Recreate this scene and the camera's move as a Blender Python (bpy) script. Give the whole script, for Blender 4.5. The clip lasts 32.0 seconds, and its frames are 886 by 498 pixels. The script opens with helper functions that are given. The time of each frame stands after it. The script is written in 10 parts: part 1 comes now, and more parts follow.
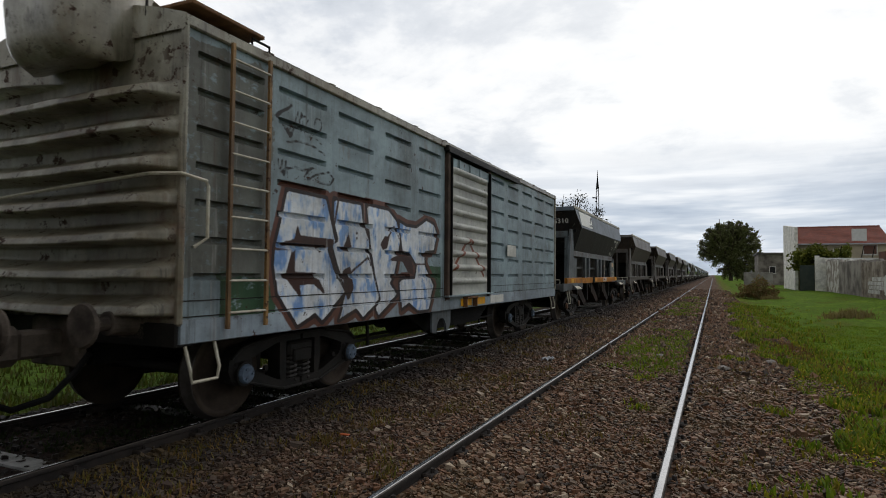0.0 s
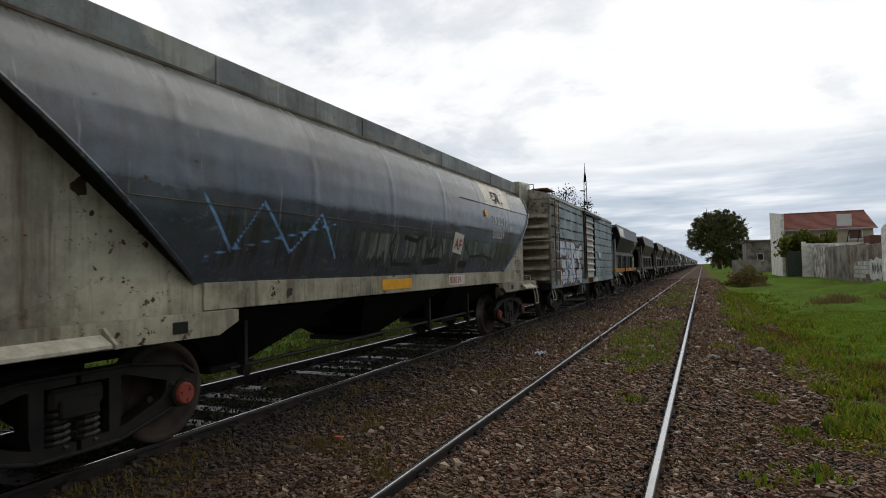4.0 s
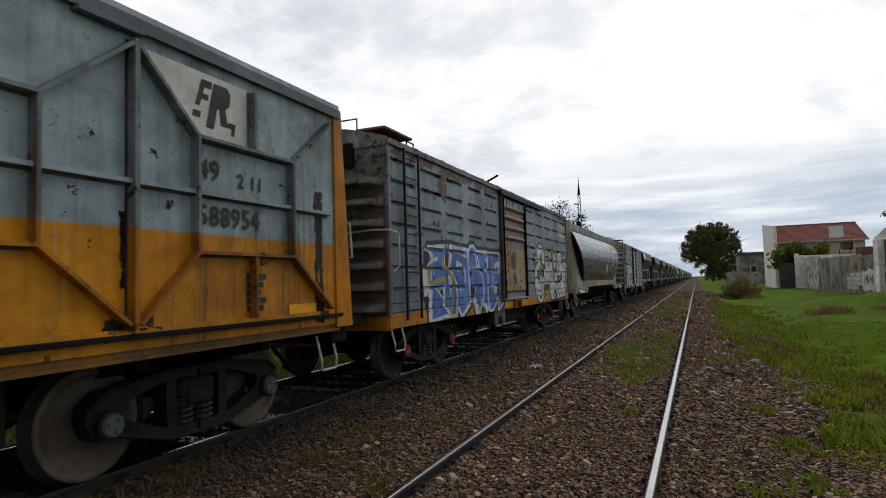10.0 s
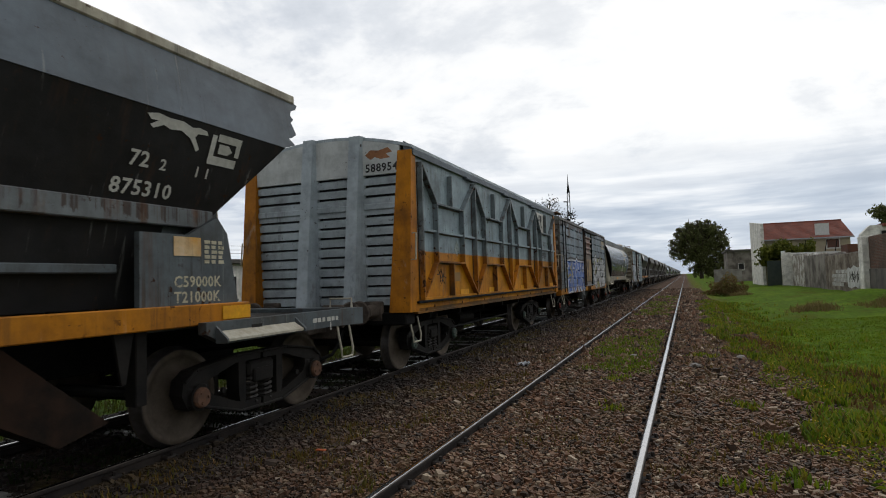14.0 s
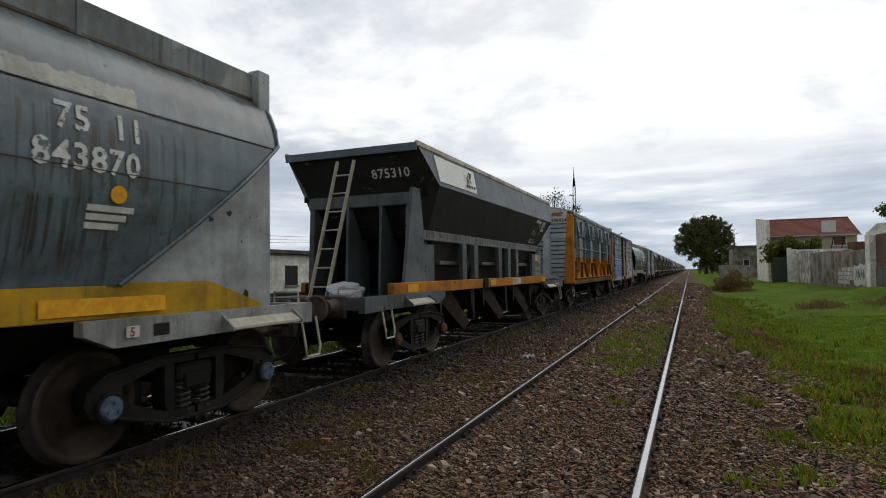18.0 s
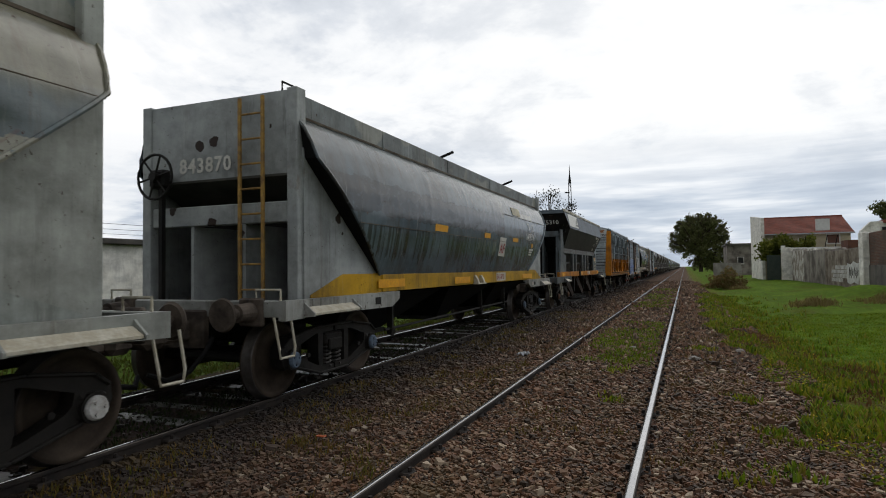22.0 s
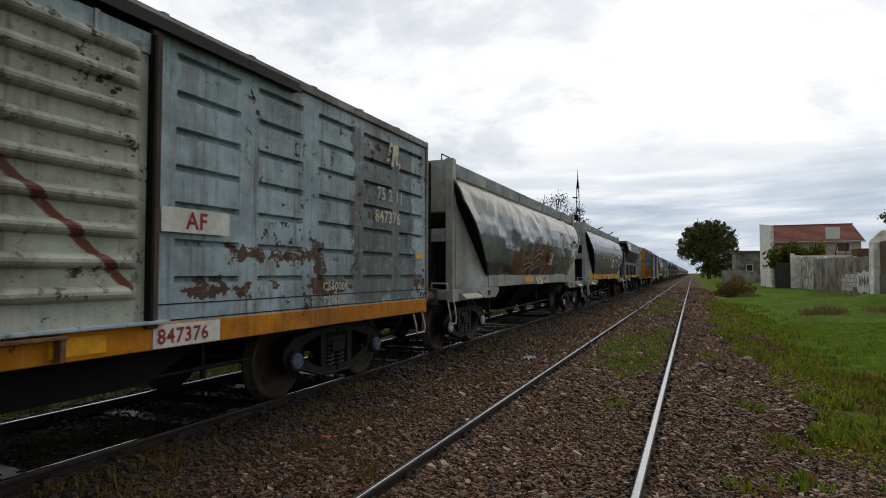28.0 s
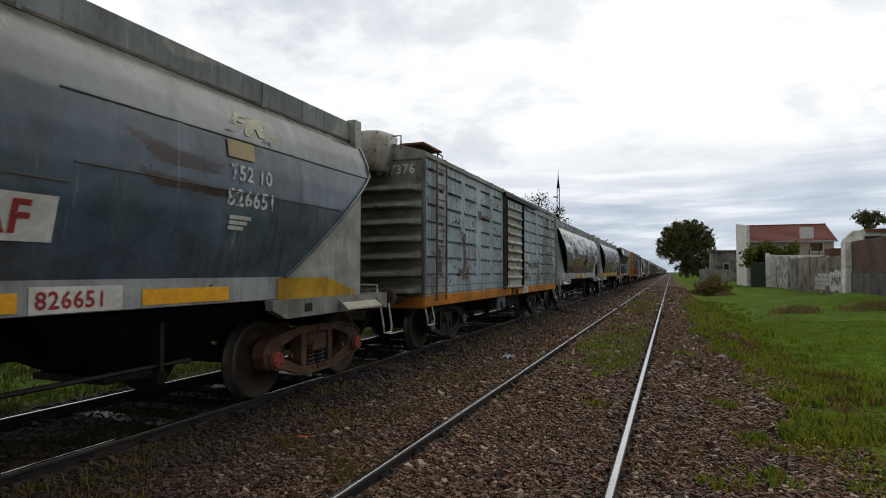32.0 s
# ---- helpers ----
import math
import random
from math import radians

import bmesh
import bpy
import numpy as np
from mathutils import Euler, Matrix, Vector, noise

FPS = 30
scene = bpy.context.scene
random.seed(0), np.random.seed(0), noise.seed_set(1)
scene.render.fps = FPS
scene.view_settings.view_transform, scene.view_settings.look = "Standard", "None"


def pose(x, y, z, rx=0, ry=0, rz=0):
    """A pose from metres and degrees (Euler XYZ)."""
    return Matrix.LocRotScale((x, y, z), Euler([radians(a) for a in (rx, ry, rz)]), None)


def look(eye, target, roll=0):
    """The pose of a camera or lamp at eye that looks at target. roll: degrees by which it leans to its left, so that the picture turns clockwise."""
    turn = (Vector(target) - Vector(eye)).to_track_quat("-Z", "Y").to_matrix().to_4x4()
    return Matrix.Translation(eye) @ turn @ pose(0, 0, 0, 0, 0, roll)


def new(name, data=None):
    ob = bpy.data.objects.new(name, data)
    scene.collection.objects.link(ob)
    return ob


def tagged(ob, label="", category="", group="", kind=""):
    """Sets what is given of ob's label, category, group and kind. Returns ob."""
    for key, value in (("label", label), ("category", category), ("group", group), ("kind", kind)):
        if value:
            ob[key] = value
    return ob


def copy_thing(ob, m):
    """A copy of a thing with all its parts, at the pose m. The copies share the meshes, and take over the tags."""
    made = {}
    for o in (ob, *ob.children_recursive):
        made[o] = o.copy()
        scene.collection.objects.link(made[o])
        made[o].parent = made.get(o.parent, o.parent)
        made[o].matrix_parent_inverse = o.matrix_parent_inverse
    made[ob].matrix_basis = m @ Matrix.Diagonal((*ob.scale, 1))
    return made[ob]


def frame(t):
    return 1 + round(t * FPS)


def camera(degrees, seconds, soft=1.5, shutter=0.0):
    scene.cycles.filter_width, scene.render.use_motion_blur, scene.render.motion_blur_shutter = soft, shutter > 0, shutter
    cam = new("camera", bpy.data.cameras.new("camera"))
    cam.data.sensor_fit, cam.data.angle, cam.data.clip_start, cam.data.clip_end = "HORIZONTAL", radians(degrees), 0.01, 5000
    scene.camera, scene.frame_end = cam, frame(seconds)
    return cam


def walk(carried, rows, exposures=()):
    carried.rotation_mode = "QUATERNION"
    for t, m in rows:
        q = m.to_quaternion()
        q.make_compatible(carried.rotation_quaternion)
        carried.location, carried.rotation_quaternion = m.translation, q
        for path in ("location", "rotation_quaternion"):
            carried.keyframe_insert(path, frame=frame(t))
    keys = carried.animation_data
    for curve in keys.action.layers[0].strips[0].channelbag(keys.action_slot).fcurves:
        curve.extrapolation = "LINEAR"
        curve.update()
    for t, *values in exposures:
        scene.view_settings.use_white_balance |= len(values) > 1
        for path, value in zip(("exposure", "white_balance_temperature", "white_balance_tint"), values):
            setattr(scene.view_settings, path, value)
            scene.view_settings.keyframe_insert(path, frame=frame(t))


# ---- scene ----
cam = camera(73.0, 32.0, soft=1.0, shutter=0.12)
# seconds, sideways, height, tilt, lean, turn
PATH = [
    (0, -0.054, 1.662, 92.25, -0.47, 24.31), (0.5, -0.065, 1.667, 91.44, 0.02, 24.37), (1, -0.057, 1.667, 91.43, -0.37, 24.27),
    (1.5, -0.047, 1.666, 91.50, 0.27, 24.12), (2, -0.041, 1.669, 91.69, 0.58, 23.82), (2.5, -0.039, 1.673, 91.84, 1.02, 23.56),
    (4.5, -0.028, 1.687, 92.03, 1.36, 23.50), (5, -0.024, 1.685, 92.27, 1.36, 23.66), (5.5, -0.031, 1.679, 92.54, 1.33, 23.72),
    (6, -0.035, 1.679, 92.54, 1.14, 23.85), (6.5, -0.033, 1.677, 92.62, 0.59, 23.76), (7, -0.045, 1.669, 92.62, 0.24, 23.65),
    (7.5, -0.037, 1.671, 92.66, 0.57, 23.41), (8, -0.039, 1.676, 92.59, 0.89, 23.30), (8.5, -0.031, 1.674, 92.74, 1.38, 23.23),
    (9, -0.015, 1.677, 92.97, 1.80, 23.16), (9.5, -0.018, 1.677, 93.13, 1.87, 23.06), (10, -0.032, 1.678, 93.27, 1.65, 22.96),
    (10.5, -0.046, 1.686, 93.26, 0.92, 22.89), (11, -0.040, 1.681, 93.27, 0.86, 23.68), (11.5, -0.033, 1.678, 93.40, 0.89, 23.74),
    (12, -0.028, 1.677, 93.38, 0.66, 23.56), (12.5, -0.018, 1.669, 93.29, 0.40, 23.22), (13, 0.000, 1.670, 93.08, 0.75, 23.00),
    (13.5, 0.001, 1.665, 93.01, 1.25, 22.52), (14, 0.001, 1.674, 93.03, 1.76, 22.03), (14.5, -0.003, 1.680, 93.10, 1.87, 21.75),
    (16.5, -0.038, 1.686, 92.41, 0.80, 20.87), (17, -0.042, 1.689, 92.13, 0.83, 21.64), (17.5, -0.029, 1.688, 92.21, 0.77, 22.17),
    (18, -0.033, 1.674, 92.24, 0.90, 22.39), (18.5, -0.019, 1.676, 92.15, 1.14, 22.47), (19, -0.023, 1.675, 92.18, 0.84, 22.38),
    (19.5, -0.026, 1.678, 92.13, 1.15, 22.26), (20, -0.021, 1.679, 92.17, 1.35, 22.09), (20.5, -0.027, 1.678, 92.23, 1.12, 21.87),
    (21, -0.032, 1.675, 92.20, 0.79, 21.77), (21.5, -0.039, 1.675, 92.10, 0.73, 21.77), (22, -0.035, 1.679, 91.94, 0.75, 21.96),
    (22.5, -0.040, 1.676, 91.90, 0.07, 22.04), (23, -0.048, 1.672, 91.87, -0.21, 22.03), (23.5, -0.040, 1.680, 91.99, 0.04, 22.04),
    (24, -0.029, 1.677, 92.23, 0.10, 21.91), (24.5, -0.020, 1.680, 92.37, 0.57, 21.73), (26.5, -0.029, 1.683, 92.50, 0.32, 22.19),
    (27, -0.040, 1.674, 92.41, 0.12, 22.33), (27.5, -0.040, 1.676, 92.28, -0.21, 22.53), (28, -0.033, 1.665, 92.30, 0.01, 22.61),
    (28.5, -0.034, 1.671, 92.33, -0.21, 22.52), (29, -0.030, 1.685, 92.53, -0.05, 22.68), (29.5, -0.030, 1.683, 92.79, -1.50, 22.62),
    (30, -0.034, 1.670, 92.95, -1.34, 22.59), (30.5, -0.023, 1.663, 93.09, -0.92, 21.68), (31, -0.020, 1.668, 92.80, -0.65, 21.22),
    (31.5, -0.013, 1.668, 92.51, -0.41, 21.00), (32, -0.001, 1.676, 92.16, -0.08, 20.83),
]
walk(cam, [(t, pose(x, 0.0, z, rx, ry, rz)) for t, x, z, rx, ry, rz in PATH])

# ---- sky and light: a bright overcast day ----
SUN_HIGH, SUN_TURN = 48.0, 35.0      # degrees over the horizon, degrees from the track towards the houses


def nodes_of(tree):
    tree.nodes.clear()
    return lambda kind, **kw: make_node(tree, kind, kw)


def make_node(tree, kind, values):
    """A node with its inputs: a link where a socket is given, a value else. Names with _ are the node's own settings."""
    node = tree.nodes.new(kind)
    for key, value in values.items():
        if key == "op":
            node.operation = value
        elif key == "mode":
            node.blend_type = value
        elif key == "dims":
            node.noise_dimensions = value
        else:
            name = int(key[1:]) if key[0] == "i" and key[1:].isdigit() else key.replace("_", " ")
            socket = node.inputs[name]
            if isinstance(value, bpy.types.NodeSocket):
                tree.links.new(value, socket)
            else:
                socket.default_value = (*value, 1.0) if isinstance(value, tuple) and len(value) == 3 and socket.type == "RGBA" else value
    return node


def ramp(tree, fac, *stops):
    node = tree.nodes.new("ShaderNodeValToRGB")
    tree.links.new(fac, node.inputs[0])
    els = node.color_ramp.elements
    while len(els) < len(stops):
        els.new(0.5)
    for el, (at, colour) in zip(els, stops):
        el.position = at
        el.color = (*colour, 1.0) if isinstance(colour, tuple) else (colour, colour, colour, 1.0)
    return node.outputs[0]


def mixed(tree, fac, a, b, mode="MIX"):
    node = tree.nodes.new("ShaderNodeMix")
    node.data_type, node.blend_type = "RGBA", mode
    for socket, value in ((node.inputs[0], fac), (node.inputs[6], a), (node.inputs[7], b)):
        if isinstance(value, bpy.types.NodeSocket):
            tree.links.new(value, socket)
        else:
            socket.default_value = (*value, 1.0) if isinstance(value, tuple) else value
    return node.outputs[2]


world = bpy.data.worlds.new("overcast_sky")
scene.world = world
world.use_nodes = True
wt = world.node_tree
w = nodes_of(wt)
sky = wt.nodes.new("ShaderNodeTexSky")
sky.sky_type, sky.sun_disc = "NISHITA", False
sky.sun_elevation, sky.sun_rotation = radians(SUN_HIGH), radians(SUN_TURN)
way = w("ShaderNodeTexCoord").outputs["Generated"]
parts_of_way = w("ShaderNodeSeparateXYZ", i0=way)
lift = w("ShaderNodeMath", op="MAXIMUM", i0=parts_of_way.outputs[2], i1=0.0).outputs[0]
lift2 = w("ShaderNodeMath", op="ADD", i0=lift, i1=0.16).outputs[0]
cx = w("ShaderNodeMath", op="DIVIDE", i0=parts_of_way.outputs[0], i1=lift2).outputs[0]
cy = w("ShaderNodeMath", op="DIVIDE", i0=parts_of_way.outputs[1], i1=lift2).outputs[0]
plane = w("ShaderNodeCombineXYZ", i0=cx, i1=cy, i2=0.0).outputs[0]
big = w("ShaderNodeTexNoise", Vector=plane, Scale=0.62, Detail=8.0, Roughness=0.58, Distortion=0.5).outputs[0]
fine = w("ShaderNodeTexNoise", Vector=plane, Scale=2.1, Detail=6.0, Roughness=0.6, Distortion=0.2).outputs[0]
both = w("ShaderNodeMath", op="MULTIPLY_ADD", i0=fine, i1=0.35, i2=big).outputs[0]
cloud = ramp(wt, both, (0.54, (0.46, 0.52, 0.61)), (0.61, (0.66, 0.71, 0.79)), (0.655, (0.92, 0.945, 0.98)), (0.72, (1.10, 1.10, 1.10)))
# the cover glows round the hidden sun
sun_way = (math.sin(radians(8)) * math.cos(radians(24)), math.cos(radians(8)) * math.cos(radians(24)), math.sin(radians(24)))
near_sun = w("ShaderNodeVectorMath", op="DOT_PRODUCT", i0=way, i1=sun_way).outputs["Value"]
glow = ramp(wt, near_sun, (0.60, 0.0), (0.985, 1.0))
cloud = mixed(wt, w("ShaderNodeMath", op="MULTIPLY", i0=glow, i1=0.5).outputs[0], cloud, (1.14, 1.13, 1.10))
# thick cover overhead and behind lets less light through than the bright part ahead
cover = ramp(wt, near_sun, (0.0, 0.56), (0.45, 0.62), (0.80, 1.0))
# a second break in the cover, low over the yards across the line
low_break = w("ShaderNodeVectorMath", op="DOT_PRODUCT", i0=way, i1=(-0.80, 0.58, 0.15)).outputs["Value"]
cover = mixed(wt, ramp(wt, low_break, (0.80, 0.0), (0.96, 0.9)), cover, (1.0, 1.0, 1.0))
cloud = mixed(wt, 1.0, cloud, cover, "MULTIPLY")
low = mixed(wt, 1.0, ramp(wt, lift, (0.0, 1.0), (0.10, 0.85), (0.22, 0.0)), ramp(wt, near_sun, (0.45, 0.25), (0.72, 1.0)), "MULTIPLY")
bands = w("ShaderNodeTexNoise", Vector=w("ShaderNodeCombineXYZ", i0=cx, i1=w("ShaderNodeMath", op="MULTIPLY", i0=lift, i1=34.0).outputs[0], i2=0.0).outputs[0],
          Scale=0.9, Detail=4.0, Roughness=0.55).outputs[0]
band_colour = ramp(wt, bands, (0.38, (0.34, 0.43, 0.57)), (0.48, (0.48, 0.57, 0.70)), (0.60, (0.84, 0.885, 0.95)))
cloud = mixed(wt, w("ShaderNodeMath", op="MULTIPLY", i0=low, i1=0.85).outputs[0], cloud, mixed(wt, 1.0, band_colour, cover, "MULTIPLY"))
blue = mixed(wt, 1.0, sky.outputs[0], (0.08, 0.08, 0.08), "MULTIPLY")
cloud = mixed(wt, 0.06, cloud, blue)
wt.links.new(w("ShaderNodeBackground", Color=cloud, Strength=1.0).outputs[0], w("ShaderNodeOutputWorld").inputs[0])

sun_data = bpy.data.lights.new("sun", "SUN")
sun_data.energy, sun_data.angle, sun_data.color = 0.5, radians(40), (1.0, 0.96, 0.9)
sun = new("sun", sun_data)
sun.matrix_world = look((0, 0, 60), (-math.sin(radians(SUN_TURN)), -math.cos(radians(SUN_TURN)), 60 - math.tan(radians(SUN_HIGH))))
scene.view_settings.exposure = 0.0

# ---- materials ----
MATS = {}


def shader(name):
    m = bpy.data.materials.new(name)
    m.use_nodes = True
    t = m.node_tree
    n = nodes_of(t)
    out = n("ShaderNodeOutputMaterial")
    bsdf = n("ShaderNodeBsdfPrincipled")
    t.links.new(bsdf.outputs[0], out.inputs[0])
    return m, t, n, bsdf


def plug(t, bsdf, **values):
    for key, value in values.items():
        socket = bsdf.inputs[key.replace("_", " ")]
        if isinstance(value, bpy.types.NodeSocket):
            t.links.new(value, socket)
        else:
            socket.default_value = (*value, 1.0) if isinstance(value, tuple) else value


def grain(n, co, scale, detail=5.0, rough=0.6):
    return n("ShaderNodeTexNoise", Vector=co, Scale=scale, Detail=detail, Roughness=rough).outputs[0]


def stretched(n, co, x, y, z):
    return n("ShaderNodeVectorMath", op="MULTIPLY", i0=co, i1=(x, y, z)).outputs[0]


def bumpy(n, height, strength=0.3, distance=0.01):
    return n("ShaderNodeBump", Strength=strength, Distance=distance, Height=height).outputs[0]


def plain(name, c1, c2, scale=4.0, rough=0.6, metal=0.0, bump=0.2, fine=40.0, spread=0.12, gloss=0.3):
    """A surface of two close colours in blotches, with fine grain."""
    if name in MATS:
        return MATS[name]
    m, t, n, b = shader(name)
    co = n("ShaderNodeTexCoord").outputs["Object"]
    blotch = ramp(t, grain(n, co, scale), (0.5 - spread, 0.0), (0.5 + spread, 1.0))
    small = grain(n, co, fine, 3.0)
    colour = mixed(t, blotch, c1, c2)
    colour = mixed(t, 0.35, colour, ramp(t, small, (0.3, 0.35), (0.7, 1.0)), "MULTIPLY")
    plug(t, b, Base_Color=colour, Metallic=metal, Roughness=n("ShaderNodeMapRange", i0=small, i1=0.3, i2=0.7, i3=max(rough - 0.1, 0.05), i4=min(rough + 0.12, 1)).outputs[0],
         Normal=bumpy(n, small, bump, 0.004), Specular_IOR_Level=gloss)
    MATS[name] = m
    return m


def weathered(name, c1, c2, rust=0.35, dirt=0.5, rough=0.5, piece=None, patches=None, top=None, gloss=0.22, rects=(), spots=0.0, drips=(), scratches=()):
    """Old paint on steel: faded blotches, streaks that run down, chips of rust, grime. piece: sprayed lettering held in the mesh as distances.
    top: (height, colour, waviness, softness) of a second coat above that height. rects: painted fields (y0, y1, z0, z1, colour) with worn edges. spots: round rust spots.
    drips: runs of dirt (y0, y1, height they start from, length, colour). scratches: slanting scrapes (y0, y1, z0, z1, colour)."""
    if name in MATS:
        return MATS[name]
    m, t, n, b = shader(name)
    co = n("ShaderNodeTexCoord").outputs["Object"]
    colour = mixed(t, ramp(t, grain(n, co, 0.9, 6.0), (0.38, 0.0), (0.62, 1.0)), c1, c2)
    z = n("ShaderNodeSeparateXYZ", i0=co).outputs[2]
    if top:
        wavy = n("ShaderNodeMath", op="MULTIPLY_ADD", i0=grain(n, co, 2.2, 3.0), i1=top[2], i2=z).outputs[0]
        edge = n("ShaderNodeMapRange", i0=wavy, i1=top[0] + top[2] * 0.5 - (top[3:] or (0.012,))[0], i2=top[0] + top[2] * 0.5 + (top[3:] or (0.012,))[0]).outputs[0]
        colour = mixed(t, edge, colour, top[1])
    if patches:
        spot = ramp(t, grain(n, stretched(n, co, 0.0, 0.55, 1.1), 1.0, 2.0), (patches[1], 0.0), (patches[1] + 0.02, 1.0))
        colour = mixed(t, spot, colour, patches[0])
    y = n("ShaderNodeSeparateXYZ", i0=co).outputs[1]
    for y0, y1, z0, z1, field, *ragged in rects:
        ragged = (ragged or [0.05])[0]
        worn = grain(n, co, 5.0 if ragged < 0.1 else 2.2, 5.0, 0.7)
        mask = None
        for value, low, high in ((y, y0, y1), (z, z0, z1)):
            off = n("ShaderNodeMath", op="ABSOLUTE", i0=n("ShaderNodeMath", op="SUBTRACT", i0=value, i1=(low + high) / 2).outputs[0]).outputs[0]
            off = n("ShaderNodeMath", op="MULTIPLY_ADD", i0=worn, i1=ragged, i2=off).outputs[0]
            inside = n("ShaderNodeMapRange", i0=off, i1=(high - low) / 2 + ragged * 0.5 + 0.005, i2=(high - low) / 2 + ragged * 0.5 - 0.005).outputs[0]
            mask = inside if mask is None else n("ShaderNodeMath", op="MULTIPLY", i0=mask, i1=inside).outputs[0]
        flaked = n("ShaderNodeMath", op="MULTIPLY", i0=mask, i1=ramp(t, grain(n, stretched(n, co, 1, 1, 2.0), 6.0, 6.0, 0.7), (0.36, 0.15), (0.44, 1.0))).outputs[0]
        colour = mixed(t, flaked, colour, field)
    for y0, y1, z0, z1, tint in scratches:
        across = n("ShaderNodeMath", op="SUBTRACT", i0=y, i1=z).outputs[0]
        along = n("ShaderNodeMath", op="ADD", i0=y, i1=z).outputs[0]
        slant = stretched(n, n("ShaderNodeCombineXYZ", i0=across, i1=along).outputs[0], 11.0, 0.7, 0.0)
        mask = ramp(t, grain(n, slant, 1.0, 5.0, 0.65), (0.52, 0.0), (0.59, 1.0))
        ragged = grain(n, co, 2.0, 4.0, 0.7)
        for value, low, high in ((y, y0, y1), (z, z0, z1)):
            off = n("ShaderNodeMath", op="ABSOLUTE", i0=n("ShaderNodeMath", op="SUBTRACT", i0=value, i1=(low + high) / 2).outputs[0]).outputs[0]
            off = n("ShaderNodeMath", op="MULTIPLY_ADD", i0=ragged, i1=0.5, i2=off).outputs[0]
            inside = n("ShaderNodeMapRange", i0=off, i1=(high - low) / 2 + 0.30, i2=(high - low) / 2 + 0.15).outputs[0]
            mask = n("ShaderNodeMath", op="MULTIPLY", i0=mask, i1=inside).outputs[0]
        colour = mixed(t, mask, colour, tint)
    for y0, y1, start, length, tint in drips:
        off = n("ShaderNodeMath", op="ABSOLUTE", i0=n("ShaderNodeMath", op="SUBTRACT", i0=y, i1=(y0 + y1) / 2).outputs[0]).outputs[0]
        mask = n("ShaderNodeMapRange", i0=off, i1=(y1 - y0) / 2, i2=(y1 - y0) / 2 - 0.25).outputs[0]
        fall = n("ShaderNodeMath", op="MULTIPLY_ADD", i0=grain(n, stretched(n, co, 0.0, 6.0, 0.0), 1.0, 5.0, 0.7), i1=length * 2.4, i2=z).outputs[0]
        ends = n("ShaderNodeMapRange", i0=fall, i1=start + length * 0.28, i2=start + length * 0.36).outputs[0]
        begins = n("ShaderNodeMapRange", i0=z, i1=start + 0.01, i2=start - 0.03).outputs[0]
        lines = ramp(t, grain(n, stretched(n, co, 0.0, 13.0, 0.35), 1.0, 4.0, 0.6), (0.50, 0.0), (0.56, 1.0))
        for factor in (ends, begins, lines):
            mask = n("ShaderNodeMath", op="MULTIPLY", i0=mask, i1=factor).outputs[0]
        colour = mixed(t, n("ShaderNodeMath", op="MULTIPLY", i0=mask, i1=0.8).outputs[0], colour, tint)
    for at, colours, edge_colour, line in piece or ():
        d = n("ShaderNodeAttribute")
        d.attribute_name = at
        d = n("ShaderNodeMath", op="SUBTRACT", i0=5.0, i1=d.outputs["Fac"]).outputs[0]
        d = n("ShaderNodeMath", op="MULTIPLY_ADD", i0=grain(n, co, 14.0, 3.0), i1=0.02, i2=d).outputs[0]
        out = ramp(t, d, (max(0.0, 0.01 + line), 1.0), (0.022 + line, 0.0))
        colour = mixed(t, out, colour, edge_colour)
        if colours:
            inside = ramp(t, n("ShaderNodeMath", op="MULTIPLY", i0=d, i1=-1.0).outputs[0], (0.0, 0.0), (0.012, 1.0))
            hue = ramp(t, grain(n, stretched(n, co, 1, 1.5, 0.8), 2.6, 3.0), *[(0.36 + 0.28 * i / max(len(colours) - 1, 1), c) for i, c in enumerate(colours)])
            colour = mixed(t, inside, colour, hue)
    # faded and darker fields, soft streaks, sharp drips and grime
    field = grain(n, stretched(n, co, 1, 0.8, 1.3), 2.4, 6.0, 0.68)
    colour = mixed(t, 0.75, colour, ramp(t, field, (0.34, 0.66), (0.50, 0.98), (0.66, 1.22)), "MULTIPLY")
    streak = ramp(t, grain(n, stretched(n, co, 2.0, 5.0, 0.35), 1.3, 6.0, 0.7), (0.48, 0.0), (0.74, 0.7))
    colour = mixed(t, n("ShaderNodeMath", op="MULTIPLY", i0=streak, i1=dirt * 0.75).outputs[0], colour, (0.030, 0.027, 0.022))
    drip = ramp(t, grain(n, stretched(n, co, 4.0, 15.0, 0.55), 1.0, 4.0, 0.75), (0.56, 0.0), (0.60, 1.0))
    where = ramp(t, grain(n, stretched(n, co, 1, 1.0, 0.6), 0.9, 4.0, 0.6), (0.47, 0.0), (0.60, 1.0))
    drip = n("ShaderNodeMath", op="MULTIPLY", i0=drip, i1=where).outputs[0]
    colour = mixed(t, n("ShaderNodeMath", op="MULTIPLY", i0=drip, i1=dirt * 0.85).outputs[0], colour, (0.034, 0.030, 0.024))
    grime = ramp(t, grain(n, stretched(n, co, 1, 1.2, 0.8), 0.75, 8.0, 0.74), (0.47, 0.0), (0.66, 1.0))
    colour = mixed(t, n("ShaderNodeMath", op="MULTIPLY", i0=grime, i1=dirt * 1.0).outputs[0], colour, (0.040, 0.032, 0.022))
    pale = ramp(t, grain(n, stretched(n, co, 2.0, 12.0, 0.6), 1.1, 5.0, 0.7), (0.62, 0.0), (0.68, 0.24))
    colour = mixed(t, pale, colour, (0.45, 0.45, 0.42))
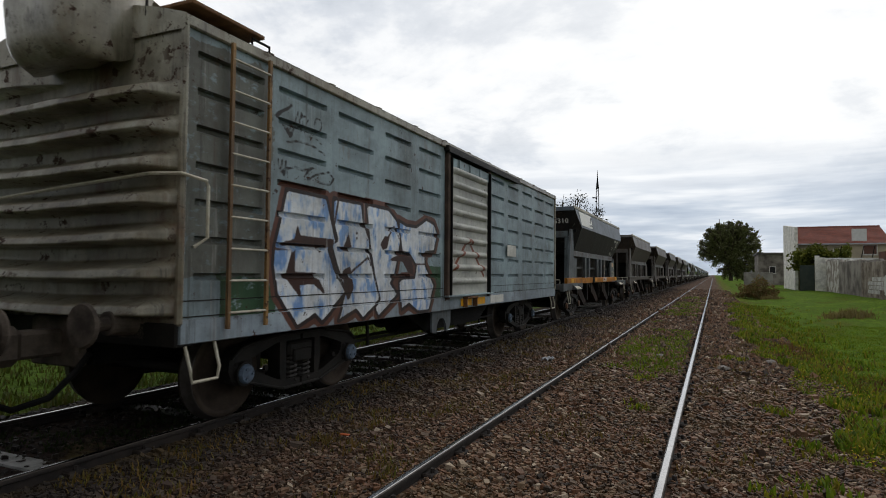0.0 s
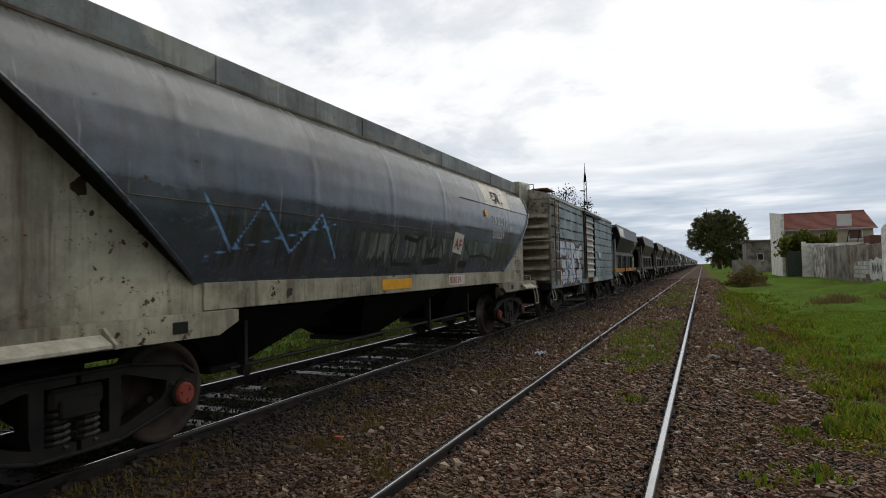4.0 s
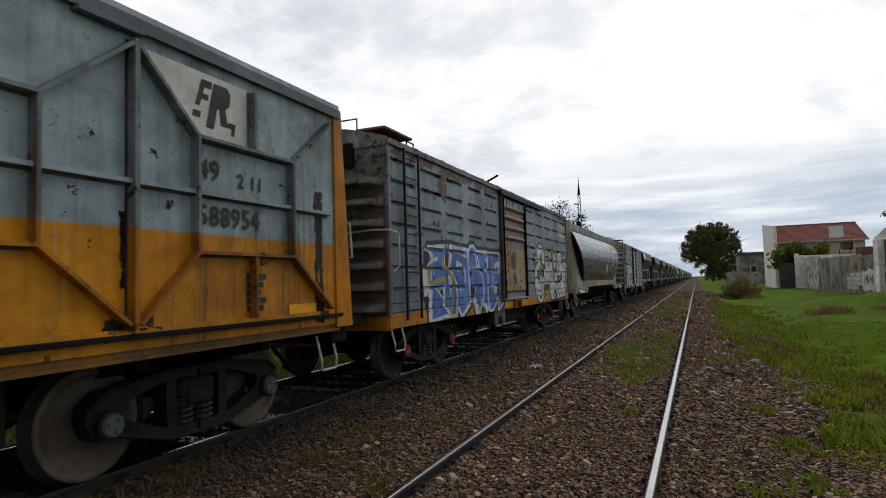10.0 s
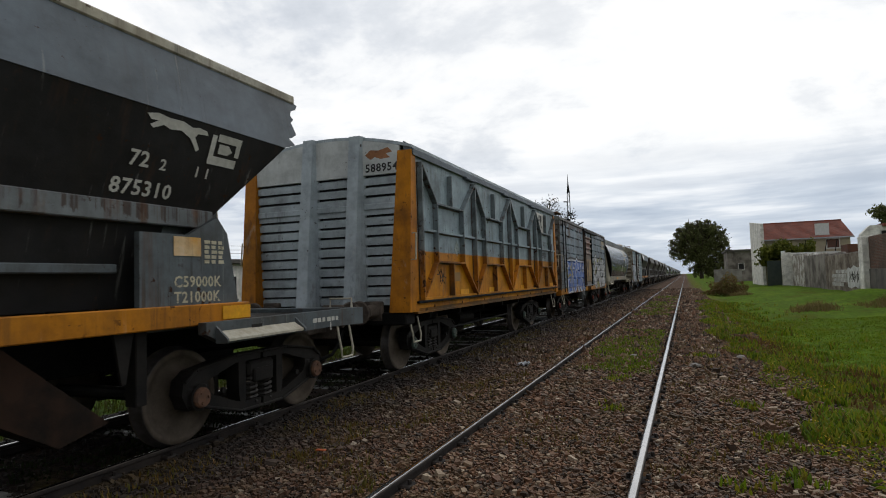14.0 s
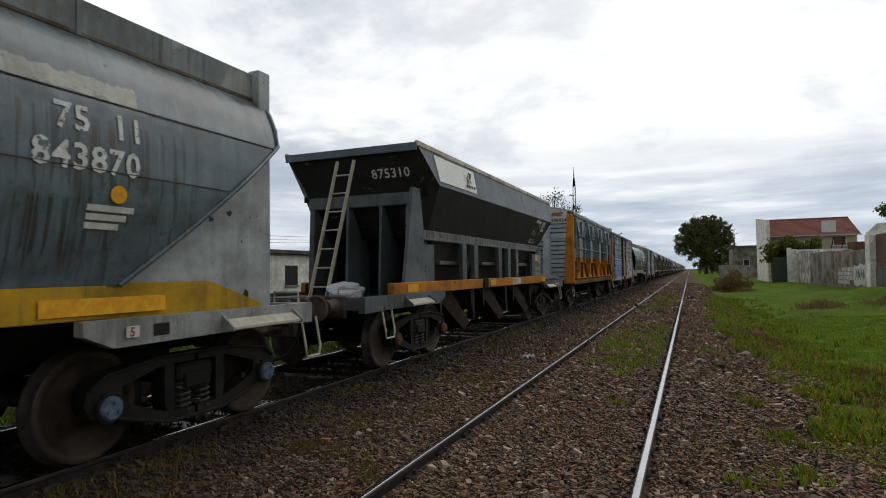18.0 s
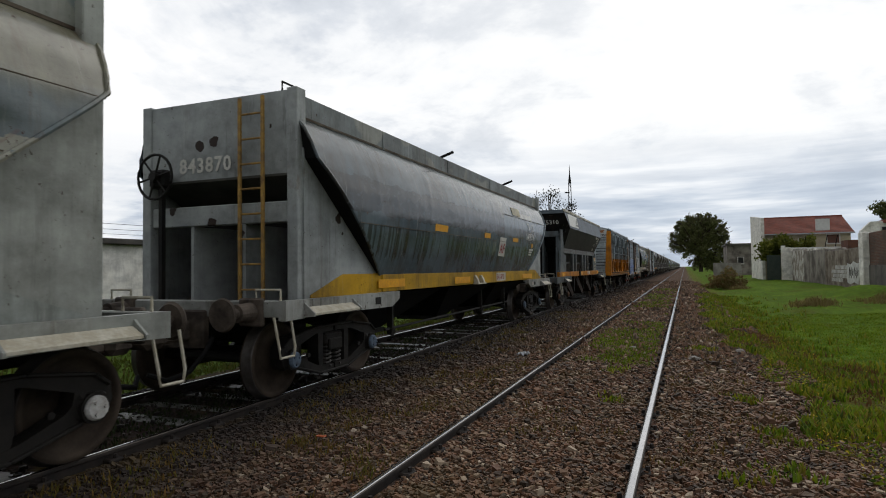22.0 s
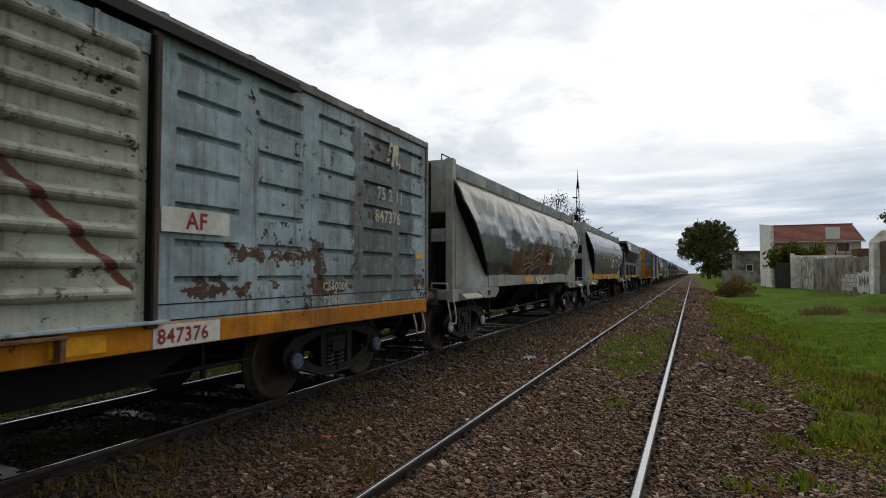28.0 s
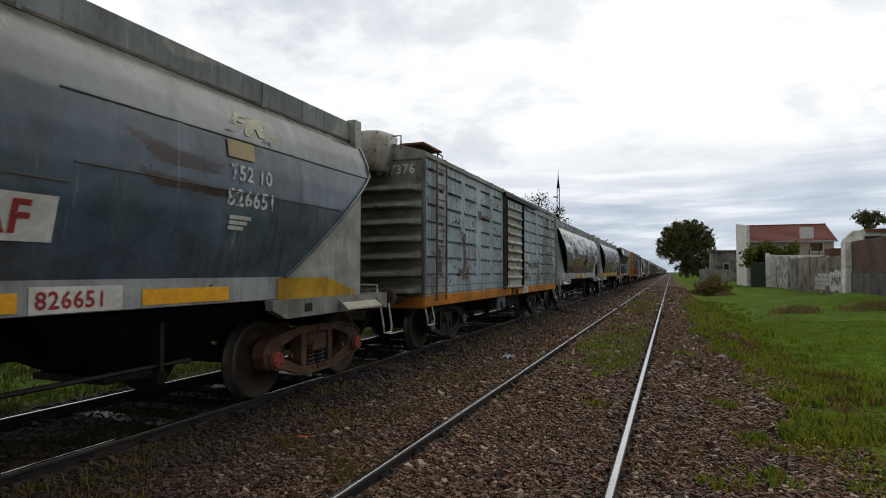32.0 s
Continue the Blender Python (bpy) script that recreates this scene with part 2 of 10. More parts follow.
    run = ramp(t, grain(n, stretched(n, co, 3.0, 7.0, 0.35), 1.0, 5.0, 0.7), (0.60 - rust * 0.10, 0.0), (0.80 - rust * 0.10, 1.0))
    colour = mixed(t, n("ShaderNodeMath", op="MULTIPLY", i0=run, i1=min(1.0, rust * 1.3)).outputs[0], colour, (0.085, 0.042, 0.020))
    chips = ramp(t, grain(n, co, 7.0, 6.0, 0.7), (0.70 - rust * 0.16, 0.0), (0.715 - rust * 0.16, 1.0))
    chips = n("ShaderNodeMath", op="MULTIPLY", i0=chips, i1=ramp(t, grain(n, stretched(n, co, 1, 1, 0.7), 1.1, 4.0, 0.65), (0.44, 0.0), (0.56, 1.0))).outputs[0]
    stain = ramp(t, grain(n, stretched(n, co, 1, 1.6, 0.7), 1.5, 5.0, 0.7), (0.68 - rust * 0.14, 0.0), (0.82 - rust * 0.1, 0.85))
    rusty = ramp(t, grain(n, co, 11.0), (0.35, (0.055, 0.024, 0.012)), (0.65, (0.17, 0.075, 0.03)))
    colour = mixed(t, stain, colour, rusty)
    colour = mixed(t, chips, colour, (0.045, 0.022, 0.013))
    flecks = ramp(t, grain(n, co, 24.0, 4.0, 0.75), (0.66 - rust * 0.05, 0.0), (0.68 - rust * 0.05, 1.0))
    flecks = n("ShaderNodeMath", op="MULTIPLY", i0=flecks, i1=ramp(t, grain(n, co, 1.7, 5.0, 0.7), (0.50 - rust * 0.06, 0.0), (0.60 - rust * 0.04, 1.0))).outputs[0]
    colour = mixed(t, flecks, colour, (0.050, 0.026, 0.016))
    if spots:
        cell = n("ShaderNodeTexVoronoi", Vector=n("ShaderNodeVectorMath", op="ADD", i0=co, i1=stretched(n, n("ShaderNodeTexNoise", Vector=co, Scale=9.0).outputs[1], 0.10, 0.10, 0.10)).outputs[0], Scale=4.5, Randomness=1.0)
        chosen = n("ShaderNodeMath", op="GREATER_THAN", i0=n("ShaderNodeSeparateXYZ", i0=cell.outputs["Color"]).outputs[0], i1=1.0 - spots).outputs[0]
        size = n("ShaderNodeMath", op="MULTIPLY", i0=n("ShaderNodeSeparateXYZ", i0=cell.outputs["Color"]).outputs[1], i1=0.36).outputs[0]
        blot = n("ShaderNodeMath", op="LESS_THAN", i0=cell.outputs["Distance"], i1=size).outputs[0]
        colour = mixed(t, n("ShaderNodeMath", op="MULTIPLY", i0=blot, i1=chosen).outputs[0], colour, (0.028, 0.017, 0.012))
    small = grain(n, co, 55.0, 3.0)
    uneven = grain(n, co, 1.7, 2.0)
    height = n("ShaderNodeMath", op="MULTIPLY_ADD", i0=uneven, i1=6.0, i2=n("ShaderNodeMath", op="MULTIPLY", i0=small, i1=0.35).outputs[0]).outputs[0]
    plug(t, b, Base_Color=colour, Roughness=n("ShaderNodeMapRange", i0=chips, i3=rough, i4=0.9).outputs[0], Normal=bumpy(n, height, 0.28, 0.01), Specular_IOR_Level=gloss)
    MATS[name] = m
    return m


def worn(name, colour, bare=0.42, scale=11.0):
    """Stencil paint that has flaked off in places."""
    m, t, n, b = shader(name)
    co = n("ShaderNodeTexCoord").outputs["Object"]
    plug(t, b, Base_Color=mixed(t, ramp(t, grain(n, co, 6.0), (0.3, 0.6), (0.7, 1.0)), (0, 0, 0), colour), Roughness=0.65, Specular_IOR_Level=0.2)
    gone = ramp(t, grain(n, co, scale, 6.0, 0.75), (bare - 0.02, 1.0), (bare + 0.02, 0.0))
    t.links.new(n("ShaderNodeMixShader", i0=gone, i1=b.outputs[0], i2=n("ShaderNodeBsdfTransparent").outputs[0]).outputs[0], t.nodes["Material Output"].inputs[0])
    return m


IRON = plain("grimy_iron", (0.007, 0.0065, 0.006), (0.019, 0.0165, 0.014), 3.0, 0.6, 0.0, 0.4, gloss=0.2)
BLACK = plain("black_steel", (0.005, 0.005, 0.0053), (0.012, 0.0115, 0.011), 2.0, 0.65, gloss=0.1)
RUSTY = plain("rusty_iron", (0.10, 0.045, 0.02), (0.20, 0.10, 0.045), 5.0, 0.8, 0.0, 0.4)
SPRING = plain("dusty_spring", (0.030, 0.028, 0.026), (0.055, 0.05, 0.045), 6.0, 0.6, gloss=0.25)
PALE_WHEEL = plain("dusty_wheel", (0.105, 0.085, 0.066), (0.18, 0.15, 0.118), 3.0, 0.85, 0.0, 0.3, gloss=0.1)
MID_WHEEL = plain("brown_wheel", (0.075, 0.060, 0.046), (0.14, 0.115, 0.09), 3.0, 0.85, 0.0, 0.3, gloss=0.1)
TREAD = plain("wheel_tread", (0.11, 0.10, 0.095), (0.07, 0.062, 0.055), 8.0, 0.4, 0.5, 0.1)
WHEEL = plain("wheel_steel", (0.028, 0.021, 0.017), (0.066, 0.050, 0.037), 2.5, 0.75, 0.0, 0.3, gloss=0.12)
RAIL_TOP = plain("rail_running_face", (0.50, 0.50, 0.50), (0.40, 0.40, 0.41), 3.0, 0.16, 1.0, 0.03, 90.0)
RAIL_EDGE = plain("rail_shoulder", (0.09, 0.075, 0.065), (0.045, 0.036, 0.030), 5.0, 0.5, 0.5, 0.2)
RAIL_SIDE = plain("rail_side", (0.016, 0.013, 0.012), (0.034, 0.026, 0.021), 6.0, 0.8, 0.0, 0.4)
SLEEPER = plain("worn_sleeper", (0.018, 0.019, 0.013), (0.21, 0.21, 0.20), 2.2, 0.45, 0.0, 0.4, 30.0)
OLD_WOOD = plain("dark_sleeper", (0.022, 0.021, 0.021), (0.055, 0.052, 0.050), 5.0, 0.7, 0.0, 0.5)
CREAM = plain("cream_paint", (0.52, 0.49, 0.40), (0.40, 0.36, 0.27), 9.0, 0.55)
YELLOW_ROD = plain("ochre_paint", (0.42, 0.25, 0.06), (0.22, 0.13, 0.05), 9.0, 0.6)
WHITE = worn("white_stencil", (0.72, 0.72, 0.69), 0.43)
FADED_CREAM = worn("faded_cream", (0.56, 0.52, 0.38), 0.41, 12.0)
FADED_WHITE = worn("flaked_white_stencil", (0.64, 0.65, 0.64), 0.455, 13.0)
SOFT_WHITE = plain("worn_white_panel", (0.66, 0.65, 0.60), (0.50, 0.49, 0.44), 3.0, 0.6, fine=18.0)
BLACK_INK = plain("black_stencil", (0.015, 0.015, 0.015), (0.04, 0.04, 0.04), 9.0, 0.6)
RED_INK = worn("red_stencil", (0.32, 0.035, 0.035), 0.40, 20.0)
SIGNAL = plain("yellow_reflector", (0.82, 0.40, 0.008), (0.70, 0.32, 0.010), 8.0, 0.4, fine=25.0)
RED_CAP = plain("red_cap", (0.30, 0.05, 0.03), (0.22, 0.05, 0.035), 12.0, 0.6)
BLUE_CAP = plain("blue_cap", (0.12, 0.17, 0.24), (0.07, 0.09, 0.12), 12.0, 0.6)
WHITE_CAP = plain("white_cap", (0.6, 0.6, 0.58), (0.42, 0.4, 0.37), 12.0, 0.6)
BROWN_CAP = plain("brown_cap", (0.16, 0.08, 0.045), (0.11, 0.06, 0.04), 12.0, 0.7)
ORANGE = weathered("orange_sill_paint", (0.50, 0.19, 0.010), (0.38, 0.14, 0.012), 0.5, 0.5, gloss=0.12)
GREY_SILL = weathered("grey_sill_paint", (0.17, 0.205, 0.235), (0.11, 0.13, 0.145), 0.5, 0.6)
PLASTIC = plain("crumpled_plastic", (0.62, 0.64, 0.66), (0.45, 0.47, 0.5), 14.0, 0.35)

# ---- building blocks ----
TRAIN_X, RAIL_Z, SPEED = -5.58, 0.16, 3.4


def part(name, bm, material, parent, label="", smooth=False):
    """Links a bmesh as one mesh object under a thing or a part."""
    me = bpy.data.meshes.new(name)
    bm.to_mesh(me)
    bm.free()
    for m in material if isinstance(material, (list, tuple)) else [material]:
        me.materials.append(m)
    if smooth:
        me.polygons.foreach_set("use_smooth", [True] * len(me.polygons))
    ob = new(name, me)
    ob.parent = parent
    if label:
        tagged(ob, label)
    return ob


def solid(name, bm, material, label, category, group="", kind="", smooth=False):
    return tagged(part(name, bm, material, None, "", smooth), label, category, group, kind)


def again(ob, parent, m=None):
    """The same mesh once more, as a part of its own."""
    o = new(ob.name.split(".")[0], ob.data)
    o.parent = parent
    if m is not None:
        o.matrix_basis = m
    return o


def faces(bm, verts, polys, mat=0):
    vs = [bm.verts.new(v) for v in verts]
    out = []
    for p in polys:
        f = bm.faces.new([vs[i] for i in p])
        f.material_index = mat
        out.append(f)
    return vs, out


CUBE = [(0, 3, 2, 1), (4, 5, 6, 7), (0, 1, 5, 4), (1, 2, 6, 5), (2, 3, 7, 6), (3, 0, 4, 7)]


def box(bm, x0, x1, y0, y1, z0, z1, bevel=0.0, mat=0, at=None):
    vs, fs = faces(bm, [(x0, y0, z0), (x1, y0, z0), (x1, y1, z0), (x0, y1, z0), (x0, y0, z1), (x1, y0, z1), (x1, y1, z1), (x0, y1, z1)], CUBE, mat)
    if at is not None:
        for v in vs:
            v.co = at @ v.co
    if bevel:
        bmesh.ops.bevel(bm, geom=list({e for f in fs for e in f.edges}), offset=bevel, segments=1, affect="EDGES", material=mat)
    return bm


def bar(bm, p, q, w, h, mat=0, bevel=0.0):
    """A straight bar from p to q, w across and h high."""
    p, q = Vector(p), Vector(q)
    d = q - p
    side = d.cross(Vector((0, 0, 1)))
    if side.length < 1e-5:
        side = Vector((1, 0, 0))
    side.normalize()
    up = side.cross(d).normalized()
    m = Matrix((side, d.normalized(), up)).transposed().to_4x4()
    m.translation = p
    return box(bm, -w / 2, w / 2, 0, d.length, -h / 2, h / 2, bevel, mat, m)


def rod(bm, p, q, r, n=8, r2=None, mat=0):
    p, q = Vector(p), Vector(q)
    d = (q - p).normalized()
    a = d.orthogonal().normalized()
    b = d.cross(a)
    r2 = r if r2 is None else r2
    ring = [(math.cos(2 * math.pi * i / n), math.sin(2 * math.pi * i / n)) for i in range(n)]
    verts = [p + (a * c + b * s) * r for c, s in ring] + [q + (a * c + b * s) * r2 for c, s in ring]
    polys = [(i, (i + 1) % n, n + (i + 1) % n, n + i) for i in range(n)] + [tuple(range(n))[::-1], tuple(range(n, 2 * n))]
    faces(bm, verts, polys, mat)
    return bm


def pipe(bm, pts, r, n=6, mat=0):
    """A bent round rod through the points."""
    pts = [Vector(p) for p in pts]
    rings = []
    for i, p in enumerate(pts):
        d = (pts[min(i + 1, len(pts) - 1)] - pts[max(i - 1, 0)]).normalized()
        ref = Vector((0, 0, 1)) if abs(d.z) < 0.9 else Vector((1, 0, 0))
        a = d.cross(ref).normalized()
        b = d.cross(a)
        rings.append([bm.verts.new(p + (a * math.cos(2 * math.pi * k / n) + b * math.sin(2 * math.pi * k / n)) * r) for k in range(n)])
    for r0, r1 in zip(rings, rings[1:]):
        for k in range(n):
            bm.faces.new((r0[k], r0[(k + 1) % n], r1[(k + 1) % n], r1[k])).material_index = mat
    bm.faces.new(rings[0][::-1]).material_index = mat
    bm.faces.new(rings[-1]).material_index = mat
    return bm


def prism(bm, outline, axis, a, b, mat=0):
    """An outline drawn out along an axis: for x it is (y, z), for y (x, z), for z (x, y)."""
    put = {"x": lambda u, v, s: (s, u, v), "y": lambda u, v, s: (u, s, v), "z": lambda u, v, s: (u, v, s)}[axis]
    n = len(outline)
    faces(bm, [put(u, v, a) for u, v in outline] + [put(u, v, b) for u, v in outline],
          [(i, (i + 1) % n, n + (i + 1) % n, n + i) for i in range(n)] + [tuple(range(n))[::-1], tuple(range(n, 2 * n))], mat)
    return bm


def lathe(bm, profile, n=24, mat=0, mats=None):
    """Turns (radius, x) points round the x axis."""
    rings = [[bm.verts.new((x, r * math.cos(2 * math.pi * k / n), r * math.sin(2 * math.pi * k / n))) for k in range(n)] for r, x in profile]
    for i, (r0, r1) in enumerate(zip(rings, rings[1:])):
        for k in range(n):
            bm.faces.new((r0[k], r1[k], r1[(k + 1) % n], r0[(k + 1) % n])).material_index = mats[i] if mats else mat
    bm.faces.new(rings[0]).material_index = mat
    bm.faces.new(rings[-1][::-1]).material_index = mat
    return bm


def fixed_normals(bm):
    bmesh.ops.recalc_face_normals(bm, faces=bm.faces)
    return bm


def lettering(text, size, parent, x, y, z, material, label="", name="lettering", lean=0.0, face=90.0, squeeze=1.0):
    """Flat stencilled characters on a side: y is where the text starts, z its base line; the text reads towards +y."""
    cu = bpy.data.curves.new(name, "FONT")
    cu.body, cu.size, cu.resolution_u, cu.fill_mode = text, size, 2, "FRONT"
    cu.space_character = 1.08
    cu.offset = 0.022 * size
    tmp = bpy.data.objects.new(name, cu)
    me = bpy.data.meshes.new_from_object(tmp)
    bpy.data.objects.remove(tmp)
    bpy.data.curves.remove(cu)
    me.transform(Matrix.Diagonal((squeeze, 1, 1, 1)))
    me.materials.clear()
    me.materials.append(material)
    me.name = name
    ob = new(name, me)
    ob.parent = parent
    ob.matrix_basis = Matrix.Translation((x, y, z)) @ Euler((radians(90), 0, radians(face))).to_matrix().to_4x4() @ Euler((0, radians(lean), 0)).to_matrix().to_4x4()
    if label:
        tagged(ob, label)
    return ob


def plate(parent, x, y0, y1, z0, z1, material, name="panel", label="", thick=0.006):
    return part(name, box(bmesh.new(), x, x + thick, y0, y1, z0, z1), material, parent, label)


def bars_on(parent, x, y0, y1, z0, z1, rows, material, cols=1):
    """Small writing too worn to read: plain bars."""
    h, wide = (z1 - z0) / rows, (y1 - y0) / cols
    for i, k in [(i, k) for i in range(rows) for k in range(cols)]:
        part("stencil_bar", box(bmesh.new(), x, x + 0.003, y0 + k * wide, y0 + (k + 0.8 - 0.12 * ((i + k) % 3)) * wide, z1 - (i + 0.72) * h, z1 - i * h), material, parent)


# ---- ground, ballast and tracks ----
RAILS = {"far_track": (-6.45, -4.705), "near_track": (-2.155, -0.415)}


def rolling(x, y):
    """The height of the ground."""
    x, y = np.asarray(x, float), np.asarray(y, float)
    z = np.interp(x, [-60, -30, -14, -9, -7.6, -7.0, -4.2, -3.3, -2.6, 0.1, 0.9, 2.2, 4, 7, 9.5, 12, 60], [0.0, 0.0, -0.12, -0.22, -0.06, 0.04, 0.05, 0.015, 0.06, 0.06, 0.03, -0.10, -0.06, 0.02, 0.10, 0.05, 0.0])
    bump = 0.05 * np.sin(x * 0.9 + 0.4 * y) * np.sin(y * 0.31 + 1.3) + 0.03 * np.sin(x * 2.3 - y * 0.8)
    z = z + bump * np.interp(x, [-9, -7.2, 1.0, 3.0], [1, 0.12, 0.12, 1.0])
    mound = 0.55 * np.exp(-((x - 8.8) / 1.6) ** 2 - ((y - 36) / 5.0) ** 2)
    return z + mound


def dirt_material():
    m, t, n, b = shader("ground_cover")
    co = n("ShaderNodeTexCoord").outputs["Object"]
    xyz = n("ShaderNodeSeparateXYZ", i0=co)
    wide = n("ShaderNodeMapRange", i0=xyz.outputs[1], i1=11.5, i2=16.0, i3=0.0, i4=0.5).outputs[0]
    rough_edge = n("ShaderNodeMath", op="MULTIPLY_ADD", i0=grain(n, co, 0.8, 7.0, 0.7), i1=2.6, i2=n("ShaderNodeMath", op="ADD", i0=xyz.outputs[0], i1=wide).outputs[0]).outputs[0]
    right = n("ShaderNodeMapRange", i0=rough_edge, i1=2.25, i2=2.75).outputs[0]
    left = n("ShaderNodeMapRange", i0=rough_edge, i1=-6.15, i2=-6.55).outputs[0]
    green = n("ShaderNodeMath", op="MAXIMUM", i0=right, i1=left).outputs[0]
    stone = n("ShaderNodeTexVoronoi", Vector=co, Scale=19.0, Randomness=1.0)
    tone = ramp(t, n("ShaderNodeSeparateXYZ", i0=stone.outputs["Color"]).outputs[0], (0.0, (0.040, 0.026, 0.020)), (0.35, (0.090, 0.054, 0.040)), (0.6, (0.150, 0.080, 0.056)), (0.85, (0.105, 0.086, 0.072)), (1.0, (0.22, 0.16, 0.12)))
    # darker towards the train: oily stone plus the train's shade put into colour
    oily_shade = n("ShaderNodeMapRange", i0=xyz.outputs[0], i1=-3.4, i2=-4.7).outputs[0]
    tone = mixed(t, n("ShaderNodeMath", op="MULTIPLY", i0=oily_shade, i1=0.85).outputs[0], tone, (0.017, 0.014, 0.013))
    weed = ramp(t, grain(n, co, 0.9, 6.0, 0.7), (0.53, 0.0), (0.64, 1.0))
    tone = mixed(t, n("ShaderNodeMath", op="MULTIPLY", i0=weed, i1=0.6).outputs[0], tone, (0.105, 0.078, 0.022))
    lawn = ramp(t, grain(n, stretched(n, co, 1, 0.7, 1), 0.42, 6.0, 0.66), (0.36, (0.105, 0.130, 0.009)), (0.48, (0.092, 0.172, 0.009)), (0.64, (0.145, 0.225, 0.012)))
    lawn = mixed(t, ramp(t, grain(n, co, 0.33, 5.0, 0.7), (0.60, 0.0), (0.74, 0.7)), lawn, (0.125, 0.105, 0.035))
    belt = ramp(t, grain(n, co, 1.6, 6.0, 0.7), (0.36, (0.075, 0.052, 0.022)), (0.47, (0.150, 0.135, 0.022)), (0.54, (0.120, 0.185, 0.014)), (0.66, (0.20, 0.235, 0.020)))
    lawn = mixed(t, n("ShaderNodeMapRange", i0=rough_edge, i1=3.2, i2=4.2).outputs[0], belt, lawn)
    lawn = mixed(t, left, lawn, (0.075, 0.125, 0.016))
    blade = grain(n, stretched(n, co, 1, 0.5, 1), 26.0, 4.0, 0.8)
    lawn = mixed(t, 0.7, lawn, ramp(t, blade, (0.35, 0.35), (0.7, 1.25)), "MULTIPLY")
    lawn = mixed(t, 0.8, lawn, ramp(t, grain(n, stretched(n, co, 1, 0.6, 1), 4.5, 5.0, 0.75), (0.34, 0.45), (0.62, 1.2)), "MULTIPLY")
    colour = mixed(t, green, tone, lawn)
    height = n("ShaderNodeMath", op="MULTIPLY", i0=stone.outputs["Distance"], i1=-1.0).outputs[0]
    height = n("ShaderNodeMath", op="ADD", i0=height, i1=n("ShaderNodeMath", op="MULTIPLY", i0=blade, i1=0.6).outputs[0]).outputs[0]
    plug(t, b, Base_Color=colour, Roughness=0.95, Specular_IOR_Level=0.06, Normal=bumpy(n, height, 0.7, 0.03))
    return m


def spaced(*spans):
    out = []
    for a, b, step in spans:
        out += list(np.arange(a, b, step))
    return np.array(out + [spans[-1][1]])


gx = spaced((-700, -60, 40), (-60, -14, 2.0), (-14, -7.6, 0.4), (-7.6, 1.0, 0.2), (1.0, 12.0, 0.25), (12, 60, 3.0), (60, 700, 40))
gy = spaced((-80, -6, 4.0), (-6, 14, 0.25), (14, 50, 0.6), (50, 120, 4.0), (120, 2600, 80))
GX, GY = np.meshgrid(gx, gy)
GZ = rolling(GX, GY)
verts = np.stack([GX, GY, GZ], -1).reshape(-1, 3)
nx = len(gx)
polys = [(j * nx + i, j * nx + i + 1, (j + 1) * nx + i + 1, (j + 1) * nx + i) for j in range(len(gy) - 1) for i in range(nx - 1)]
me = bpy.data.meshes.new("ground")
me.from_pydata(verts.tolist(), [], polys)
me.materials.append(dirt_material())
me.polygons.foreach_set("use_smooth", [True] * len(me.polygons))
tagged(new("ground", me), "ballast bed between rough green grass verges", "ground", kind="structure")

# rails in section: head, web and foot
HEAD = [(-0.012, 0.16), (0.012, 0.16), (0.025, 0.1575), (0.0335, 0.151), (0.036, 0.140), (0.036, 0.125), (0.009, 0.112), (0.009, 0.035), (0.065, 0.020), (0.065, 0.005), (-0.065, 0.005), (-0.065, 0.020), (-0.009, 0.035), (-0.009, 0.112), (-0.036, 0.125), (-0.036, 0.140), (-0.0335, 0.151), (-0.025, 0.1575)]
TRACKS = {}
for track_name, label, xs in (("railway_track", "straight railway track on worn sleepers, under the train", RAILS["far_track"]), ("railway_track", "straight empty railway track half sunk in ballast", RAILS["near_track"])):
    track = tagged(new(track_name), label, "railway track", kind="structure")
    TRACKS[xs] = track
    for x in xs:
        bm = bmesh.new()
        n = len(HEAD)
        cut = [-40, 0, 30, 90, 300, 1400]
        rows = [[bm.verts.new((x + u + 0.006 * math.sin(y * 0.11), y, v)) for u, v in HEAD] for y in cut]
        for r0, r1 in zip(rows, rows[1:]):
            for k in range(n):
                f = bm.faces.new((r0[k], r1[k], r1[(k + 1) % n], r0[(k + 1) % n]))
                f.material_index = 1 if k in (0, 1, n - 1) else 2 if k in (2, n - 2) else 0
                f.smooth = k in (0, 1, 2, n - 1, n - 2)
        bm.faces.new(rows[0])
        bm.faces.new(rows[-1][::-1])
        part("rail", fixed_normals(bm), [RAIL_SIDE, RAIL_TOP, RAIL_EDGE], track, "worn steel rail with a bright running face")

# ---- the place beside the line ----
RENDER_WHITE = weathered("old_white_render", (0.86, 0.84, 0.79), (0.72, 0.69, 0.62), 0.05, 0.32, 0.9, gloss=0.1)
RENDER_GREY = plain("old_grey_render", (0.20, 0.185, 0.165), (0.33, 0.31, 0.285), 1.2, 0.9, 0.0, 0.5, 20.0)
RENDER_DARK = plain("sooty_render", (0.075, 0.070, 0.065), (0.16, 0.145, 0.13), 0.9, 0.95, 0.0, 0.5, 20.0)
BRICKWORK = plain("old_brick", (0.16, 0.072, 0.050), (0.11, 0.060, 0.048), 1.6, 0.95, 0.0, 0.6, 14.0)
ROOF_RED = plain("red_tiles", (0.25, 0.078, 0.052), (0.17, 0.062, 0.046), 1.5, 0.85, 0.0, 0.5, 9.0)
CREAM_WALL = plain("cream_wall", (0.46, 0.40, 0.27), (0.38, 0.33, 0.24), 1.2, 0.9)
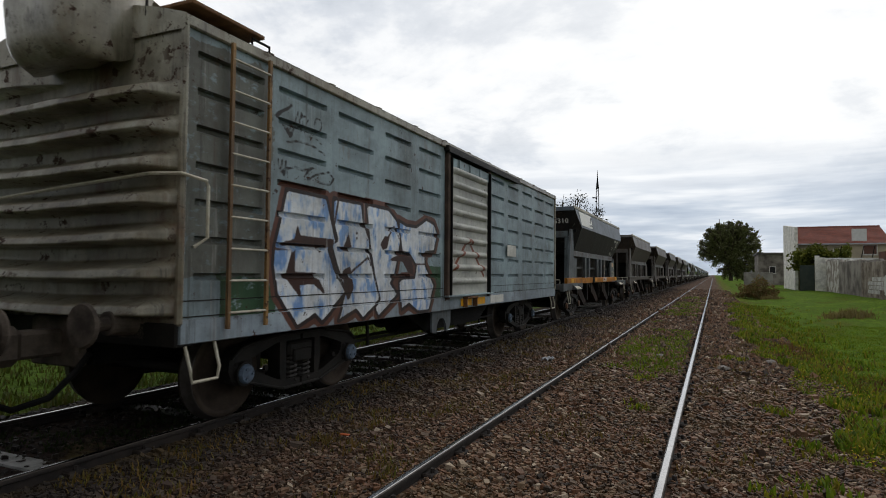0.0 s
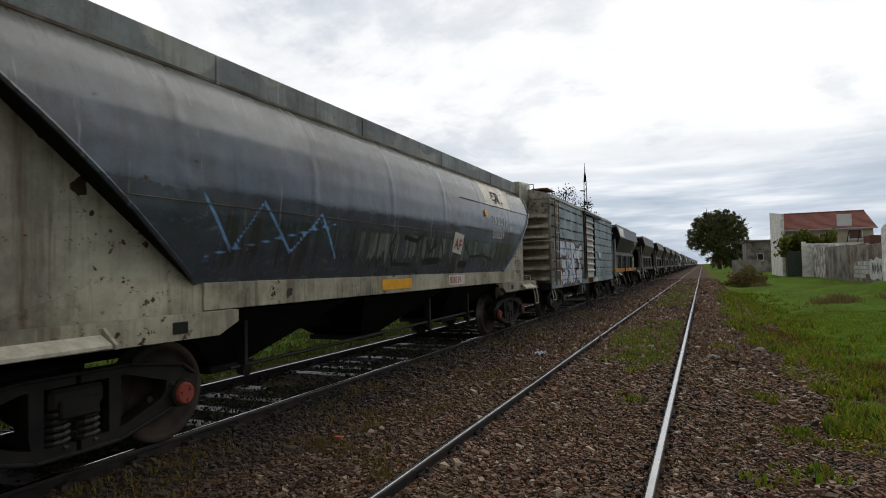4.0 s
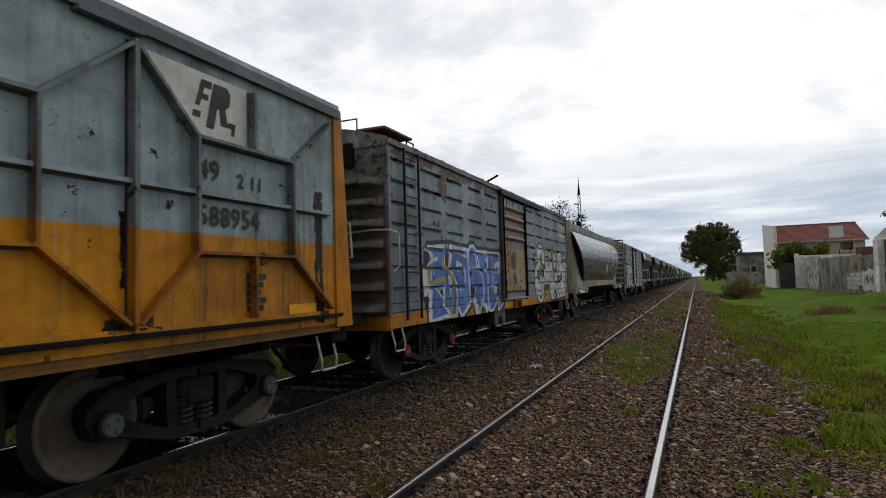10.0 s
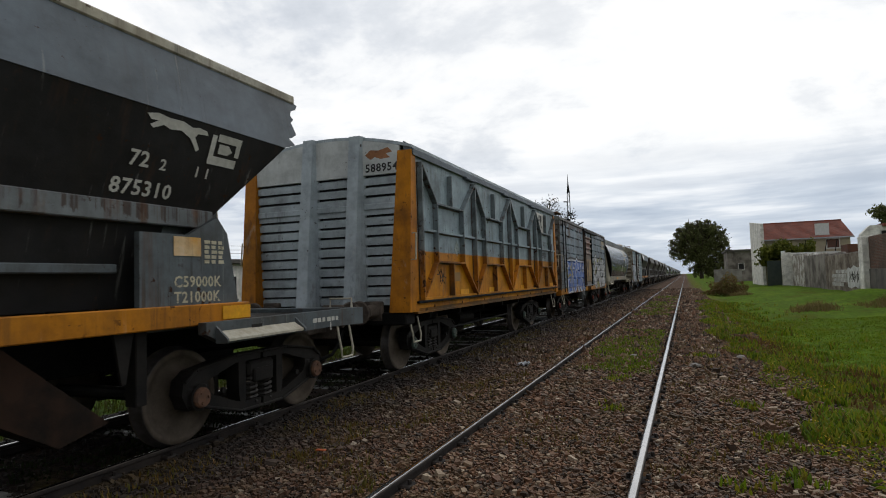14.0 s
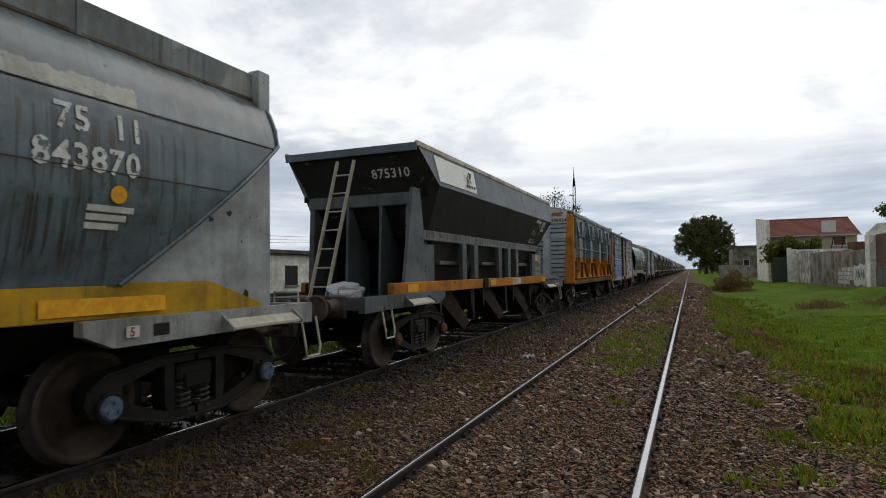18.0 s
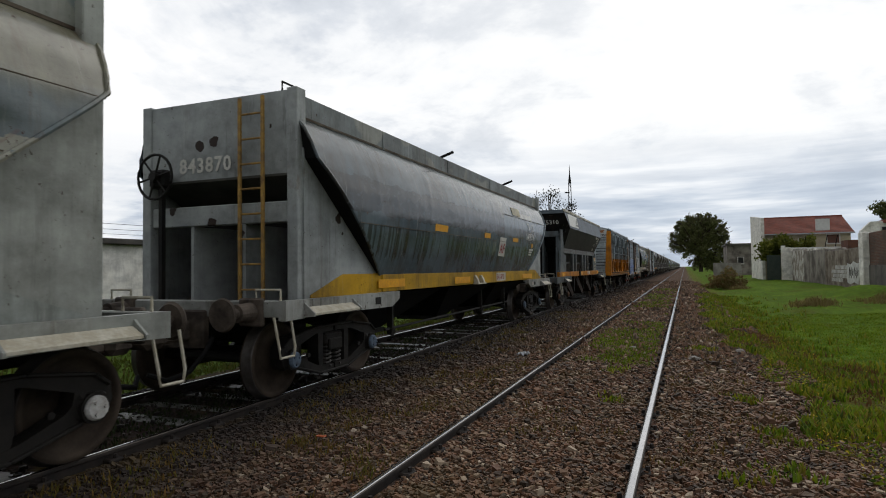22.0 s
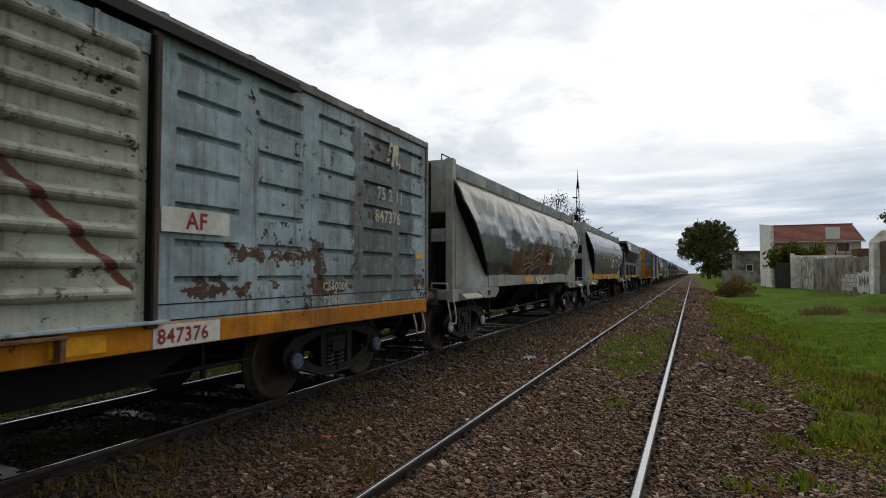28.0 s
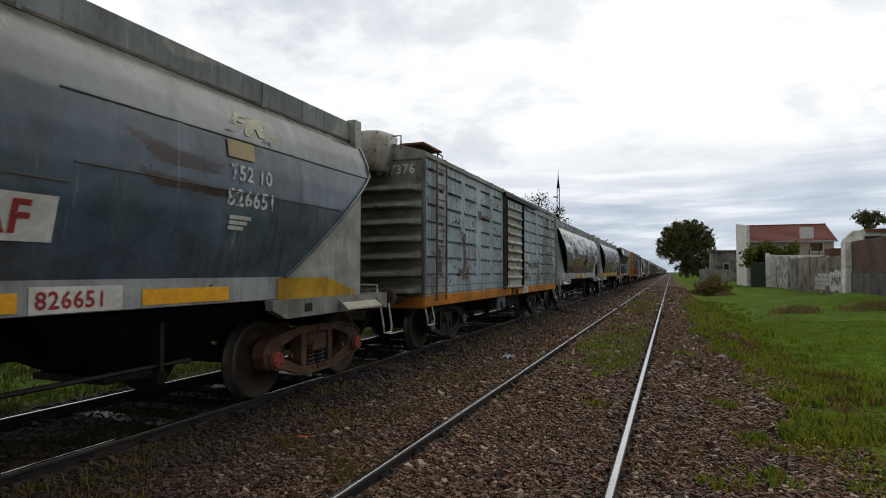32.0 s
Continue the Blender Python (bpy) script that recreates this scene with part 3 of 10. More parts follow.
DARK_OPENING = plain("dark_opening", (0.010, 0.010, 0.011), (0.018, 0.017, 0.017))
ZINC = plain("zinc_sheet", (0.40, 0.42, 0.44), (0.32, 0.33, 0.35), 3.0, 0.5)
BLOCK = plain("concrete_block", (0.17, 0.16, 0.15), (0.27, 0.255, 0.24), 3.0, 0.95, 0.0, 0.5, 24.0)


def brick_material(name, c1, c2, mortar):
    """Old brickwork in courses, seen from far off, with soot in blotches."""
    m, t, n, b = shader(name)
    co = n("ShaderNodeTexCoord").outputs["Object"]
    xyz = n("ShaderNodeSeparateXYZ", i0=co)
    flat = n("ShaderNodeCombineXYZ", i0=n("ShaderNodeMath", op="ADD", i0=xyz.outputs[0], i1=xyz.outputs[1]).outputs[0], i1=xyz.outputs[2], i2=0.0).outputs[0]
    bricks = n("ShaderNodeTexBrick", Vector=flat, Color1=c1, Color2=c2, Mortar=mortar, Scale=1.0, Mortar_Size=0.012, Brick_Width=0.26, Row_Height=0.085)
    soot = ramp(t, grain(n, co, 0.7, 6.0, 0.7), (0.42, 0.0), (0.62, 0.8))
    plug(t, b, Base_Color=mixed(t, soot, bricks.outputs[0], (0.07, 0.058, 0.05)), Roughness=0.95, Specular_IOR_Level=0.1, Normal=bumpy(n, bricks.outputs["Fac"], -0.4, 0.01))
    return m


DARK_BRICK = brick_material("sooty_brick", (0.17, 0.085, 0.060), (0.12, 0.062, 0.048), (0.16, 0.14, 0.12))
BARK = plain("bark", (0.055, 0.043, 0.032), (0.09, 0.07, 0.052), 5.0, 0.95, 0.0, 0.6)


def leafy(name, *colours, rough=0.6):
    m, t, n, b = shader(name)
    pick = n("ShaderNodeNewGeometry").outputs["Random Per Island"]
    tone = ramp(t, pick, *[(i / max(len(colours) - 1, 1), c) for i, c in enumerate(colours)])
    co = n("ShaderNodeTexCoord").outputs["Object"]
    tone = mixed(t, 0.5, tone, ramp(t, grain(n, co, 0.7, 4.0), (0.3, 0.5), (0.7, 1.15)), "MULTIPLY")
    plug(t, b, Base_Color=tone, Roughness=rough, Specular_IOR_Level=0.2)
    # light shines through thin leaves
    through_leaf = n("ShaderNodeMixShader", i0=0.42, i1=b.outputs[0], i2=n("ShaderNodeBsdfTranslucent", Color=tone).outputs[0])
    t.links.new(through_leaf.outputs[0], t.nodes["Material Output"].inputs[0])
    return m


TREE_LEAF = leafy("tree_leaves", (0.085, 0.098, 0.036), (0.140, 0.152, 0.056), (0.22, 0.22, 0.09))
VINE_LEAF = leafy("vine_leaves", (0.070, 0.090, 0.014), (0.130, 0.150, 0.020), (0.19, 0.19, 0.03))
AUTUMN_LEAF = leafy("autumn_leaves", (0.05, 0.06, 0.015), (0.11, 0.075, 0.02), (0.14, 0.07, 0.02))
GRASS = leafy("grass_blades", (0.100, 0.155, 0.009), (0.130, 0.215, 0.010), (0.185, 0.265, 0.015), (0.25, 0.26, 0.025))
WEEDS = leafy("ballast_weeds", (0.115, 0.080, 0.022), (0.190, 0.115, 0.032), (0.110, 0.120, 0.020), (0.22, 0.125, 0.040))
DRY = leafy("dry_grass", (0.17, 0.125, 0.050), (0.26, 0.20, 0.080), (0.15, 0.14, 0.04))
FLOWER = plain("yellow_petals", (0.62, 0.46, 0.02), (0.55, 0.38, 0.02))
rng = np.random.default_rng(11)


def quads(name, centres, sizes, material, label, category, flat=0.0, kind="stuff", parent=None, folded=True):
    """Many small leaves: each a folded pair of triangles turned at random."""
    n = len(centres)
    a = rng.normal(size=(n, 3))
    a[:, 2] *= 1 - flat
    a /= np.linalg.norm(a, axis=1, keepdims=True)
    b = np.cross(a, rng.normal(size=(n, 3)))
    b /= np.linalg.norm(b, axis=1, keepdims=True)
    c = np.cross(a, b)
    s = np.asarray(sizes)[:, None]
    v = np.stack([centres - a * s, centres - b * s * 0.45 + c * s * 0.15, centres + a * s, centres + b * s * 0.45 + c * s * 0.15], 1).reshape(-1, 3)
    me = bpy.data.meshes.new(name)
    idx = np.arange(n)[:, None] * 4
    me.from_pydata(v.tolist(), [], np.concatenate([idx + [0, 1, 2], idx + [0, 2, 3]]).tolist())
    me.materials.append(material)
    ob = new(name, me)
    ob.parent = parent
    return tagged(ob, label, category, kind=kind) if parent is None else ob


def tree(name, x, y, lobes, trunk_h, trunk_r, leaves, leaf, material, label, bare=0.0):
    """Trunk and limbs that reach into the crown's lobes; the crown is leaves in clumps, thick towards the lobes' skins."""
    base = rolling(x, y)
    ob = tagged(new(name), label, "tree")
    ob.location = (x, y, float(base) - 0.1)
    bm = bmesh.new()
    rod(bm, (0, 0, -0.2), (0.1, 0, trunk_h), trunk_r, 10, trunk_r * 0.7)
    for cx0, cy0, cz0, r in lobes:
        mid = Vector((cx0 * 0.35, cy0 * 0.35, trunk_h + (cz0 - trunk_h) * 0.45))
        pipe(bm, [(0.1, 0, trunk_h * 0.9), mid, (cx0, cy0, cz0)], trunk_r * 0.28, 6)
        for k in range(5):
            d = Vector(rng.normal(size=3)) * r * 0.45
            pipe(bm, [mid, (cx0 + d.x * 0.5, cy0 + d.y * 0.5, cz0 + d.z * 0.4), (cx0 + d.x * 1.6, cy0 + d.y * 1.6, cz0 + abs(d.z) * 1.4)], trunk_r * 0.10, 4)
    part("trunk", bm, BARK, ob)
    total = sum(r ** 2 for *_, r in lobes)
    pts = []
    for cx0, cy0, cz0, r in lobes:
        clumps = max(4, int(46 * r ** 2 / total * len(lobes) ** 0.5 * 2))
        per = max(6, int(leaves * r ** 2 / total / clumps))
        for _ in range(clumps):
            d = rng.normal(size=3)
            d /= np.linalg.norm(d)
            c = np.array([cx0, cy0, cz0]) + d * r * (0.55 + 0.5 * rng.random()) * np.array([1, 1, 0.82])
            pts.append(c + rng.normal(size=(per, 3)) * r * (0.10 + 0.16 * rng.random() + 0.10 * bare))
    pts = np.concatenate(pts)
    quads("crown", pts, leaf * (0.6 + 0.8 * rng.random(len(pts))), material, "", "", parent=ob)
    return ob


crown = [(-5.6, 0, 10.2, 2.6), (-3.8, 0, 12.6, 2.6), (-1.0, 1, 14.4, 2.6), (1.8, 0, 14.6, 2.3), (3.8, 0, 12.8, 2.4), (5.2, 0, 10.2, 2.5), (-2.6, -1, 9.6, 3.2), (1.2, -1, 11.2, 3.6), (5.6, 0, 7.4, 2.4), (-6.2, 0, 7.4, 1.9), (-3.4, 0, 6.0, 2.2), (1.0, -1, 7.0, 3.4), (4.6, 0, 4.6, 2.4), (1.4, 0, 3.4, 2.3), (-0.6, 0, 12.4, 3.0), (-1.6, 0, 2.6, 1.9), (3.0, 0, 1.8, 1.8)]
shape = np.random.default_rng(5)
for lobe in crown[:17]:
    for _ in range(5):
        a = shape.uniform(-0.5, 3.6)
        crown.append((lobe[0] + math.cos(a) * lobe[3] * 0.95, lobe[1] - shape.uniform(0, 0.8) * lobe[3], lobe[2] + math.sin(a) * lobe[3] * 0.95, lobe[3] * shape.uniform(0.22, 0.45)))
tree("big_tree", 4.4, 190, crown, 5.0, 0.6, 46000, 0.24, TREE_LEAF, "large dark green leafy tree beside the track")
tree("leafless_tree", -12.8, 60, [(-1.2, 0, 8.4, 1.0), (0.4, 0, 9.2, 0.9), (1.8, 0, 7.8, 1.0), (-2.2, 0, 7.4, 0.9), (0.4, 0, 6.8, 1.2), (2.6, 0, 7.0, 0.7)], 4.0, 0.22, 1300, 0.11, leafy("sparse_leaves", (0.03, 0.03, 0.018), (0.05, 0.05, 0.025)), "thin half-bare tree behind the train", bare=1.0)
tree("garden_tree", 28.8, 110, [(-1.2, 0, 10.2, 1.0), (1.3, 0, 10.0, 1.0), (0.1, 0, 10.5, 0.9), (0, 0, 9.2, 0.9), (-0.4, 0, 11.0, 0.4), (1.0, 0, 10.9, 0.4)], 6.5, 0.25, 1500, 0.22, TREE_LEAF, "small tree behind the red roofs")

# signal mast: two uprights, lacing, finial, lamp case and arm
mast = tagged(new("signal_mast"), "tall dark lattice signal mast with a pointed finial", "signal mast")
mast.location = (-8.9, 51, float(rolling(-8.9, 51)))
for s in (-1, 1):
    part("upright", bar(bmesh.new(), (0.24 * s, 0, -0.2), (0.085 * s, 0, 9.1), 0.055, 0.055), BLACK, mast)
for k in range(16):
    z0, z1 = 0.3 + k * 0.55, 0.3 + (k + 1) * 0.55
    w0, w1 = 0.24 - 0.155 * z0 / 9.1, 0.24 - 0.155 * z1 / 9.1
    sgn = 1 if k % 2 else -1
    part("lacing_bar", bar(bmesh.new(), (w0 * sgn, 0, z0), (-w1 * sgn, 0, z1), 0.02, 0.03), BLACK, mast)
part("finial", rod(rod(bmesh.new(), (0, 0, 9.0), (0, 0, 9.7), 0.13, 10, 0.06), (0, 0, 9.7), (0, 0, 10.6), 0.05, 8, 0.008), BLACK, mast)
part("lamp_case", box(bmesh.new(), -0.30, 0.05, -0.16, 0.16, 6.3, 6.75, 0.03), BLACK, mast)
part("arm", bar(bmesh.new(), (-0.05, 0, 8.2), (-0.42, 0, 8.25), 0.05, 0.10), BLACK, mast)
part("arm", bar(bmesh.new(), (-0.1, 0, 7.2), (0.34, 0, 7.2), 0.05, 0.06), BLACK, mast)


def opening(parent, x0, x1, y, z0, z1, frame_mat, glass=DARK_OPENING):
    win = part("window", box(bmesh.new(), x0, x1, y - 0.05, y + 0.02, z0, z1), glass, parent)
    bm = bmesh.new()
    for a, b, c, d in ((x0 - 0.08, x0, z0 - 0.08, z1 + 0.08), (x1, x1 + 0.08, z0 - 0.08, z1 + 0.08), (x0, x1, z1, z1 + 0.08), (x0 - 0.12, x1 + 0.12, z0 - 0.14, z0)):
        box(bm, a, b, y - 0.10, y + 0.02, c, d)
    part("frame", bm, frame_mat, win)
    return win


# two-storey house: parapet gable to the track, red roof
house = tagged(new("house"), "two-storey house with white gable wall and red tiled roof", "house")
part("gable_wall", fixed_normals(prism(bmesh.new(), [(74.6, -0.3), (74.6, 6.9), (80.0, 7.35), (86.0, 7.9), (86.0, -0.3)], "x", 7.95, 8.25)), RENDER_WHITE, house)
part("front_wall", box(bmesh.new(), 8.25, 16.4, 75.0, 75.4, -0.3, 5.1), CREAM_WALL, house)
part("back_wall", box(bmesh.new(), 8.25, 16.4, 84.6, 85.0, -0.3, 5.1), CREAM_WALL, house)
part("end_wall", fixed_normals(prism(bmesh.new(), [(75.4, -0.3), (75.4, 5.1), (80, 7.1), (84.6, 5.1), (84.6, -0.3)], "x", 16.1, 16.4)), CREAM_WALL, house)
for s, y0, y1 in ((1, 74.6, 80.0), (-1, 85.4, 80.0)):
    rows = 15
    for k in range(rows):
        a, b = k / rows, (k + 1) / rows
        ya, yb, za, zb = y0 + (y1 - y0) * a, y0 + (y1 - y0) * b, 5.0 + 2.15 * a, 5.0 + 2.15 * b
        bm = bmesh.new()
        faces(bm, [(8.2, ya, za + 0.06), (16.7, ya, za + 0.06), (16.7, yb, zb + 0.02), (8.2, yb, zb + 0.02), (8.2, ya, za - 0.06), (16.7, ya, za - 0.06), (16.7, yb, zb - 0.1), (8.2, yb, zb - 0.1)], CUBE)
        part("tile_course", fixed_normals(bm), ROOF_RED, house)
part("ridge", box(bmesh.new(), 8.25, 16.7, 79.88, 80.12, 7.12, 7.28), ROOF_RED, house)
part("roof_board", box(bmesh.new(), 13.1, 14.4, 74.3, 74.42, 5.3, 6.55), plain("white_board", (0.62, 0.62, 0.6), (0.55, 0.55, 0.53)), house)
part("gutter", box(bmesh.new(), 8.25, 16.7, 74.45, 74.6, 4.95, 5.08), ZINC, house)
opening(house, 14.25, 15.35, 74.98, 3.95, 4.85, SOFT_WHITE, plain("shutter_brown", (0.12, 0.05, 0.03), (0.1, 0.05, 0.035)))
opening(house, 11.6, 12.6, 74.98, 3.3, 4.5, SOFT_WHITE)
opening(house, 9.0, 10.1, 74.98, 3.3, 4.5, SOFT_WHITE)
for x in (11.4, 13.3, 14.2):
    part("terrace_post", bar(bmesh.new(), (x, 72.0, 2.6), (x + 0.4, 72.0, 4.7), 0.07, 0.07), BLACK, house)
part("lower_wing", box(bmesh.new(), 9.6, 16.0, 71.0, 74.55, -0.2, 3.2), CREAM_WALL, house)
part("wing_roof", box(bmesh.new(), 9.5, 16.1, 70.9, 74.58, 3.2, 3.45), plain("white_slab", (0.85, 0.85, 0.83), (0.75, 0.75, 0.73)), house)
part("brick_shed", box(bmesh.new(), 14.6, 18.6, 68.0, 70.6, -0.2, 4.0), BRICKWORK, house)

second = tagged(new("house"), "low house with red roof behind the brick wall", "house")
part("wall", fixed_normals(prism(bmesh.new(), [(13.4, -0.2), (13.4, 4.4), (14.1, 5.1), (22, 5.1), (22, -0.2)], "y", 58, 58.6)), RENDER_WHITE, second)
part("roof", fixed_normals(prism(bmesh.new(), [(14.9, 4.95), (14.9, 5.2), (22.4, 5.2), (22.4, 4.95)], "y", 57.6, 60.5)), ROOF_RED, second)
opening(second, 14.8, 16.2, 57.96, 4.1, 4.62, SOFT_WHITE)

far_house = tagged(new("house"), "far low flat-roofed house beyond the tree", "house")
part("wall", box(bmesh.new(), 6.6, 16, 110, 120, -0.2, 5.0), plain("mottled_render", (0.10, 0.085, 0.072), (0.30, 0.27, 0.235), 0.7, 0.95, 0.0, 0.6, 14.0), far_house)
part("roof", box(bmesh.new(), 6.3, 16.2, 109.6, 120.4, 5.0, 5.3), RENDER_DARK, far_house)
opening(far_house, 8.2, 9.0, 109.98, 2.0, 3.0, SOFT_WHITE)
tagged(part("garden_wall", box(bmesh.new(), 4.2, 8.2, 104, 104.3, -0.2, 2.1, 0.02), RENDER_GREY, None), "far grey garden wall with stains", "wall")

# walls along the verge
gate = tagged(new("gate"), "dark sheet-metal gate between white walls", "gate")
part("leaf", box(bmesh.new(), 7.95, 9.24, 70.6, 70.68, -0.1, 2.7, 0.01), plain("green_gate", (0.03, 0.045, 0.038), (0.05, 0.06, 0.05), 2.0, 0.7), gate)
wall_a = tagged(new("garden_wall"), "grey stained garden wall with a white end and whitewashed patches", "wall")
part("white_end", fixed_normals(prism(bmesh.new(), [(9.25, -0.3), (9.25, 3.66), (9.62, 3.66), (9.62, 3.48), (10.1, 3.48), (10.1, 3.30), (10.5, 3.30), (10.5, -0.3)], "y", 70.2, 70.55)), RENDER_WHITE, wall_a, "white limewashed end of the wall")
SECTIONS = ((70.1, 63.5, 3.08, 3), (63.48, 54.6, 2.88, 2), (54.58, 44.22, 2.66, 1))
TONES = (RENDER_GREY, plain("brown_stained_render", (0.105, 0.076, 0.056), (0.33, 0.285, 0.23), 1.1, 0.95, 0.0, 0.5, 20.0), plain("mottled_render", (0.10, 0.085, 0.072), (0.30, 0.27, 0.235), 0.7, 0.95, 0.0, 0.6, 14.0), plain("flaking_limewash", (0.62, 0.60, 0.55), (0.26, 0.22, 0.18), 1.3, 0.95, 0.0, 0.5, 12.0, 0.07))
for k, (y0, y1, top, tone) in enumerate(SECTIONS):
    part("wall_section", box(bmesh.new(), 10.17, 10.5, y1, y0, -0.3, top, 0.02), TONES[tone], wall_a)
    part("broken_top", fixed_normals(prism(bmesh.new(), [(y0 - 0.1, top), (y0 - 0.6, top + 0.16), (y0 - 1.2, top + 0.10), ((y0 + y1) / 2, top + 0.19), ((y0 + y1) / 2 - 0.5, top + 0.04), (y1 + 0.3, top + 0.09), (y1 + 0.1, top)], "x", 10.22, 10.46)), TONES[(tone + 1) % 4], wall_a)
WASH = plain("thin_whitewash", (0.66, 0.65, 0.62), (0.36, 0.34, 0.31), 2.2, 0.9, 0.0, 0.4, 12.0)
for row in range(4):
    for k in range(5):
        if (row, k) not in ((3, 0), (0, 4)):
            y = 52.4 - k * 0.86 - 0.43 * (row % 2)
            part("painted_block", box(bmesh.new(), 10.145, 10.175, y - 0.80, y, 0.42 + row * 0.30, 0.42 + row * 0.30 + 0.26, 0.006), WASH, wall_a)
part("white_patch", fixed_normals(prism(bmesh.new(), [(47.7, 0.42), (47.9, 1.2), (47.6, 1.72), (46.8, 1.62), (46.1, 1.84), (45.2, 1.70), (44.7, 1.75), (44.6, 0.9), (45.0, 0.36), (46.0, 0.50), (46.9, 0.34)], "x", 10.14, 10.18)), plain("bold_whitewash", (0.70, 0.70, 0.68), (0.52, 0.51, 0.49), 3.0, 0.9), wall_a)
for k in range(4):
    y = 47.2 - k * 0.62
    part("dark_scrawl", pipe(bmesh.new(), [(10.135, y, 0.75), (10.135, y - 0.2, 1.45), (10.135, y - 0.35, 0.9), (10.135, y - 0.5, 1.3)], 0.022, 4), RENDER_DARK, wall_a)
wall_b = tagged(new("brick_wall"), "tall dark brick wall with a pale rendered pier", "wall")
part("pier", box(bmesh.new(), 10.02, 10.6, 43.2, 44.18, -0.3, 3.60, 0.03), RENDER_WHITE, wall_b, "pale rendered pier")
part("wall", box(bmesh.new(), 10.35, 10.65, 20, 43.18, -0.3, 3.55, 0.02), DARK_BRICK, wall_b)
part("plinth", box(bmesh.new(), 10.30, 10.348, 20, 43.18, -0.3, 1.60, 0.01), RENDER_DARK, wall_b)

# climbing plant over the gate
n = 3400
vx = rng.uniform(7.7, 12.6, n)
c = np.stack([vx, rng.normal(72.5, 0.5, n), 3.9 + rng.normal(0, 0.30, n) + 0.35 * np.sin(vx * 2.1)], 1)
c = np.concatenate([c, np.stack([rng.normal(8.55, 0.5, 1500), rng.normal(73.2, 0.4, 1500), rng.uniform(2.2, 4.1, 1500)], 1)])
quads("climbing_plant", c, 0.16 * (0.6 + rng.random(len(c))), VINE_LEAF, "green climbing plant over the garden wall", "plant")

# across the line: block wall, sooty wall, white shed, water tower
sooty = tagged(new("yard_wall"), "tall sooty rendered yard wall with peeling plaster", "wall")
part("wall", box(bmesh.new(), -17.9, -17.6, -3, 13.4, -0.4, 2.98, 0.03), RENDER_DARK, sooty)
for k in range(7):
    part("plaster_patch", box(bmesh.new(), -17.6, -17.57, 10.6 + 0.42 * k, 10.9 + 0.42 * k + 0.1 * (k % 2), 1.7 + 0.15 * (k % 3), 2.3 + 0.25 * (k % 2), 0.01), RENDER_WHITE if k > 4 else RENDER_GREY, sooty)
BLOCK_WALL = tagged(new("block_wall"), "low wall of grey concrete blocks", "wall")
part("coping", box(bmesh.new(), -17.22, -16.92, -1.0, 13.25, 1.44, 1.52, 0.01), BLOCK, BLOCK_WALL)
part("mortar_core", box(bmesh.new(), -17.16, -16.985, -1.0, 13.25, -0.4, 1.44), RENDER_GREY, BLOCK_WALL)
n = 900
quads("creeper", np.stack([rng.uniform(-17.5, -17.2, n), rng.normal(11.1, 0.9, n), 1.5 + np.abs(rng.normal(0, 0.45, n))], 1), 0.08 * (0.6 + rng.random(n)), AUTUMN_LEAF, "reddish green creeper between two walls", "plant")
shed = tagged(new("white_shed"), "whitewashed shed with flat dark roof edge", "shed")
part("wall", box(bmesh.new(), -24, -17.0, 13.42, 30, -0.4, 2.62, 0.02), RENDER_WHITE, shed)
part("roof_edge", box(bmesh.new(), -24.2, -16.75, 13.3, 30.2, 2.62, 2.80, 0.02), RENDER_DARK, shed)
for y0, z0, z1, wide in ((15.35, 1.55, 2.15, 0.75), (18.6, 1.2, 2.1, 0.9), (22.4, 1.2, 2.1, 0.9)):
    win = part("window", box(bmesh.new(), -17.02, -16.97, y0, y0 + wide, z0, z1), DARK_OPENING, shed)
    part("sill", box(bmesh.new(), -17.0, -16.90, y0 - 0.06, y0 + wide + 0.06, z0 - 0.08, z0 - 0.01), RENDER_GREY, win)
part("door", box(bmesh.new(), -17.02, -16.96, 19.9, 20.8, -0.2, 1.95), IRON, shed)
part("low_plinth", box(bmesh.new(), -16.99, -16.80, 15.0, 30, -0.4, 0.42), RENDER_GREY, shed)
tower = tagged(new("water_tower"), "white block tower with a round grey water tank", "water tower")
part("tower_shaft", box(bmesh.new(), -25.2, -23.9, 14.1, 15.35, -0.3, 5.2, 0.03), RENDER_WHITE, tower)
for k in range(4):
    part("vent", box(bmesh.new(), -23.91, -23.86, 14.7, 15.25, 3.6 + 0.36 * k, 3.78 + 0.36 * k), RENDER_DARK, tower)
tank = lathe(bmesh.new(), [(0.05, 1.35), (0.5, 1.30), (0.72, 1.12), (0.75, 1.05), (0.75, 0.0), (0.05, 0.0)], 22)
bmesh.ops.transform(tank, matrix=pose(-24.5, 14.75, 5.2) @ Euler((0, radians(-90), 0)).to_matrix().to_4x4(), verts=tank.verts)
part("tank", fixed_normals(tank), ZINC, tower)
part("flue", box(bmesh.new(), -24.6, -23.9, 15.55, 16.25, -0.3, 4.6, 0.03), RENDER_DARK, tower)
part("flue_cap", box(bmesh.new(), -24.75, -23.75, 15.4, 16.4, 4.6, 4.85, 0.03), RENDER_DARK, tower)
part("pipework", pipe(bmesh.new(), [(-17.7, 9.5, 3.0), (-17.7, 10.6, 3.05), (-17.7, 11.6, 3.18), (-17.7, 12.6, 3.2), (-17.7, 12.9, 3.24), (-17.7, 12.9, 2.98)], 0.022, 6), BLACK, tower)
line = tagged(new("overhead_wires"), "thin sagging overhead wires behind the wall", "wire")
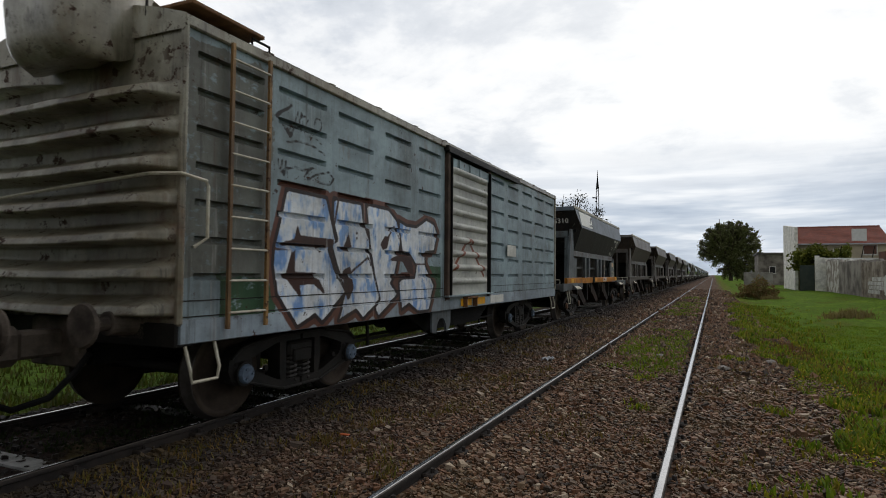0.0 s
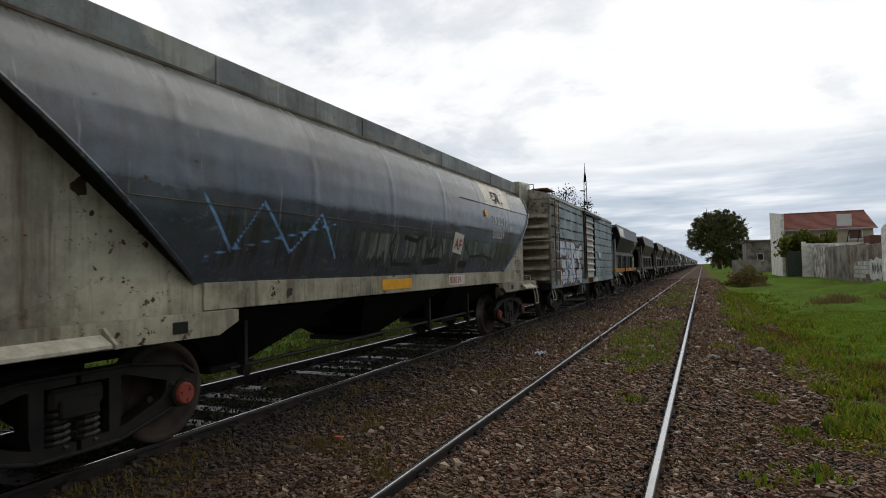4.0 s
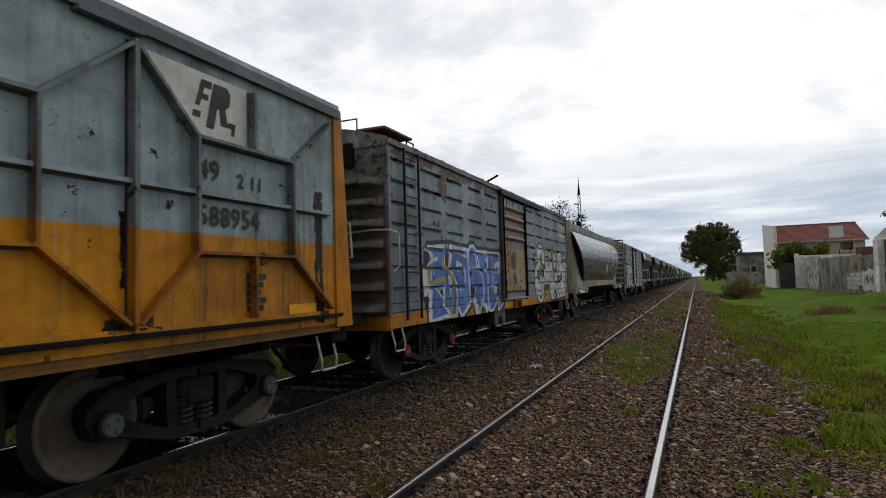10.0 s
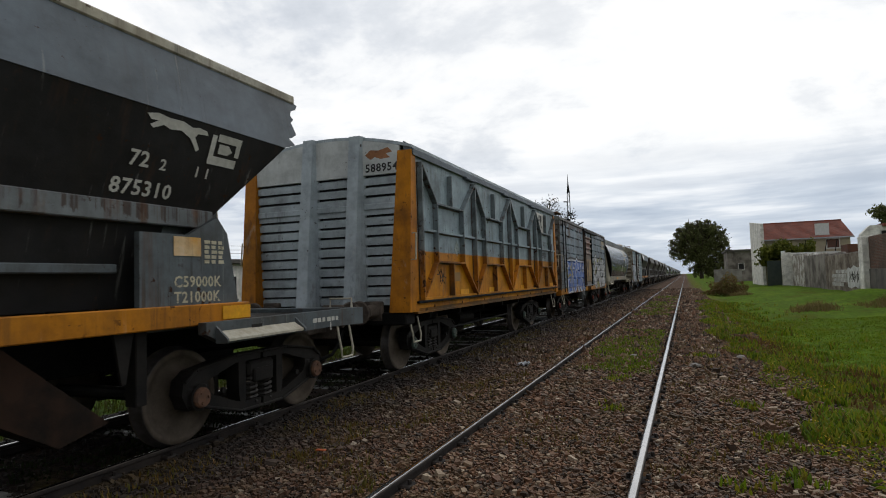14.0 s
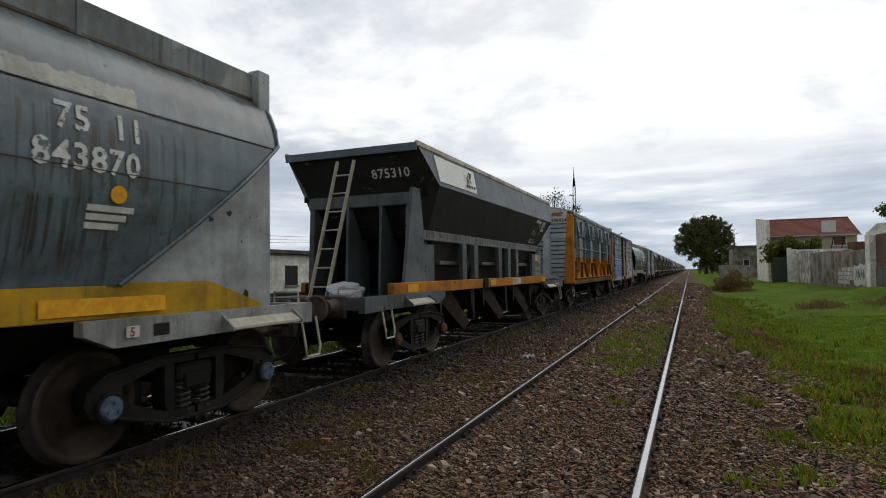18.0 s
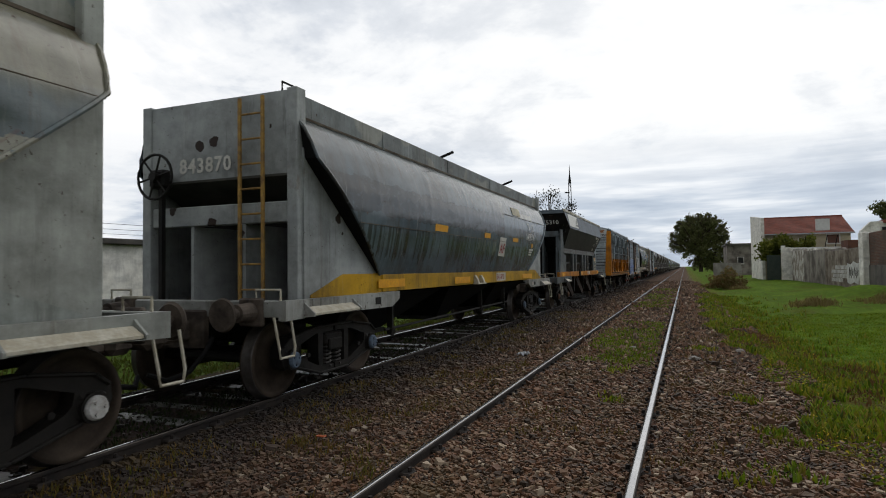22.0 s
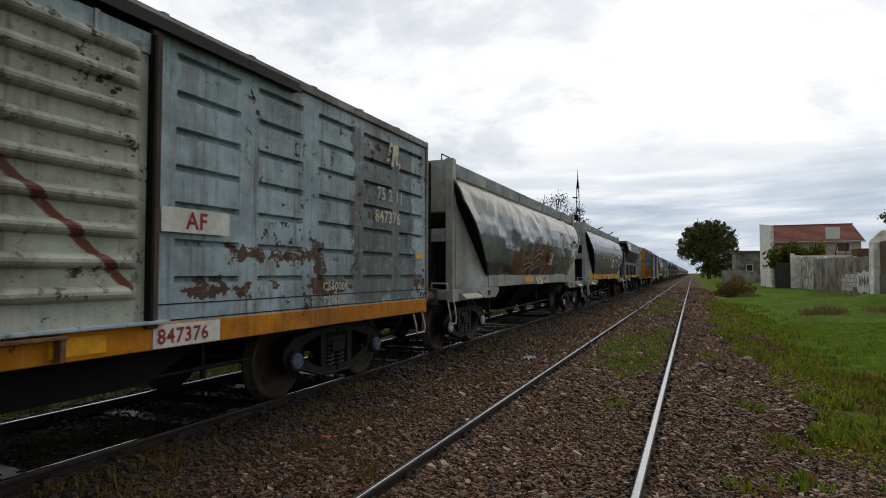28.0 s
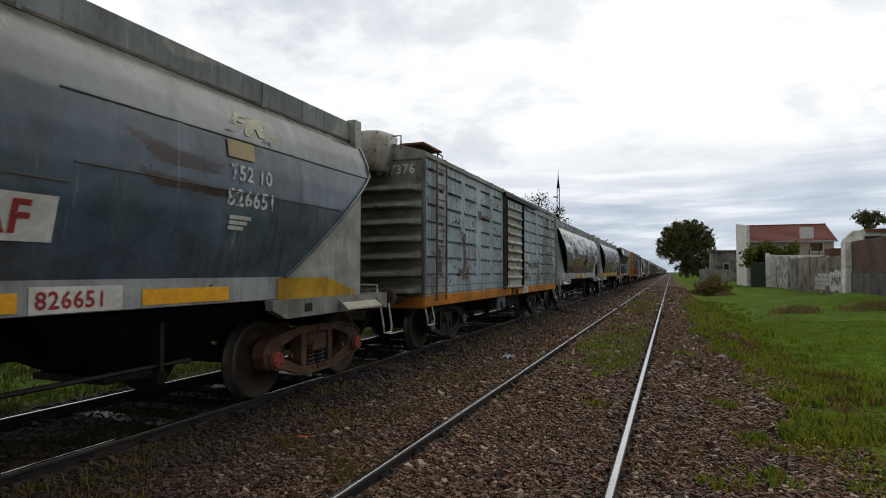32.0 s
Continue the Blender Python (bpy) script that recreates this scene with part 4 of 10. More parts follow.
for k, z in enumerate((3.55, 3.42, 3.30)):
    pts = [(-20.0 - k, y, z + 0.004 * (y - 14) ** 2 * 0.3) for y in np.linspace(-4, 34, 16)]
    part("wire", pipe(bmesh.new(), pts, 0.008, 4), BLACK, line)
for y in (-4, 34):
    part("wire_post", rod(bmesh.new(), (-21, y, -0.4), (-21, y, 5.2), 0.09, 8), BARK, line)

# far belt of trees and sheds at the horizon
n = 5200
side = rng.random(n) < 0.5
fx = np.where(side, rng.uniform(-300, -14, n), rng.uniform(14, 320, n))
fy = 420 + np.abs(fx) * 0.9 + rng.uniform(0, 160, n)
fz = np.abs(rng.normal(0, 3.0, n)) * (0.7 + 0.5 * np.sin(fx * 0.05) ** 2) + 0.6
quads("distant_trees", np.stack([fx, fy, fz], 1), 1.5 * (0.6 + rng.random(n)), leafy("hazy_leaves", (0.030, 0.045, 0.028), (0.045, 0.060, 0.035)), "distant belt of trees at the horizon", "trees")
for x, y, wx, h0 in ((26, 360, 14, 5.0), (-24, 420, 16, 5.0)):
    shed2 = tagged(new("far_building"), "far pale building near the horizon", "building")
    part("wall", box(bmesh.new(), x - wx / 2, x + wx / 2, y, y + 10, -0.3, h0), RENDER_WHITE, shed2)
    part("roof", fixed_normals(prism(bmesh.new(), [(x - wx / 2 - 0.4, h0), (x, h0 + 1.4), (x + wx / 2 + 0.4, h0)], "y", y - 0.4, y + 10.4)), ZINC, shed2)

# wall far along the line behind the train
tagged(part("boundary_wall", box(bmesh.new(), -17.4, -17.1, 30.3, 160, -0.4, 2.1, 0.02), RENDER_GREY, None), "long grey boundary wall behind the train", "wall")

# ---- running gear shared by all wagons ----
WHEEL_R = 0.46
WHEELSETS = []        # every wheelset that turns


def wheelset(parent, y, cap, face=None):
    bm = rod(bmesh.new(), (-1.12, 0, 0), (1.12, 0, 0), 0.07, 12)
    ob = part("wheelset", bm, IRON, parent)
    ob.matrix_basis = pose(0, y, WHEEL_R)
    profile = [(0.10, 0.95), (0.13, 0.95), (0.14, 0.90), (0.30, 0.865), (0.385, 0.90), (0.395, 0.935), (0.452, 0.938), (0.46, 0.92), (WHEEL_R, 0.835), (0.488, 0.815), (0.488, 0.795), (0.40, 0.79), (0.30, 0.82), (0.12, 0.80)]
    for side in (1, -1):
        wheel = lathe(bmesh.new(), [(r, x * side) for r, x in profile], 36, mats=[0, 0, 0, 0, 0, 0, 1, 1, 1, 0, 0, 0, 0])
        part("wheel", fixed_normals(wheel), [face or WHEEL, TREAD], ob, smooth=True)
        end = lathe(bmesh.new(), [(0.03, 1.235 * side), (0.085, 1.235 * side), (0.10, 1.215 * side), (0.10, 1.09 * side)], 14)
        for k in range(3):
            a = 2.1 * k
            rod(end, (1.23 * side, 0.055 * math.cos(a), 0.055 * math.sin(a)), (1.25 * side, 0.055 * math.cos(a), 0.055 * math.sin(a)), 0.016, 6)
        part("bearing_cap", fixed_normals(end), cap, ob)
    WHEELSETS.append(ob)
    return ob


def side_frame():
    """One cast side frame of a bogie, in its own plane, standing at x = 0: arched top chord, tension arms, spring window."""
    bm = bmesh.new()
    for m in (1, -1):
        prism(bm, [(m * 1.15, 0.50), (m * 1.13, 0.63), (m * 1.00, 0.72), (m * 0.45, 0.80), (m * 0.02, 0.80), (m * 0.02, 0.72), (m * 0.42, 0.715), (m * 0.82, 0.60), (m * 0.80, 0.50)], "x", -0.075, 0.085)
        prism(bm, [(m * 1.08, 0.36), (m * 1.15, 0.50), (m * 0.80, 0.50), (m * 0.74, 0.445), (m * 0.42, 0.32), (m * 0.32, 0.295), (m * 0.02, 0.285), (m * 0.02, 0.20), (m * 0.34, 0.205), (m * 0.84, 0.36)], "x", -0.075, 0.085)
        prism(bm, [(m * 0.26, 0.28), (m * 0.35, 0.30), (m * 0.37, 0.40), (m * 0.37, 0.72), (m * 0.26, 0.73)], "x", -0.085, 0.08)
        # raised rims of the casting
        for p, q in (((1.12, 0.62), (0.98, 0.72)), ((0.98, 0.72), (0.44, 0.797)), ((0.44, 0.797), (0.0, 0.797)), ((0.88, 0.355), (0.34, 0.205)), ((0.34, 0.205), (0.0, 0.202))):
            bar(bm, (0.075, m * p[0], p[1]), (0.075, m * q[0], q[1]), 0.075, 0.03, bevel=0.008)
        box(bm, -0.07, 0.115, m * 0.96 - 0.15, m * 0.96 + 0.15, 0.345, 0.60, 0.05)
        rod(bm, (0.08, m * 0.96, 0.46), (0.135, m * 0.96, 0.46), 0.125, 16)
        rod(bm, (0.08, m * 0.62, 0.47), (0.11, m * 0.62, 0.47), 0.03, 8)
    return bm


def coils(bm, x, y, z0, z1, r, turns):
    pts = [(x + r * math.cos(a), y + r * math.sin(a), z0 + (z1 - z0) * a / (2 * math.pi * turns)) for a in np.arange(0, 2 * math.pi * turns + 0.1, math.pi / 4)]
    return pipe(bm, pts, 0.020, 5)


def bogie(parent, y, cap, paint=None, wheel=None):
    """A three-piece bogie: cross beam, two cast side frames with their springs, two wheelsets."""
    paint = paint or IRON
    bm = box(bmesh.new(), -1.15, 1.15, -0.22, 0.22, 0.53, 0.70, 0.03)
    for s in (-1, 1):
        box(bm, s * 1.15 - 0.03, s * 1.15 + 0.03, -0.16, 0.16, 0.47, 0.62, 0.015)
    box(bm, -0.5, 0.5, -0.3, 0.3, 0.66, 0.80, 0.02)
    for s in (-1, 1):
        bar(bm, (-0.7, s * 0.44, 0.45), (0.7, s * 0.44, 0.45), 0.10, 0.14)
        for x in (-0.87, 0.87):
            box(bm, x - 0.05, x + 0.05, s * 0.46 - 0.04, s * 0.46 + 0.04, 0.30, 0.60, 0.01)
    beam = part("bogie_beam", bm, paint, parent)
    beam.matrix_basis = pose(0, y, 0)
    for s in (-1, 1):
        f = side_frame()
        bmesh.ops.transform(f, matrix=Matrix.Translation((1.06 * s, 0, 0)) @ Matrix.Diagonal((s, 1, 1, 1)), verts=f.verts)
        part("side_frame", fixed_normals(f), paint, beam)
        for k in (-0.12, 0.12):
            part("spring", coils(bmesh.new(), 1.07 * s, k, 0.26, 0.52, 0.075, 5), SPRING, beam)
    for s in (-1, 1):
        wheelset(parent, y + 0.96 * s, cap, wheel)


def stirrup(parent, x, y, z_top, z_low, material, wide=0.30):
    pipe_pts = [(x, y - wide / 2 - 0.03, z_top), (x + 0.05, y - wide / 2, z_low + 0.1), (x + 0.05, y - wide / 2 + 0.02, z_low), (x + 0.05, y + wide / 2 - 0.02, z_low), (x + 0.05, y + wide / 2, z_low + 0.1), (x, y + wide / 2 - 0.02, z_top)]
    return part("step_iron", pipe(bmesh.new(), pipe_pts, 0.015, 6), material, parent)


def coupler(parent, y, s):
    """Draw gear at one end: the knuckle on its shank, the striker, and the air hose."""
    bm = box(bmesh.new(), -0.13, 0.13, min(y, y + s * 0.55), max(y, y + s * 0.55), 0.72, 0.96, 0.03)
    box(bm, -0.21, 0.21, min(y + s * 0.42, y + s * 0.74), max(y + s * 0.42, y + s * 0.74), 0.68, 1.02, 0.07)
    box(bm, -0.33, 0.33, min(y - s * 0.05, y + s * 0.06), max(y - s * 0.05, y + s * 0.06), 0.62, 1.08, 0.02)
    part("coupler", bm, plain("greasy_drawgear", (0.045, 0.036, 0.030), (0.13, 0.105, 0.085), 4.0, 0.7, 0.0, 0.4, gloss=0.15), parent)
    for x in (-0.98, 0.98):
        b = box(bmesh.new(), x - 0.17, x + 0.17, min(y - s * 0.04, y + s * 0.03), max(y - s * 0.04, y + s * 0.03), 0.90, 1.22, 0.02)
        rod(b, (x, y + s * 0.02, 1.06), (x, y + s * 0.26, 1.06), 0.115, 16, 0.10)
        rod(b, (x, y + s * 0.26, 1.06), (x, y + s * 0.44, 1.06), 0.06, 12)
        buffer = part("buffer", b, MATS["greasy_drawgear"], parent)
        part("buffer_disc", rod(rod(bmesh.new(), (x, y + s * 0.43, 1.06), (x, y + s * 0.455, 1.06), 0.16, 22, 0.185), (x, y + s * 0.455, 1.06), (x, y + s * 0.48, 1.06), 0.185, 22, 0.17), MATS["greasy_drawgear"], buffer)
    hose = pipe(bmesh.new(), [(0.42, y, 0.75), (0.44, y + s * 0.15, 0.60), (0.42, y + s * 0.35, 0.42), (0.34, y + s * 0.6, 0.36), (0.22, y + s * 0.74, 0.44)], 0.028, 7)
    part("air_hose", hose, BLACK, parent)


def underframe(parent, half, z_low, z_high, wide):
    bm = box(bmesh.new(), -0.20, 0.20, -half, half, z_low - 0.28, z_high, 0.01)
    for k in range(-3, 4):
        y = k * half / 3.6
        prism(bm, [(-wide, z_high), (-wide, z_high - 0.14), (-0.25, z_low - 0.2), (0.25, z_low - 0.2), (wide, z_high - 0.14), (wide, z_high)], "y", y - 0.05, y + 0.05)
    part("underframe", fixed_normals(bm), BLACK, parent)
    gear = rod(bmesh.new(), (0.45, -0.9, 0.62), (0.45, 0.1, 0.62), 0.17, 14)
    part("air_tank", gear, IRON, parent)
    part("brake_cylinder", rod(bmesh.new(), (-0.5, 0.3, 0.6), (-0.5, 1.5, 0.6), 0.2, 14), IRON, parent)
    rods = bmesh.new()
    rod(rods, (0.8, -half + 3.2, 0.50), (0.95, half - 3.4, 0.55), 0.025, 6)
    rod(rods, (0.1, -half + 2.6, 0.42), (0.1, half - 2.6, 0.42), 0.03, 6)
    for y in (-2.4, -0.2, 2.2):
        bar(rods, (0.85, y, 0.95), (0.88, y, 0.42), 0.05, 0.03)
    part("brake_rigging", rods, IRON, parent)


def ladder(parent, x, y0, y1, z0, z1, rungs, rail, rung, name="ladder", thick=0.035):
    bm = bmesh.new()
    for y in (y0, y1):
        box(bm, x, x + 0.03, y - thick / 2, y + thick / 2, z0, z1)
    lad = part(name, bm, rail, parent)
    for i in range(rungs):
        z = z0 + (i + 0.5) * (z1 - z0) / rungs
        part("rung", rod(bmesh.new(), (x + 0.02, y0, z), (x + 0.02, y1, z), 0.012, 6), rung, lad)
    return lad


# ---- sprayed pieces: strokes of a pen of some width and filled outlines, kept as distances on the sheet ----
def filled(outline, y, z):
    """How far outside (+) or inside (-) a closed outline each place lies."""
    best, inside = np.full(np.shape(y), 9.0), np.zeros(np.shape(y), bool)
    for (ay, az), (by, bz) in zip(outline, outline[1:] + outline[:1]):
        dy, dz = by - ay, bz - az
        k = np.clip(((y - ay) * dy + (z - az) * dz) / (dy * dy + dz * dz + 1e-9), 0, 1)
        best = np.minimum(best, np.hypot(y - ay - k * dy, z - az - k * dz))
        inside ^= ((az > z) != (bz > z)) & (y < ay + (z - az) * dy / (dz if abs(dz) > 1e-9 else 1e-9))
    return np.where(inside, -best, best)


def pen(strokes, y, z):
    """For arrays y and z: how far outside (+) or inside (-) the strokes (radius, points) each place lies."""
    best = np.full(np.shape(y), 9.0)
    for r, pts in strokes:
        if r is None:
            best = np.minimum(best, filled(pts, y, z))
            continue
        for (ay, az), (by, bz) in zip(pts, pts[1:]):
            dy, dz = by - ay, bz - az
            k = np.clip(((y - ay) * dy + (z - az) * dz) / (dy * dy + dz * dz + 1e-9), 0, 1)
            best = np.minimum(best, np.hypot(y - ay - k * dy, z - az - k * dz) - r)
    return best


# ---- boxcars ----
BOX_L, BOX_W, BOX_LOW, BOX_TOP = 12.8, 1.5, 0.88, 3.66
RIBS = [3.33 - 0.32 * i for i in range(7)]
BAYS = [(0.14, 0.98), (1.19, 2.03), (2.26, 3.07), (3.37, 4.13), (4.39, 5.18), (7.62, 8.41), (8.67, 9.43), (9.73, 10.54), (10.77, 11.61), (11.82, 12.66)]


POST_RUST = plain("rust_black_post", (0.028, 0.019, 0.014), (0.085, 0.055, 0.040), 2.2, 0.8, 0.0, 0.4)


def ribbed(bm, x, y0, y1, z0, z1, r0, r1, ribs, proud, tall, pieces, layers):
    """A pressed steel sheet with level ribs between r0 and r1, looking towards +x, on which sprayed pieces are kept."""
    ys = sorted({y0, r0, r0 + 0.04, r1 - 0.04, r1, y1} | set(np.round(np.arange(y0, y1, 0.03 if any(pieces.values()) else 0.11), 4)))
    ys = [v for i, v in enumerate(ys) if i == 0 or v - ys[i - 1] > 0.008 or v in (r0, r1, y1)]
    zs = {z0, z1}
    for k in ribs:
        zs |= {k, k + tall * 0.30, k + tall * 0.88, k + tall} if proud < 0 else {float(k + tall * f) for f in (0, 0.08, 0.22, 0.4, 0.6, 0.8, 0.93, 1)}
    zs = sorted(zs | {float(v) for v in np.arange(z0, z1, 0.03 if any(pieces.values()) else 0.12) if all(not (k - 0.03 < v < k + tall + 0.02) for k in ribs)})
    Y, Z = np.meshgrid(ys, zs)
    X = np.full(Y.shape, float(x))
    along = np.clip(np.minimum(Y - r0, r1 - Y) / (0.04 if proud < 0 else 0.13), 0, 1)
    for k in ribs:
        up = np.interp(Z, [k, k + tall * 0.30, k + tall * 0.88, k + tall], [0, 0.8, 1.0, 0]) if proud < 0 else np.sqrt(np.clip(np.sin(np.pi * np.clip((Z - k) / tall, 0, 1)), 0, 1))
        X += proud * up * along
    dist = {name: pen(strokes, Y, Z) for name, strokes in pieces.items()}
    vs = [[bm.verts.new((X[i, j], Y[i, j], Z[i, j])) for j in range(len(ys))] for i in range(len(zs))]
    for name, d in dist.items():
        layer = layers[name]
        for i, row in enumerate(vs):
            for j, v in enumerate(row):
                v[layer] = 5.0 - d[i, j]
    for i in range(len(zs) - 1):
        for j in range(len(ys) - 1):
            bm.faces.new((vs[i][j], vs[i][j + 1], vs[i + 1][j + 1], vs[i + 1][j]))


def sheet_part(name, parent, material, x, y0, y1, z0, z1, r0, r1, ribs, proud, tall, pieces, mirror=False):
    bm = bmesh.new()
    layers = {k: bm.verts.layers.float.new(k) for k in pieces}
    ribbed(bm, x, y0, y1, z0, z1, r0, r1, ribs, proud, tall, pieces, layers)
    if mirror:
        bmesh.ops.transform(bm, matrix=Matrix.Diagonal((-1, 1, 1, 1)), verts=bm.verts)
        bmesh.ops.reverse_faces(bm, faces=bm.faces)
    return part(name, bm, material, parent)


def corrugated_end(parent, material, s, dented=0.0):
    """The end wall: seven deep level waves that die out at the corner posts."""
    bm = bmesh.new()
    ys = BOX_L / 2
    us = np.linspace(-BOX_W + 0.02, BOX_W - 0.02, 37)
    zs = np.linspace(BOX_LOW + 0.14, 3.55, 170)
    vs = []
    for z in zs:
        row = []
        for u in us:
            fade = min(1.0, (BOX_W - 0.02 - abs(u)) / 0.16) if z < 3.24 else 0.0
            p = (z - 1.10 + 0.014 * math.sin(u * 2.1 + z)) / 0.305 % 1.0
            wave = (p / 0.07) ** 0.6 if p < 0.07 else 1.0 - 0.12 * (p - 0.07) / 0.25 if p < 0.32 else max(0.0, 0.88 * (1 - (p - 0.32) / 0.30) ** 1.4) if p < 0.62 else 0.0
            out = 0.25 * wave * fade + dented * noise.noise((u * 1.3, z * 1.2, 3.0))
            row.append(bm.verts.new((u, s * (ys + out), z)))
        vs.append(row)
    for i in range(len(zs) - 1):
        for j in range(len(us) - 1):
            q = (vs[i][j], vs[i][j + 1], vs[i + 1][j + 1], vs[i + 1][j])
            bm.faces.new(q if s < 0 else q[::-1])
    return part("end_wall", bm, material, parent, smooth=True)


def boxcar(label, side_mat, end_mat, sill_mat, door_mat, cap, front=(), rear_hood=False, rear_open=False, ladder_mats=(None, None), pieces=None, lower_door=None, rear_rail=True, sill_face=None, brake=False):
    car = tagged(new("boxcar"), label, "boxcar", "wagons of the train")
    h = BOX_L / 2
    pieces = {k: [(w0, [(y - h, z) for y, z in pts]) for w0, pts in strokes] for k, strokes in (pieces or {}).items()}
    # sides, bay by bay
    cuts = [0.0, 1.08, 2.15, 3.22, 4.26, 5.34, 7.42, 8.54, 9.58, 10.66, 11.72, BOX_L]
    spans = [(a, b) for a, b in zip(cuts, cuts[1:]) if a != 5.34]
    for (a, b), (r0, r1) in zip(spans, BAYS):
        for mirror in (False, True):
            sheet_part("side_panel", car, side_mat, BOX_W, a - h, b - h, BOX_LOW + 0.20, BOX_TOP - 0.10, r0 - h, r1 - h, RIBS, -0.062, 0.070, pieces if not mirror else {k: [] for k in pieces}, mirror)
    # door
    door_ribs = [1.30 + 0.235 * i for i in range(9)]
    door = sheet_part("sliding_door", car, door_mat, BOX_W + 0.03, 5.46 - h, 7.30 - h, BOX_LOW + 0.24, BOX_TOP - 0.26, 5.52 - h, 7.24 - h, door_ribs if not lower_door else door_ribs[5:], 0.075, 0.115, {k: v for k, v in pieces.items() if k == "tag"} or {k: [] for k in list(pieces)[:1]})
    sheet_part("sliding_door", car, door_mat, BOX_W + 0.03, 5.46 - h, 7.30 - h, BOX_LOW + 0.24, BOX_TOP - 0.26, 5.52 - h, 7.24 - h, door_ribs, 0.07, 0.12, {k: [] for k in pieces}, True)
    for s in (1, -1):
        x = BOX_W * s
        back = box(bmesh.new(), min(x, x - s * 0.04), max(x, x - s * 0.04), 5.34 - h, 7.42 - h, BOX_LOW + 0.2, BOX_TOP - 0.1)
        part("door_opening", back, BLACK, car)
    if lower_door:
        part("door_plate", box(bmesh.new(), BOX_W + 0.03, BOX_W + 0.055, 5.50 - h, 7.26 - h, 1.26, 2.27, 0.008), lower_door, door, "rusty patched steel plate")
    for y in (5.38, 7.36):
        part("door_post", box(bmesh.new(), BOX_W, BOX_W + 0.07, y - h - 0.05, y - h + 0.05, BOX_LOW + 0.18, BOX_TOP - 0.18, 0.008), POST_RUST, car)
    track = box(bmesh.new(), BOX_W, BOX_W + 0.09, 5.3 - h, 9.25 - h, BOX_TOP - 0.16, BOX_TOP - 0.06, 0.01)
    track = part("door_track", track, IRON, car)
    part("track_lip", box(bmesh.new(), BOX_W + 0.086, BOX_W + 0.106, 5.3 - h, 9.25 - h, BOX_TOP - 0.175, BOX_TOP - 0.14), IRON, track)
    for y in (5.445, 7.315):
        part("door_seal", box(bmesh.new(), BOX_W, BOX_W + 0.10, y - h - 0.014, y - h + 0.014, BOX_LOW + 0.22, BOX_TOP - 0.24), BLACK, car)
    header = box(bmesh.new(), BOX_W, BOX_W + 0.05, 5.43 - h, 7.31 - h, BOX_TOP - 0.40, BOX_TOP - 0.225, 0.006)
    for k in range(3):
        box(header, BOX_W + 0.05, BOX_W + 0.07, 5.8 + 0.5 * k - h, 5.84 + 0.5 * k - h, BOX_TOP - 0.40, BOX_TOP - 0.225)
    part("door_header", header, side_mat, car)
    for z in (BOX_LOW + 0.225, BOX_LOW + 0.36):
        part("weld_seam", box(bmesh.new(), BOX_W, BOX_W + 0.004, -h + 0.04, 5.30 - h, z, z + 0.010), IRON, car)
        part("weld_seam", box(bmesh.new(), BOX_W, BOX_W + 0.004, 7.46 - h, h - 0.04, z, z + 0.010), IRON, car)
    # corner posts, sills and top rails
    for y in (-h, h):
        for x in (-BOX_W, BOX_W):
            part("corner_post", box(bmesh.new(), x - 0.035, x + 0.035, y - 0.03, y + 0.03, BOX_LOW + 0.16, BOX_TOP - 0.05, 0.02), end_mat, car)
    for s in (1, -1):
        sill = box(bmesh.new(), min(s * (BOX_W - 0.10), s * (BOX_W + 0.015)), max(s * (BOX_W - 0.10), s * (BOX_W + 0.015)), -h, h, BOX_LOW, BOX_LOW + 0.21, 0.008)
        part("side_sill", sill, sill_mat, car)
        if s == 1 and sill_face:
            sheet_part("sill_face", car, sill_face, BOX_W + 0.018, -h + 0.01, h - 0.01, BOX_LOW + 0.01, BOX_LOW + 0.205, 0.0, 0.1, [], 0.0, 0.1, pieces)
        rail = box(bmesh.new(), min(s * (BOX_W - 0.05), s * (BOX_W + 0.035)), max(s * (BOX_W - 0.05), s * (BOX_W + 0.035)), -h - 0.03, h + 0.03, BOX_TOP - 0.10, BOX_TOP, 0.012)
        part("top_rail", rail, end_mat, car)
        part("end_sill", box(bmesh.new(), -BOX_W, BOX_W, min(s * (h - 0.16), s * (h + 0.03)), max(s * (h - 0.16), s * (h + 0.03)), BOX_LOW - 0.02, BOX_LOW + 0.18, 0.01), IRON if sill_mat is GREY_SILL else sill_mat, car)
        corrugated_end(car, end_mat, s)
        coupler(car, s * h, s)
    # roof with its seams and running board
    bm = bmesh.new()
    us = np.linspace(-BOX_W - 0.03, BOX_W + 0.03, 15)
    arch = [BOX_TOP + 0.26 * (1 - (u / (BOX_W + 0.03)) ** 2) for u in us]
    for k in range(12):
        a, b = -h - 0.03 + k * (BOX_L + 0.06) / 12, -h - 0.03 + (k + 1) * (BOX_L + 0.06) / 12
        for (u0, z0), (u1, z1) in zip(zip(us, arch), zip(us[1:], arch[1:])):
            faces(bm, [(u0, a, z0), (u1, a, z1), (u1, b, z1), (u0, b, z0)], [(0, 1, 2, 3)])
        if k:
            part("roof_seam", fixed_normals(prism(bmesh.new(), list(zip(us, arch)) + [(u, z + 0.014) for u, z in zip(us[::-1], arch[::-1])], "y", a - 0.03, a + 0.03)), end_mat, car)
    for y in (-h - 0.03, h + 0.03):
        faces(bm, [(u, y, z) for u, z in zip(us, arch)] + [(BOX_W + 0.03, y, BOX_TOP - 0.13), (-BOX_W - 0.03, y, BOX_TOP - 0.13)], [tuple(range(len(us) + 2))])
    part("roof", fixed_normals(bm), end_mat, car)
